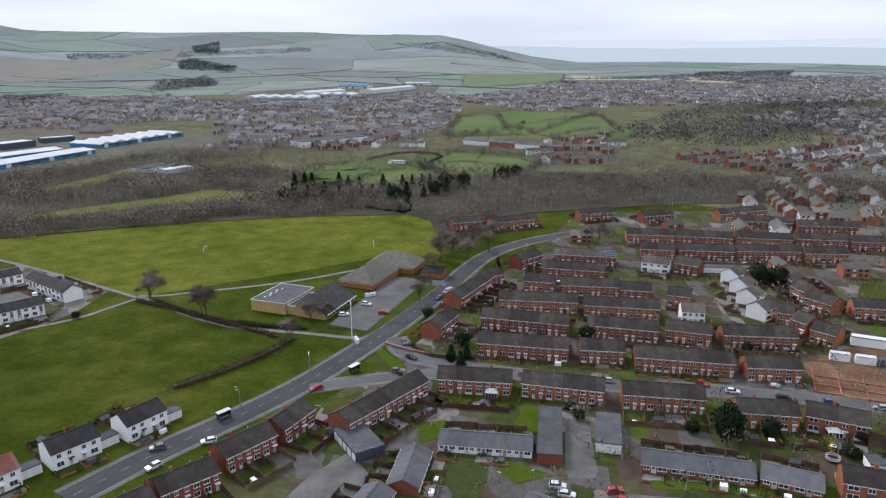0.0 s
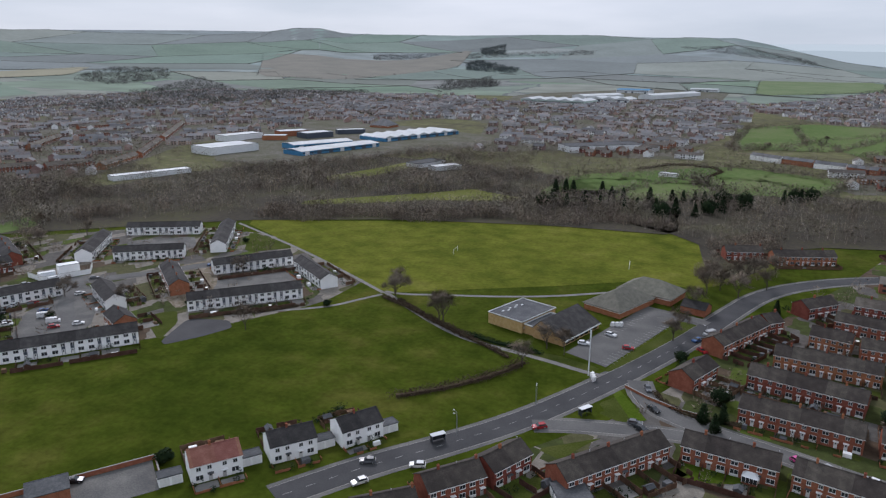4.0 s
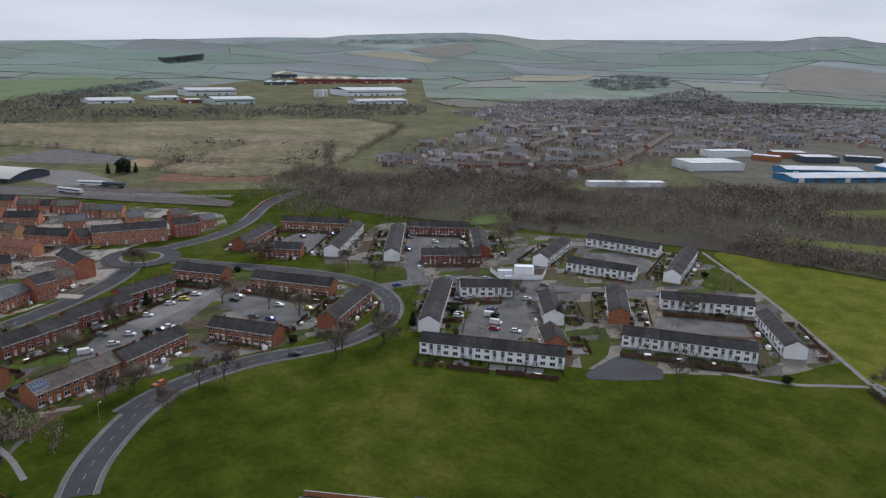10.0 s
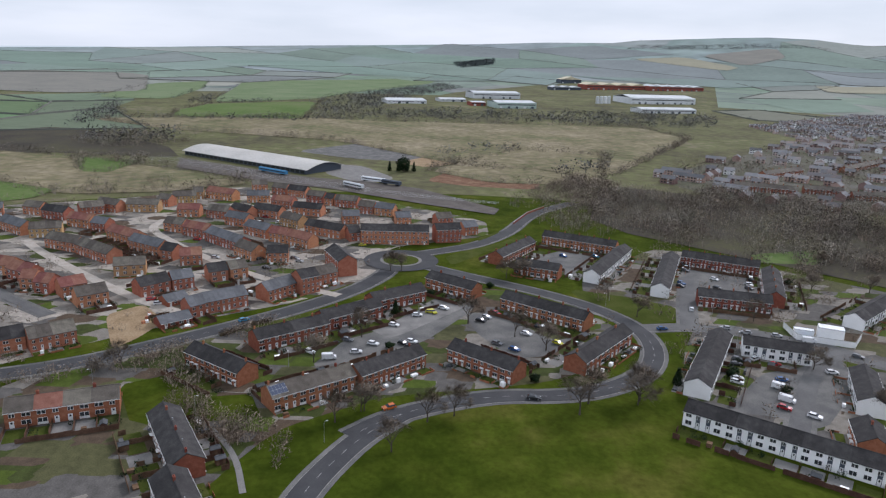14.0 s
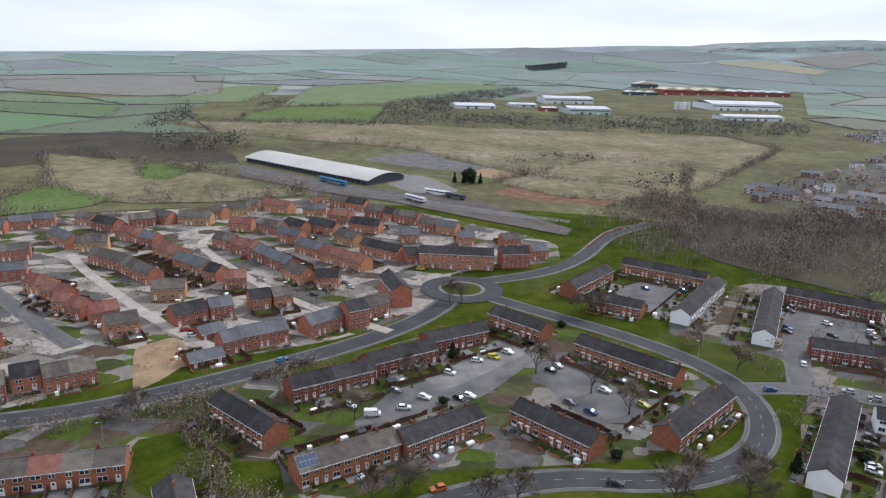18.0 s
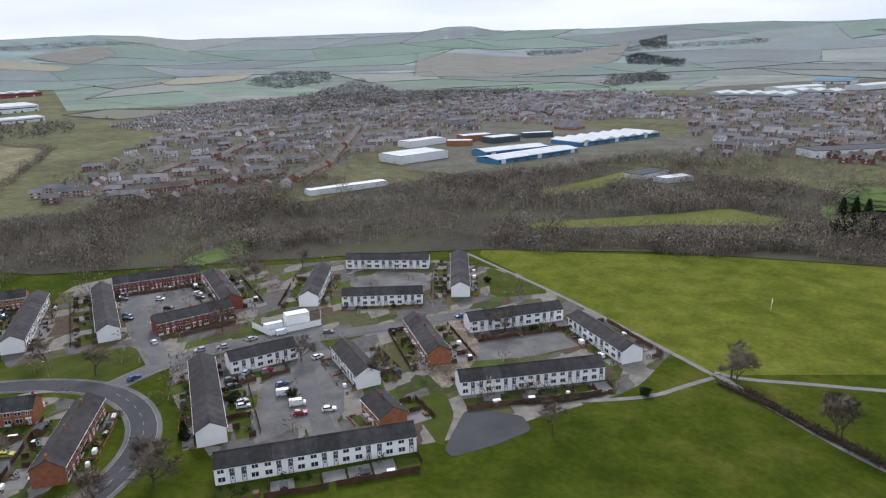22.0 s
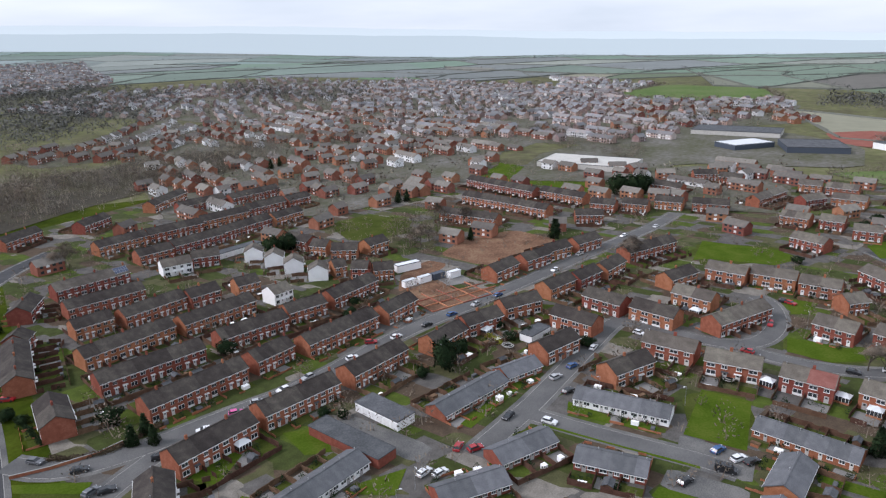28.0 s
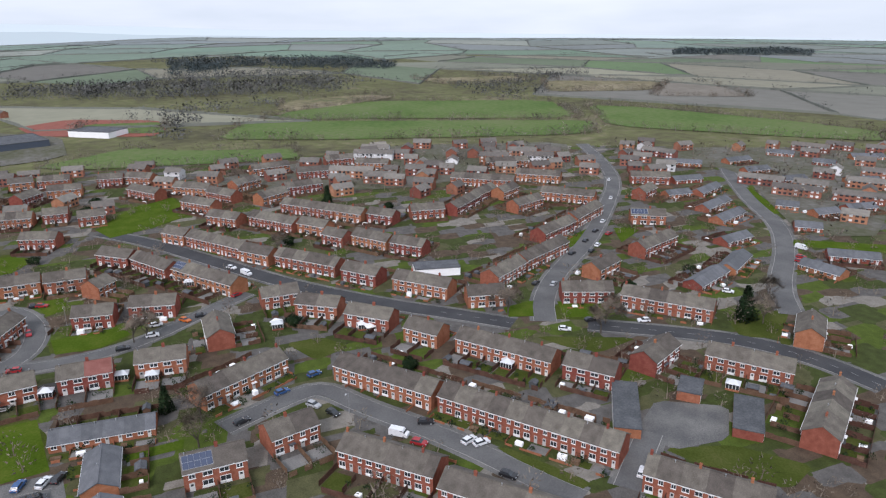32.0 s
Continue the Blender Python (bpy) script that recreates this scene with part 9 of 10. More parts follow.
conservatory(104.8, 52.8, 75)
conservatory(109.3, 60.3, 75)
conservatory(119.6, 11.4, 75)
conservatory(58.2, -38.6, 30)
conservatory(16.3, -85.0, 30)
conservatory(106.1, 169.5, 75)
conservatory(154.7, 107.7, 75)
conservatory(109.4, 79.4, 75)
factory(-390, 694, 71.6, 113, 30, 5, 0, "blue_metal", "pale_roof", "long blue-walled warehouse under a weathered white roof")
factory(-424, 712, 61.6, 77, 28, 6, 0, "blue_metal", "pale_roof", "blue-walled warehouse under a weathered white roof")
factory(-363, 854, 69, 136, 46, 5, 7, "blue_metal", "pale_roof", "long warehouse under a row of low ribbed white roofs")
shed_box("warehouse", "white-walled flat-roofed warehouse in the valley", "warehouse", -503.3, 638.8, 72.6, 58.9, 38.0, 8, "white_metal", "pale_roof", pitch=0)
shed_box("warehouse", "white metal-clad warehouse in the valley", "warehouse", -564.6, 741.6, 75.1, 55.5, 22.0, 7, "white_metal", "pale_roof", pitch=0)
shed_box("warehouse", "brick-walled unit under a pale flat roof", "warehouse", -521.4, 755.5, 24.0, 28.6, 16.0, 6, "brick", "pale_roof", pitch=0)
shed_box("warehouse", "brick-walled unit under a pale flat roof", "warehouse", -531.0, 805.9, 55.1, 38.4, 22.0, 7, "brick", "pale_roof", pitch=0)
shed_box("warehouse", "grey-walled unit under a pale flat roof", "warehouse", -492.6, 802.1, 65.0, 40.0, 24.0, 7, "panel_dark", "pale_roof", pitch=0)
shed_box("warehouse", "grey-walled unit under a pale flat roof", "warehouse", -473.6, 860.1, 44.1, 37.8, 14.0, 6, "panel_dark", "pale_roof", pitch=0)
shed_box("depot", "low flat-roofed depot beside the railway", "depot", -265.5, 637.8, 74.3, 37.7, 18.0, 4, "white_metal", "felt", pitch=0)
shed_box("depot", "low flat-roofed depot beside the railway", "depot", -239.3, 621.9, 54.4, 28.1, 14.0, 4, "white_metal", "white_metal", pitch=0)
shed_box("glasshouse", "long straw-coloured nursery sheds on the ridge", "glasshouse", 607.4, 2565.3, -8.0, 344.3, 50.0, 8, "cream_metal", "cream_metal", pitch=0)
shed_box("glasshouse", "long straw-coloured nursery sheds on the ridge", "glasshouse", 906.9, 2447.9, -59.8, 200.9, 50.0, 8, "cream_metal", "cream_metal", pitch=0)
shed_box("terraced_house_row", "white-fronted terrace beside the park fields", "terraced house row", 40.5, 809.7, -40.4, 35.4, 8.0, 5, "render", "roof_slate", pitch=2.4)
shed_box("terraced_house_row", "brick terrace beside the park fields", "terraced house row", 68.5, 791.2, -34.9, 31.2, 8.0, 5, "brick", "roof_slate", pitch=2.4)
shed_box("terraced_house_row", "white-fronted terrace beside the park fields", "terraced house row", 94.6, 773.8, -26.9, 28.3, 8.0, 5, "render", "roof_slate", pitch=2.4)
shed_box("terraced_house_row", "brick terrace beside the park fields", "terraced house row", 119.7, 757.2, -34.2, 26.8, 8.0, 5, "brick", "roof_slate", pitch=2.4)
shed_box("pavilion", "low white sports pavilion beside the green", "pavilion", -43.9, 666.1, -11.9, 15.4, 8.0, 3, "render", "white_metal", pitch=0)
ever("cone", -116.8, 544.4, 1.9, 1.0)
ever("cone", -110.3, 550.7, 1.9, 1.0)
ever("cone", -103.8, 546.9, 1.9, 1.0)
ever("cone", -82.4, 549.0, 1.9, 1.0)
ever("cone", -46.7, 538.9, 1.9, 1.0)
ever("cone", -74.7, 544.8, 1.5, 1.0)
ever("cone", -32.1, 549.4, 1.5, 1.0)
ever("cone", -24.4, 548.4, 1.5, 1.0)
ever("cone", -16.5, 549.3, 1.5, 1.0)
ever("cone", -10.2, 552.3, 1.5, 1.0)
ever("cone", -65.8, 542.4, 1.5, 1.0)
ever("bush", 16.9, 542.9, 2.6, 1.1)
ever("bush", 1.9, 544.0, 2.6, 1.1)
ever("bush", 62.3, 588.9, 2.0, 1.3)
ever("bush", 49.6, 578.0, 2.0, 1.3)
hedge([(-73, 696.8), (-41.2, 751.2), (3.8, 722.2), (-13.6, 666)], 4, 2.5, "dark hedge round the bowling green", "hedge")
ever("bush", 333.5, 188.3, 2.8, 1.1)
ever("bush", 337.5, 180.8, 2.8, 1.1)
ever("bush", 342.9, 175.8, 2.8, 1.1)
ever("cone", 308.7, 455.0, 1.3, 1)
ever("cone", 319.1, 455.7, 1.3, 1)
ever("cone", 255.5, 301.7, 1.3, 1)
ever("cone", 260.1, 298.4, 1.3, 1)
ever("cone", 232.1, 190.1, 1.3, 1)
tree(224.3, 257.3, 9.6)
tree(181.0, 240.0, 9.6)
tree(191.8, 241.7, 9.6)
tree(208.4, 144.8, 9.6)
tree(226.6, 241.1, 9.6)
tree(203.1, 144.8, 9.6)
tree(74.7, 45.7, 9.6)
trampoline(107.5, 89.7)
trampoline(99.5, 157.2)
trampoline(99.4, 104.3)
trampoline(99.0, 156.4)
trampoline(108.7, 89.3)
gazebo(59.7, -40.0, 57)
gazebo(102.0, -14.2, 84)
gazebo(108.8, 52.7, 41)
gazebo(121.6, 11.1, 41)
gazebo(59.2, -38.9, 54)
gazebo(110.2, 80.0, 51)
gazebo(107.6, 52.2, 33)
hedge([(103.8, 166.8), (103, 164), (100.5, 159.8)], 2.4, 1.7, "golden yellow garden shrubs by the lawn", "yellow_bush")
for base, k in LATE_T:
    base.scale = (k, k, k)


# ---- the library, halls and car park beside the playing field ----
flat_hall = shed_box("library", "buff brick library block with a flat grey roof edged in white", "library", -66.9, 275.4, 68.8, 22.0, 16.2, 4.3, "brick_buff", "felt", 0.35, edge="upvc")
for x, y, w in ((-9.0, -8.15, 1.6), (4.0, -8.15, 1.2)):
    s = Shape()
    s.box(x, y, 1.6, w, 0.1, 0.9)
    part("window", s, "upvc", flat_hall)
rooflight = Shape()
for k in range(6):
    rooflight.box(-6.5 + k * 2.2, 4.5 - k % 2, 4.47, 1.2, 0.5, 0.35)
part("rooflight_strip", rooflight, "white_metal", flat_hall, "pale rooflights and vents")
link = shed_box("library_entrance", "low glazed entrance block with a grey roof and white fascia", "building", -57.3, 270.3, 69, 17.0, 4.6, 3.3, "brick_buff", "felt", 0.5, edge="upvc")
hall = tagged(new("assembly_hall"), "buff brick hall under one great dark tiled roof slope", "hall")
hall.matrix_basis = pose(-51.2, 271.2, 0, 0, 0, 70)
s = Shape()
s.prism([(-10, 0), (-10, 2.3), (0, 7.2), (3.2, 4.0), (3.2, 0)], -12.4, 12.4)
recalc(part("wall", s, "brick_buff", hall).data)
s = Shape()
s.prism([(-10.6, 2.25), (0, 7.5), (3.7, 3.8), (3.7, 3.6), (0, 7.3), (-10.6, 2.05)], -12.7, 12.7)
recalc(part("roof", s, "roof_dark", hall).data)
s = Shape()
s.box(0, -10.66, 1.75, 25.2, 0.1, 0.55)
part("fascia", s, "upvc", hall)
for k in range(7):
    s = Shape()
    s.box(-9.6 + k * 3.2, -10.05, 0.4, 2.4, 0.1, 1.25)
    part("window", s, "glass", hall)
BLOCKS.append((-51.2, 271.2, radians(70), 25, 14, "X"))
hip_block(-34.0, 307.4, 66, 26.0, 17.0, 3.0, 8.2, "brick", "roof_moss", "community_hall", "red brick community hall under a mossy hipped tile roof")
hip_block(-23.0, 326.8, -18, 24.0, 16.0, 3.2, 8.0, "brick", "roof_moss", "community_hall_wing", "red brick hall wing with white bands and hipped roof")
shed_box("corner_house", "small brick house under a dark tiled roof by the road", "house", -4.0, 312.5, -17, 10, 8, 3.0, "brick", "roof_dark", pitch=2.0)

bays = tagged(new("parking_bays"), "white painted parking bay lines on worn tarmac", "parking bays", kind="structure")
bay = Shape()
bay.box(0, 0, 0, 4.6, 0.12, 0.006)
bay_mesh = bay.mesh("bay_line", "paint")
for k in range(23):
    for off in (3.2, 15.0):
        c, sn = math.cos(radians(70.8)), math.sin(radians(70.8))
        d = 3.0 + 2.45 * k
        if off < 5 and k < 9:
            continue
        o = part("bay_line", bay_mesh, None, bays, at=(-45.0 + c * d + sn * off, 249.0 + sn * d - c * off, 0.085))
        o.rotation_euler.z = radians(-19.2)

mast = tagged(new("telecom_mast"), "tall slim white telecom mast beside the road", "mast")
mast.location = (-33.3, 235.8, 0)
s = Shape()
s.tube((0, 0, 0), (0, 0, 13.5), 0.2, 0.15, 8)
part("pole", s, "white_metal", mast)
s = Shape()
s.tube((0, 0, 13.5), (0, 0, 16.0), 0.26, 0.24, 8)
part("antenna_shroud", s, "white_metal", mast)
for x, y in ((-32.0, 235.4), (-30.9, 232.6), (-31.4, 233.8)):
    cab = tagged(new("equipment_cabinet"), "white steel equipment cabinet at the foot of the mast", "cabinet", "mast cabinets")
    cab.matrix_basis = pose(x, y, 0.05, 0, 0, 65)
    s = Shape()
    s.box(0, 0, 0, 1.3, 0.8, 1.55)
    s.box(0, 0, 1.55, 1.4, 0.9, 0.08)
    part("body", s, "upvc", cab)
    s = Shape()
    s.box(0, -0.41, 0.15, 1.1, 0.04, 1.25)
    part("door", s, "white_metal", cab)


hedge([(-82, 253.5), (-74, 250.5), (-62, 248), (-52, 246.5)], 2.4, 1.7, "dark green shrubs along the library fence", "evergreen")
for x, y in ((-33.0, 283.5), (-31.4, 284.2), (-30.0, 284.8)):
    bank = tagged(new("recycling_bank"), "white recycling bank at the edge of the car park", "recycling bank", "recycling banks")
    bank.matrix_basis = pose(x, y, 0.06, 0, 0, 70)
    s = Shape()
    s.prism([(-0.7, 0), (-0.7, 1.2), (-0.35, 1.6), (0.35, 1.6), (0.7, 1.2), (0.7, 0)], -0.65, 0.65)
    recalc(part("body", s, "upvc", bank).data)
    s = Shape()
    s.box(0, -0.66, 1.0, 0.5, 0.12, 0.22)
    part("slot", s, "tyre", bank)


def bus_shelter(x, y, turn):
    root = tagged(new("bus_shelter"), "glazed bus shelter with dark posts and a pale roof", "bus shelter", "bus shelters")
    root.matrix_basis = pose(x, y, 0.06, 0, 0, turn)
    r = Shape()
    r.box(0, 0, 2.35, 4.2, 1.7, 0.14)
    part("roof", r, "white_metal", root)
    for px in (-1.9, 0, 1.9):
        for py in (-0.7, 0.7):
            s = Shape()
            s.box(px, py, 0, 0.08, 0.08, 2.35)
            part("post", s, "panel_dark", root)
    for px, py, sx, sy in ((-0.95, 0.7, 1.8, 0.03), (0.95, 0.7, 1.8, 0.03), (-1.9, 0, 0.03, 1.3), (1.9, 0, 0.03, 1.3)):
        s = Shape()
        s.box(px, py, 0.3, sx, sy, 1.8)
        part("glass_panel", s, "glass", root)


bus_shelter(-29.3, 209.6, 55)
bus_shelter(-63.0, 179.4, 50)


def goal(x, y, turn):
    root = tagged(new("goalpost"), "white tubular football goal standing on the grass pitch", "goal", "football goals")
    root.matrix_basis = pose(x, y, 0.03, 0, 0, turn)
    for p, q, nm in (((-3.66, 0, 0), (-3.66, 0, 2.44), "post"), ((3.66, 0, 0), (3.66, 0, 2.44), "post"), ((-3.7, 0, 2.44), (3.7, 0, 2.44), "crossbar")):
        s = Shape()
        s.tube(p, q, 0.09, 0.09, 6)
        part(nm, s, "upvc", root)


goal(-126.9, 358.2, 95)
goal(-37.7, 366.5, 95)

# ---- the roundabout ----
ring = [(-389.6 + 19 * math.cos(t * math.pi / 18), 90.1 + 19 * math.sin(t * math.pi / 18)) for t in range(36)]
area("road", "asphalt", 0.30, ring, "dark tarmac ring of the roundabout", 0)
area("kerb", "paved", 0.33, [(-389.6 + 10.6 * math.cos(t * math.pi / 18), 90.1 + 10.6 * math.sin(t * math.pi / 18)) for t in range(36)], "pale paved rim of the roundabout island", 0)
area("lawn", "lawn", 0.36, [(-389.6 + 9.0 * math.cos(t * math.pi / 18), 90.1 + 9.0 * math.sin(t * math.pi / 18)) for t in range(36)], "round grass island in the middle of the roundabout", 0)


# ---- garages, yards and walls ----
def garages(x, y, turn, lx, ly, h, wall, doors, label):
    g = shed_box("garage_block", label, "garage", x, y, turn, lx, ly, h, wall, "felt", 0.12)
    n = int(lx / 2.75)
    for k in range(n):
        s = Shape()
        s.box((k - (n - 1) / 2) * lx / n, doors * (ly / 2 + 0.02), 0.05, 2.2, 0.08, 2.05)
        part("garage_door", s, "upvc", g)


garages(28.6, 167.9, 81, 25, 6.2, 2.7, "brick", -1, "long low garage block under a flat grey felt roof")
garages(44.5, 168.5, 78, 16.5, 6.5, 2.7, "render", 1, "white garage block under a flat grey felt roof")
garages(-22.7, 164.6, -59, 14.5, 8.0, 2.7, "panel_dark", -1, "dark blue-green garages under a flat grey roof")
garages(136, 316.5, -9, 25, 5.5, 2.6, "render", -1, "row of white-doored garages under a pale flat roof")
garages(138, -60, 69, 18, 9, 3.2, "render", -1, "white workshop with a flat grey roof")
garages(22.5, -50.7, 138, 23, 6.5, 2.7, "brick", -1, "grey-roofed garage block beside the tarmac court")
garages(3.5, -74.5, 127, 17, 7, 2.5, "brick", 1, "grey-roofed garage block beside the tarmac court")
garages(20.5, -72.7, 125, 9, 6, 2.7, "brick", 1, "small flat-roofed brick garages")
garages(111.0, 152.0, -12, 11, 5, 2.5, "render", -1, "white flat-roofed garages between the houses")


def wall_line(name, label, pts, height, thick, material):
    root = tagged(new(name), label, "wall")
    for (ax, ay), (bx, by) in zip(pts, pts[1:]):
        s = Shape()
        s.box((ax + bx) / 2, (ay + by) / 2, 0, math.hypot(bx - ax, by - ay), thick, height, 0, math.atan2(by - ay, bx - ax))
        part("wall_run", s, material, root)
        c = Shape()
        c.box((ax + bx) / 2, (ay + by) / 2, height, math.hypot(bx - ax, by - ay), thick + 0.1, 0.08, 0, math.atan2(by - ay, bx - ax))
        part("coping", c, "kerb", root)


wall_line("boundary_wall", "red brick boundary wall between the yard and the field", [(-160, 99), (-141, 124.5), (-126.7, 143.8), (-116, 135)], 1.3, 0.25, "brick")
area("yard", "asphalt_worn", 0.05, [(-160, 98), (-127, 143), (-116, 134), (-150, 88)], "grey tarmac yard behind the brick wall", 0)
shed_box("outbuilding", "low outbuilding with a faded green roof in the yard", "building", -138.0, 122.0, 53, 9, 7, 2.6, "brick", "felt", 0.1)
for x, y, t in ((-103.5, 152.0, 51), (-90.5, 166.0, 51), (-78.5, 179.5, 53), (-116.0, 137.5, 51)):
    garages(x, y, t, 5.5, 3.4, 2.4, "render", -1, "white rendered garage beside the semi-detached house")
wall_line("garden_wall", "low brick wall round the corner garden", [(-21, 232), (-14, 227), (-4, 222), (2, 221)], 0.9, 0.22, "brick")

# ---- the builders' compound among the white houses ----
wall_line("site_hoarding", "white timber hoarding round a builders' compound", [(-294.1, 238.9), (-281.3, 236.4), (-272.2, 254.3), (-281.5, 263.8)], 2.4, 0.12, "render")
shed_box("site_cabin", "white stacked site cabin behind the hoarding", "cabin", -280.5, 249.5, 60, 9, 5, 5.2, "render", "white_metal", 0.1)
shed_box("site_cabin", "low white site cabin behind the hoarding", "cabin", -285.0, 241.5, 62, 7, 3, 2.8, "render", "white_metal", 0.1)
tarp = Shape()
tarp.prism([(-1.6, 0), (-1.2, 1.1), (0, 1.5), (1.2, 1.0), (1.6, 0)], -2.5, 2.5)
tp = tagged(part("tarpaulin", tarp, "blue_metal"), "blue tarpaulin over stacked building materials", "tarpaulin")
tp.matrix_basis = pose(-281.5, 240.2, 0.05, 0, 0, 60)

# ---- footings and stores on the building site ----
foot = tagged(new("brick_footings"), "low brick house footings in the red soil", "foundations")
rng = random.Random(8)
for i in range(5):
    for k in range(3):
        for turn, dx, dy, ln in ((0, 3.5, 0, 7), (90, 0, 3, 6)):
            s = Shape()
            u, v = i * 7.2, k * 6.0
            a = radians(-24)
            px, py = 114 + (u + dx) * math.cos(a) - (v + dy) * math.sin(a), 194 + (u + dx) * math.sin(a) + (v + dy) * math.cos(a)
            s.box(px, py, 0.02, ln, 0.3, 0.45, 0, a + radians(turn))
            part("footing_wall", s, "brick_new", foot)
for x, y, t, c in ((141, 214, -20, "white_metal"), (147, 211, -20, "panel_dark"), (134, 217, -20, "white_metal"), (152, 206, -20, "white_metal")):
    shed_box("site_container", "steel site container on the building plot", "container", x, y, t, 6, 2.4, 2.6, "panel_dark" if c == "panel_dark" else "render", c, 0.05)
rng = random.Random(4)
for k in range(12):
    s = Shape()
    s.box(0, 0, 0, 1.1, 1.1, 0.9)
    s.box(0, 0, 0.9, 1.0, 1.0, 0.12)
    o = tagged(part("pallet_stack", s, "brick_new" if k % 3 else "render"), "wrapped pallet of bricks on the sandy plot", "pallet", "pallets of bricks")
    o.matrix_basis = pose(-311 + rng.uniform(-6, 6), -8 + rng.uniform(-5, 5), 0.05, 0, 0, rng.uniform(0, 90))

# ---- the long train shed and the sidings ----
shed = tagged(new("train_shed"), "long low train shed under a pale curved metal roof", "train shed")
shed.matrix_basis = pose(-718, -23, float(land(-718, -23)), 0, 0, 49)
prof = [(-22 + 44 * i / 14, 3.6 + 4.5 * math.sin(math.pi * i / 14)) for i in range(15)]
s = Shape()
s.prism([(-22, 0)] + prof + [(22, 0)], -82, 82)
recalc(part("wall", s, "panel_dark", shed).data)
s = Shape()
s.prism([(y * 1.05, z + 0.5) for y, z in prof] + [(y * 1.05, z + 0.15) for y, z in prof[::-1]], -84.5, 84.5)
recalc(part("roof", s, "shed_roof", shed).data)
for k in range(27):
    s = Shape()
    s.box(-78 + k * 6, -22.1, 0.6, 4.6, 0.2, 2.4)
    part("glazed_bay", s, "glass", shed)


def rail_line(pts):
    for off in (-0.72, 0.72):
        strip("rail", "steel", 0.75, 0.16, smooth(pts), "steel running rail of the siding", off)


for dx in (0, 4.5, 9, 14, 19):
    rail_line([(-745 + dx, -120 - dx * 0.6), (-690 + dx, -50 - dx * 0.6), (-625 + dx * 0.8, 25 - dx * 0.5), (-575 + dx * 0.6, 90 - dx * 0.4), (-535 + dx * 0.3, 170 - dx * 0.2)])


def carriage(x, y, turn, length, paint, label):
    root = tagged(new("railway_carriage"), label, "carriage")
    root.matrix_basis = pose(x, y, float(land(x, y)) + 0.8, 0, 0, turn)
    s = Shape()
    s.prism([(-1.4, 0.9), (-1.4, 3.1), (-0.8, 3.75), (0.8, 3.75), (1.4, 3.1), (1.4, 0.9)], -length / 2, length / 2)
    recalc(part("body", s, paint, root).data)
    w = Shape()
    w.box(0, 0, 2.0, length * 0.9, 2.86, 0.75)
    part("window_strip", w, "glass", root)
    for px in (-length * 0.35, length * 0.35):
        s = Shape()
        s.box(px, 0, 0, 3.2, 2.0, 0.9)
        part("bogie", s, "tyre", root)


carriage(-649, -3, 47, 34, "blue_metal", "blue railway carriage standing beside the train shed")
carriage(-613, 81, 56, 22, "white_metal", "white railway carriage on the sidings")
carriage(-587, 65, 41, 22, "white_metal", "pale railway carriage on the sidings")
carriage(-600, 95, 50, 18, "panel_dark", "dark railway wagon on the sidings")
wall_line("bridge_parapet", "brick road bridge parapet over the railway", [(-470, 166), (-500, 182), (-520, 199)], 1.4, 0.4, "brick")

# ---- tanks and chimney at the far factory ----
for k in range(4):
    s = Shape()
    s.tube((0, 0, 0), (0, 0, 17), 4.2, 4.2, 12)
    s.tube((0, 0, 17), (0, 0, 18.2), 4.2, 1.2, 12)
    x, y = -1700 - 4 * k, 640 + 11 * k
    o = tagged(part("storage_tank", s, "white_metal"), "tall white cylindrical storage tank at the factory", "tank", "factory tanks")
    o.location = (x, y, float(land(x, y)))

# ---- trees of the towns, the gardens and the hedgerows of the far fields ----
thickets("town_trees", "scattered leafless trees among the houses of the town", TOWN_TREES, 12.0, 9.0, "wood", 6, 8, 7.0, 2.3)
thickets("garden_trees", "small leafless garden trees among the brick houses", [[(-20, 215), (62, 385), (240, 450), (300, 360), (400, 300), (440, 100), (400, -60), (300, -330), (210, -430), (60, -330), (-20, -160), (-40, -60), (0, 100)],
         [(-262, -60), (-375, 85), (-480, 150), (-590, -20), (-510, -170)], [(-222, 165), (-150, 262), (-200, 335), (-300, 350), (-420, 240), (-345, 165)]], 11.5, 5.6, "twig", 12, 50)
BELTS, NEAR_BELTS, rng = [], [], random.Random(21)
for f in FIELDS:
    for (ax, ay), (bx, by) in zip(f, f[1:] + f[:1]):
        d = math.hypot(bx - ax, by - ay)
        nx, ny = -(by - ay) / d * 4.5, (bx - ax) / d * 4.5
        near = math.hypot((ax + bx) / 2 - CENTRE[0], (ay + by) / 2 - CENTRE[1]) < 1300
        (NEAR_BELTS if near else BELTS).append([(ax + nx, ay + ny), (bx + nx, by + ny), (bx - nx, by - ny), (ax - nx, ay - ny)])
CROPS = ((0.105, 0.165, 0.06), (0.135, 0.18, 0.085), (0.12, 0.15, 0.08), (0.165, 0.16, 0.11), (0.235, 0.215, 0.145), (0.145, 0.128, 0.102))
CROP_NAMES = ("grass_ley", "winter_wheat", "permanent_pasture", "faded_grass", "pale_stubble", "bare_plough")


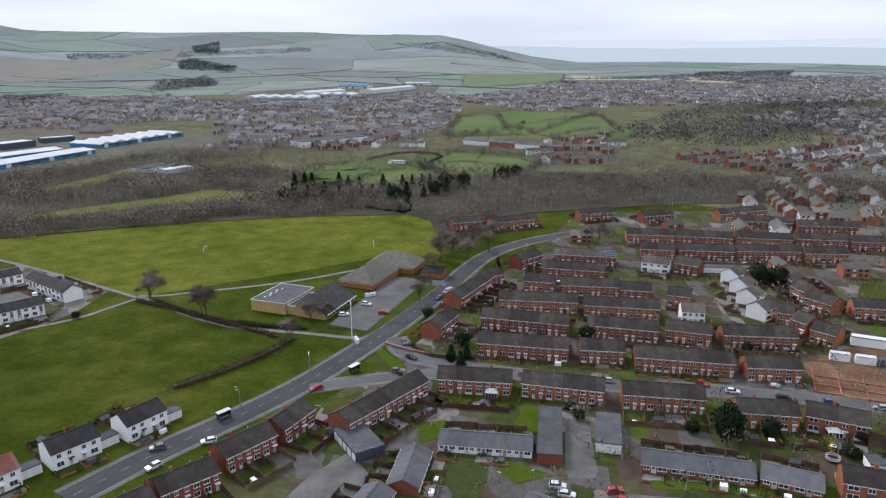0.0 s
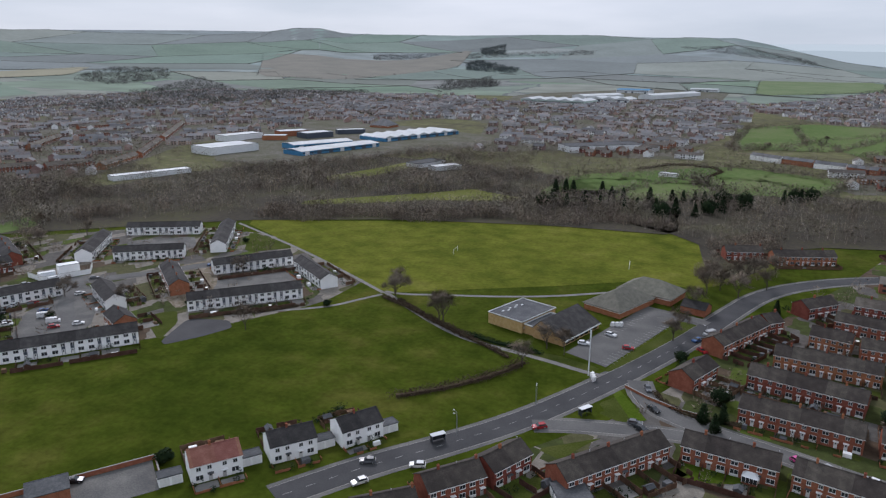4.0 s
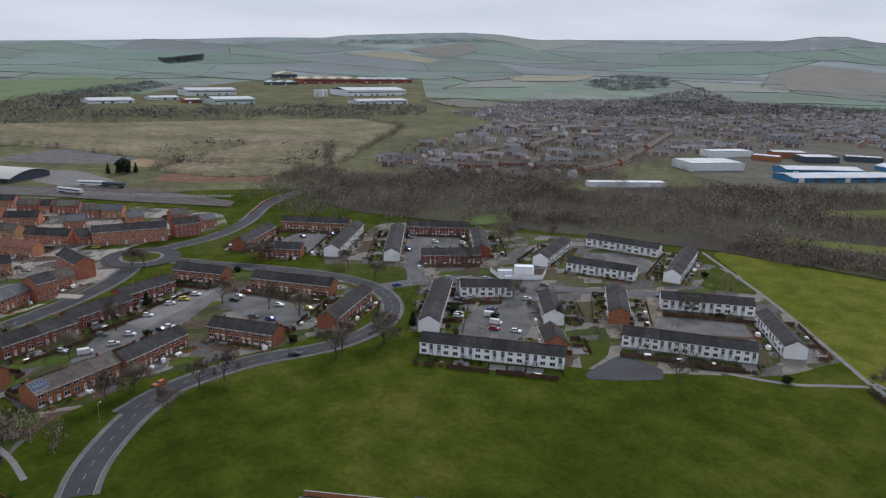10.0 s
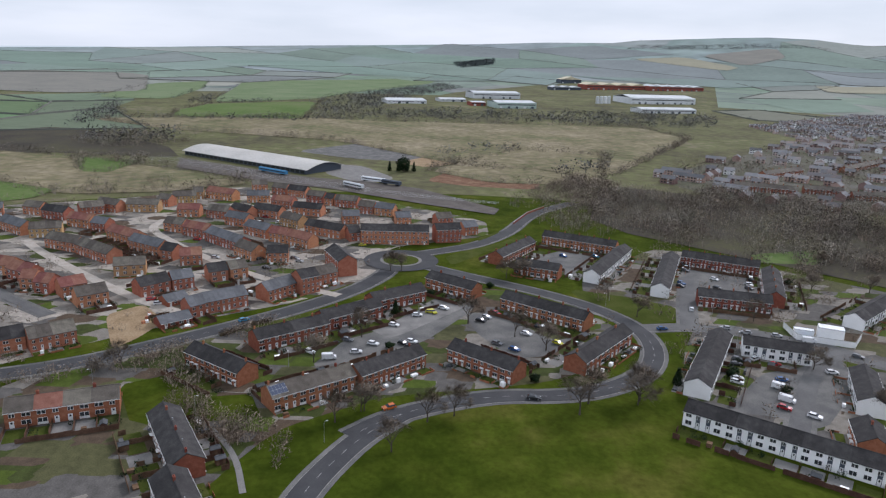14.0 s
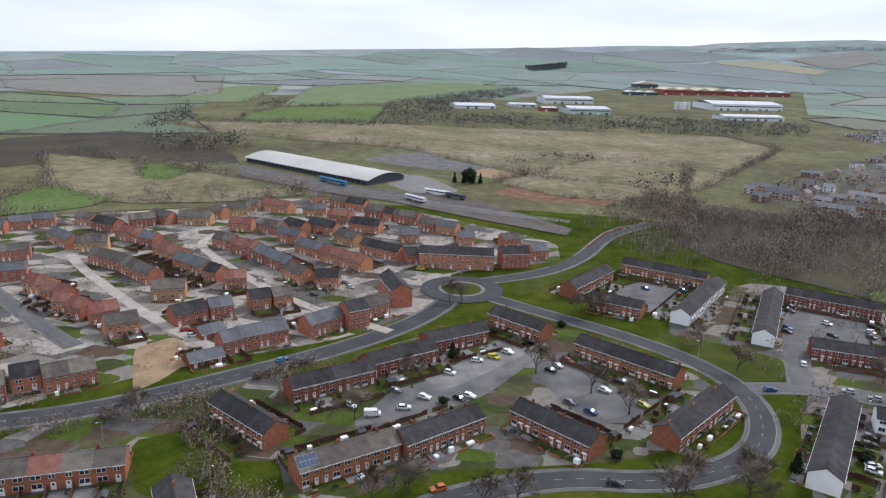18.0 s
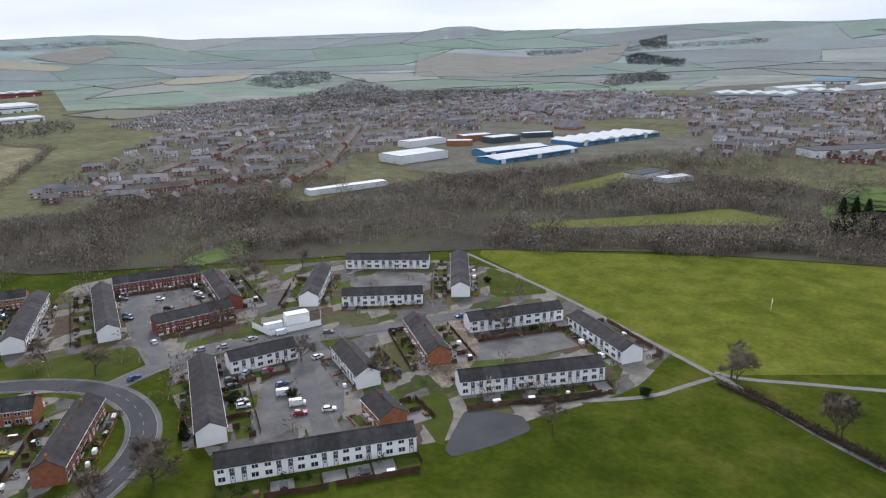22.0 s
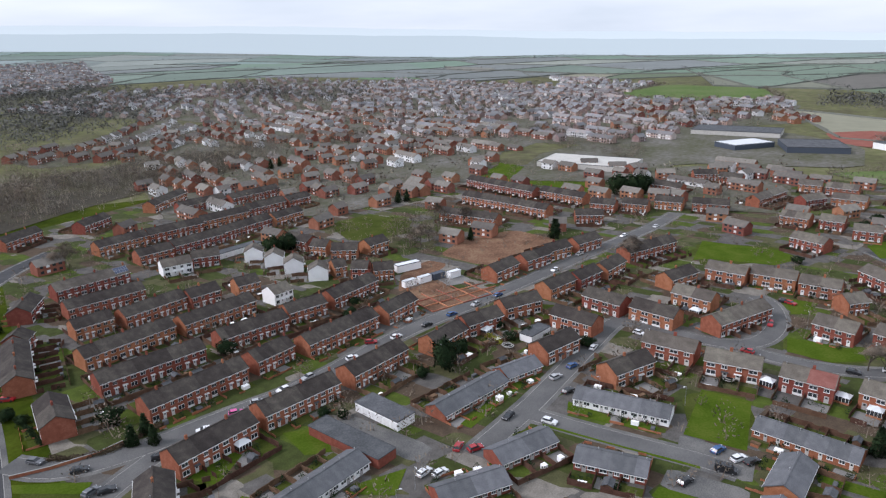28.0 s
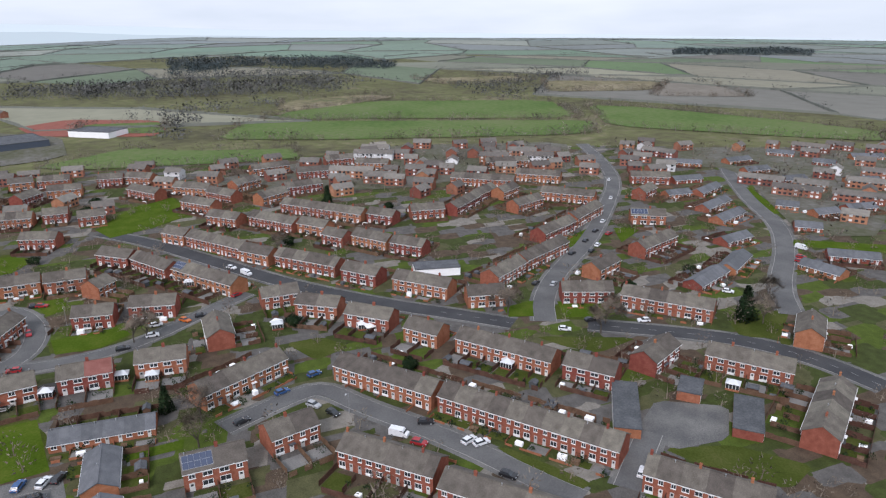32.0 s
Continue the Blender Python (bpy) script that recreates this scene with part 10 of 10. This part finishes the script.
def country_fields(zone, inner, outer, size, turn, lift, pale):
    """An uneven lattice of hedged fields between two distances, with its hedges; pale: share of haze painted in."""
    c, sn, n = math.cos(radians(turn)), math.sin(radians(turn)), int(outer / size) + 2
    node = {}
    for i in range(-n, n + 1):
        for j in range(-n, n + 1):
            u, v = (i + 0.5 * (j % 2) + rng.uniform(-0.3, 0.3)) * size * 1.3, (j + rng.uniform(-0.3, 0.3)) * size
            node[i, j] = (CENTRE[0] + u * c - v * sn, CENTRE[1] + u * sn + v * c)
    cells = [(i, j) for i in range(-n, n) for j in range(-n, n)]
    quads = np.array([[node[i, j], node[i + 1, j], node[i + 1, j + 1], node[i, j + 1]] for i, j in cells])
    mid = quads.mean(1)
    away = np.hypot(mid[:, 0] - CENTRE[0], mid[:, 1] - CENTRE[1])
    spots = np.concatenate([mid[None], (mid[:, None] * 0.35 + quads * 0.65).transpose(1, 0, 2)])
    taken = np.zeros(len(cells), int)
    busy = AREAS + WOODS + FAR_WOODS + CONIFERS
    for poly in busy:
        taken += inside(spots[..., 0], spots[..., 1], list(poly)).sum(0)
    keep = (away > inner) & (away < outer) & (taken < 2)
    s, hedges, seen, steps = Shape(), Shape(), set(), max(3, int(size / 55))
    for q, (cell, ok) in enumerate(zip(cells, keep)):
        if not ok:
            continue
        az = math.degrees(math.atan2(-(mid[q, 0] - CENTRE[0]), mid[q, 1] - CENTRE[1]))
        odds = (3, 2, 3, 3, 2, 4) if 0 < az < 72 else (5, 4, 4, 2, 1, 1) if 72 <= az < 150 else (3, 3, 3, 3, 3, 2)
        m = rng.choices(range(6), odds)[0]
        a, b, d, e = quads[q]
        t = np.linspace(0, 1, steps + 1)
        g = [(a * (1 - p) + b * p) * (1 - r) + (e * (1 - p) + d * p) * r for r in t for p in t]
        z = land([p[0] for p in g], [p[1] for p in g])
        k = len(s.v)
        s.v += [(p[0], p[1], h + lift) for p, h in zip(g, z.tolist())]
        for r in range(steps):
            for p in range(steps):
                o = k + r * (steps + 1) + p
                s.f.append((o, o + 1, o + steps + 2, o + steps + 1))
                s.m.append(m)
        i, j = cell
        for p, r in (((i, j), (i + 1, j)), ((i, j), (i, j + 1)), ((i + 1, j), (i + 1, j + 1)), ((i, j + 1), (i + 1, j + 1))):
            if (p, r) in seen or rng.random() < (0.2, 0.3, 0.5)[zone]:
                continue
            seen.add((p, r))
            (ax, ay), (bx, by) = node[p], node[r]
            d = math.hypot(bx - ax, by - ay)
            w = (2.2, 2.0, 1.3)[zone]
            nx, ny = -(by - ay) / d * w, (bx - ax) / d * w
            if rng.random() < 0.7:
                BELTS.append([(ax + nx * 2, ay + ny * 2), (bx + nx * 2, by + ny * 2), (bx - nx * 2, by - ny * 2), (ax - nx * 2, ay - ny * 2)])
            parts = int(d / 45) + 1
            for x in range(parts):
                x0, y0 = ax + (bx - ax) * x / parts, ay + (by - ay) * x / parts
                x1, y1 = ax + (bx - ax) * (x + 1) / parts, ay + (by - ay) * (x + 1) / parts
                z0, z1, h0 = float(land(x0, y0)), float(land(x1, y1)), w * rng.uniform(0.6, 1.3)
                for px, py in ((nx, ny), (-nx, -ny)):
                    hedges.face([(x0 + px * 0.5, y0 + py * 0.5, z0 - 1), (x1 + px * 0.5, y1 + py * 0.5, z1 - 1), (x1 + px * 0.2, y1 + py * 0.2, z1 + lift + h0), (x0 + px * 0.2, y0 + py * 0.2, z0 + lift + h0)])
                hedges.face([(x0 + nx * 0.2, y0 + ny * 0.2, z0 + lift + h0), (x1 + nx * 0.2, y1 + ny * 0.2, z1 + lift + h0), (x1 - nx * 0.2, y1 - ny * 0.2, z1 + lift + h0), (x0 - nx * 0.2, y0 - ny * 0.2, z0 + lift + h0)])
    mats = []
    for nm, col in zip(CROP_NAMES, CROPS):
        # blue-grey haze is mixed into every crop colour by the share pale
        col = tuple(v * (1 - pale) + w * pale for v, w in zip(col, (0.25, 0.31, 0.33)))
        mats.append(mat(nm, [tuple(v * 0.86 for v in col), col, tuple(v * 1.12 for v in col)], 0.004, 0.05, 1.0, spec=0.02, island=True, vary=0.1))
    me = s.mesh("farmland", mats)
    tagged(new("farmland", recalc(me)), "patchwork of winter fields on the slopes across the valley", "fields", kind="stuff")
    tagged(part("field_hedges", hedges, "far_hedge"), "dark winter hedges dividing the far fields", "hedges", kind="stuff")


# last value: share of painted haze, growing with distance
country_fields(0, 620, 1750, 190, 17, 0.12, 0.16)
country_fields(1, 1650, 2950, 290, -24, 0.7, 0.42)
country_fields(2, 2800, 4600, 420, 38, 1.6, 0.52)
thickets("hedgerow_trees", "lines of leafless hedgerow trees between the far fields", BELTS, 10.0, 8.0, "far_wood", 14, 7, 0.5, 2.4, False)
thickets("field_hedges", "leafless hedges and small trees round the nearer fields", NEAR_BELTS, 4.2, 8.0, "wood", 15, 20, 0.5, 1.2, False)

# ---- back gardens ----
for k, b in enumerate(list(BLOCKS)):
    if b[5] not in KINDS or b[5] == "A":
        continue
    d0 = min(math.hypot(b[0] + 92, b[1] - 70), math.hypot(b[0], b[1] - 10))
    if d0 > 430:
        continue
    far = []
    for side in (-1, 1):
        px, py = b[0] - side * math.sin(b[2]) * 13, b[1] + side * math.cos(b[2]) * 13
        d = min(min(math.hypot(px - x, py - y) for x, y in pts[::2]) for pts, _ in ROADS)
        d -= 25 * float(near_house(np.array([px]), np.array([py]), 0.5, b)[0])
        far.append(d)
    gardens(b, -1 if far[0] > far[1] else 1, 6.0 if b[5][0] == "B" else 9.0, k, d0 < 230)
    if b[5] in ("T", "TD", "TK") and min(far) > 14:
        gardens(b, 1 if far[0] > far[1] else -1, 6.0, k + 900, d0 < 230)
    elif d0 < 330:
        gardens(b, 1 if far[0] > far[1] else -1, 4.4, k + 1800, False, True)
tagged(part("garden_plots", PLOTS, ["lawn", "paved", "yard", "render", "felt", "timber"]), "small back garden lawns, patios and clutter between fences", "gardens", kind="stuff")
tagged(part("garden_walls", LOW_WALLS, "brick"), "low brick walls before the front gardens", "walls", kind="stuff")
tagged(part("garden_shrubs", SHRUBS, "evergreen"), "small green shrubs dotted through the back gardens", "shrubs", kind="stuff")

# ---- more cars along the kerbs ----
rng = random.Random(77)
for pts, w in ROADS:
    if w > 6.6 or w < 5.4:
        continue
    for x, y, h in along(pts, 13.0):
        side = rng.choice((-1, 1))
        cx, cy = x - side * math.sin(h) * (w / 2 - 1.1), y + side * math.cos(h) * (w / 2 - 1.1)
        if rng.random() < 0.34 and math.hypot(cx + 92, cy - 70) < 420 and all(math.hypot(cx - a, cy - b) > 6 for a, b in PARKED):
            car(cx, cy, math.degrees(h) + rng.choice((0, 180)), rng.choice(("white", "silver", "black", "grey", "red", "blue", "white", "black")))
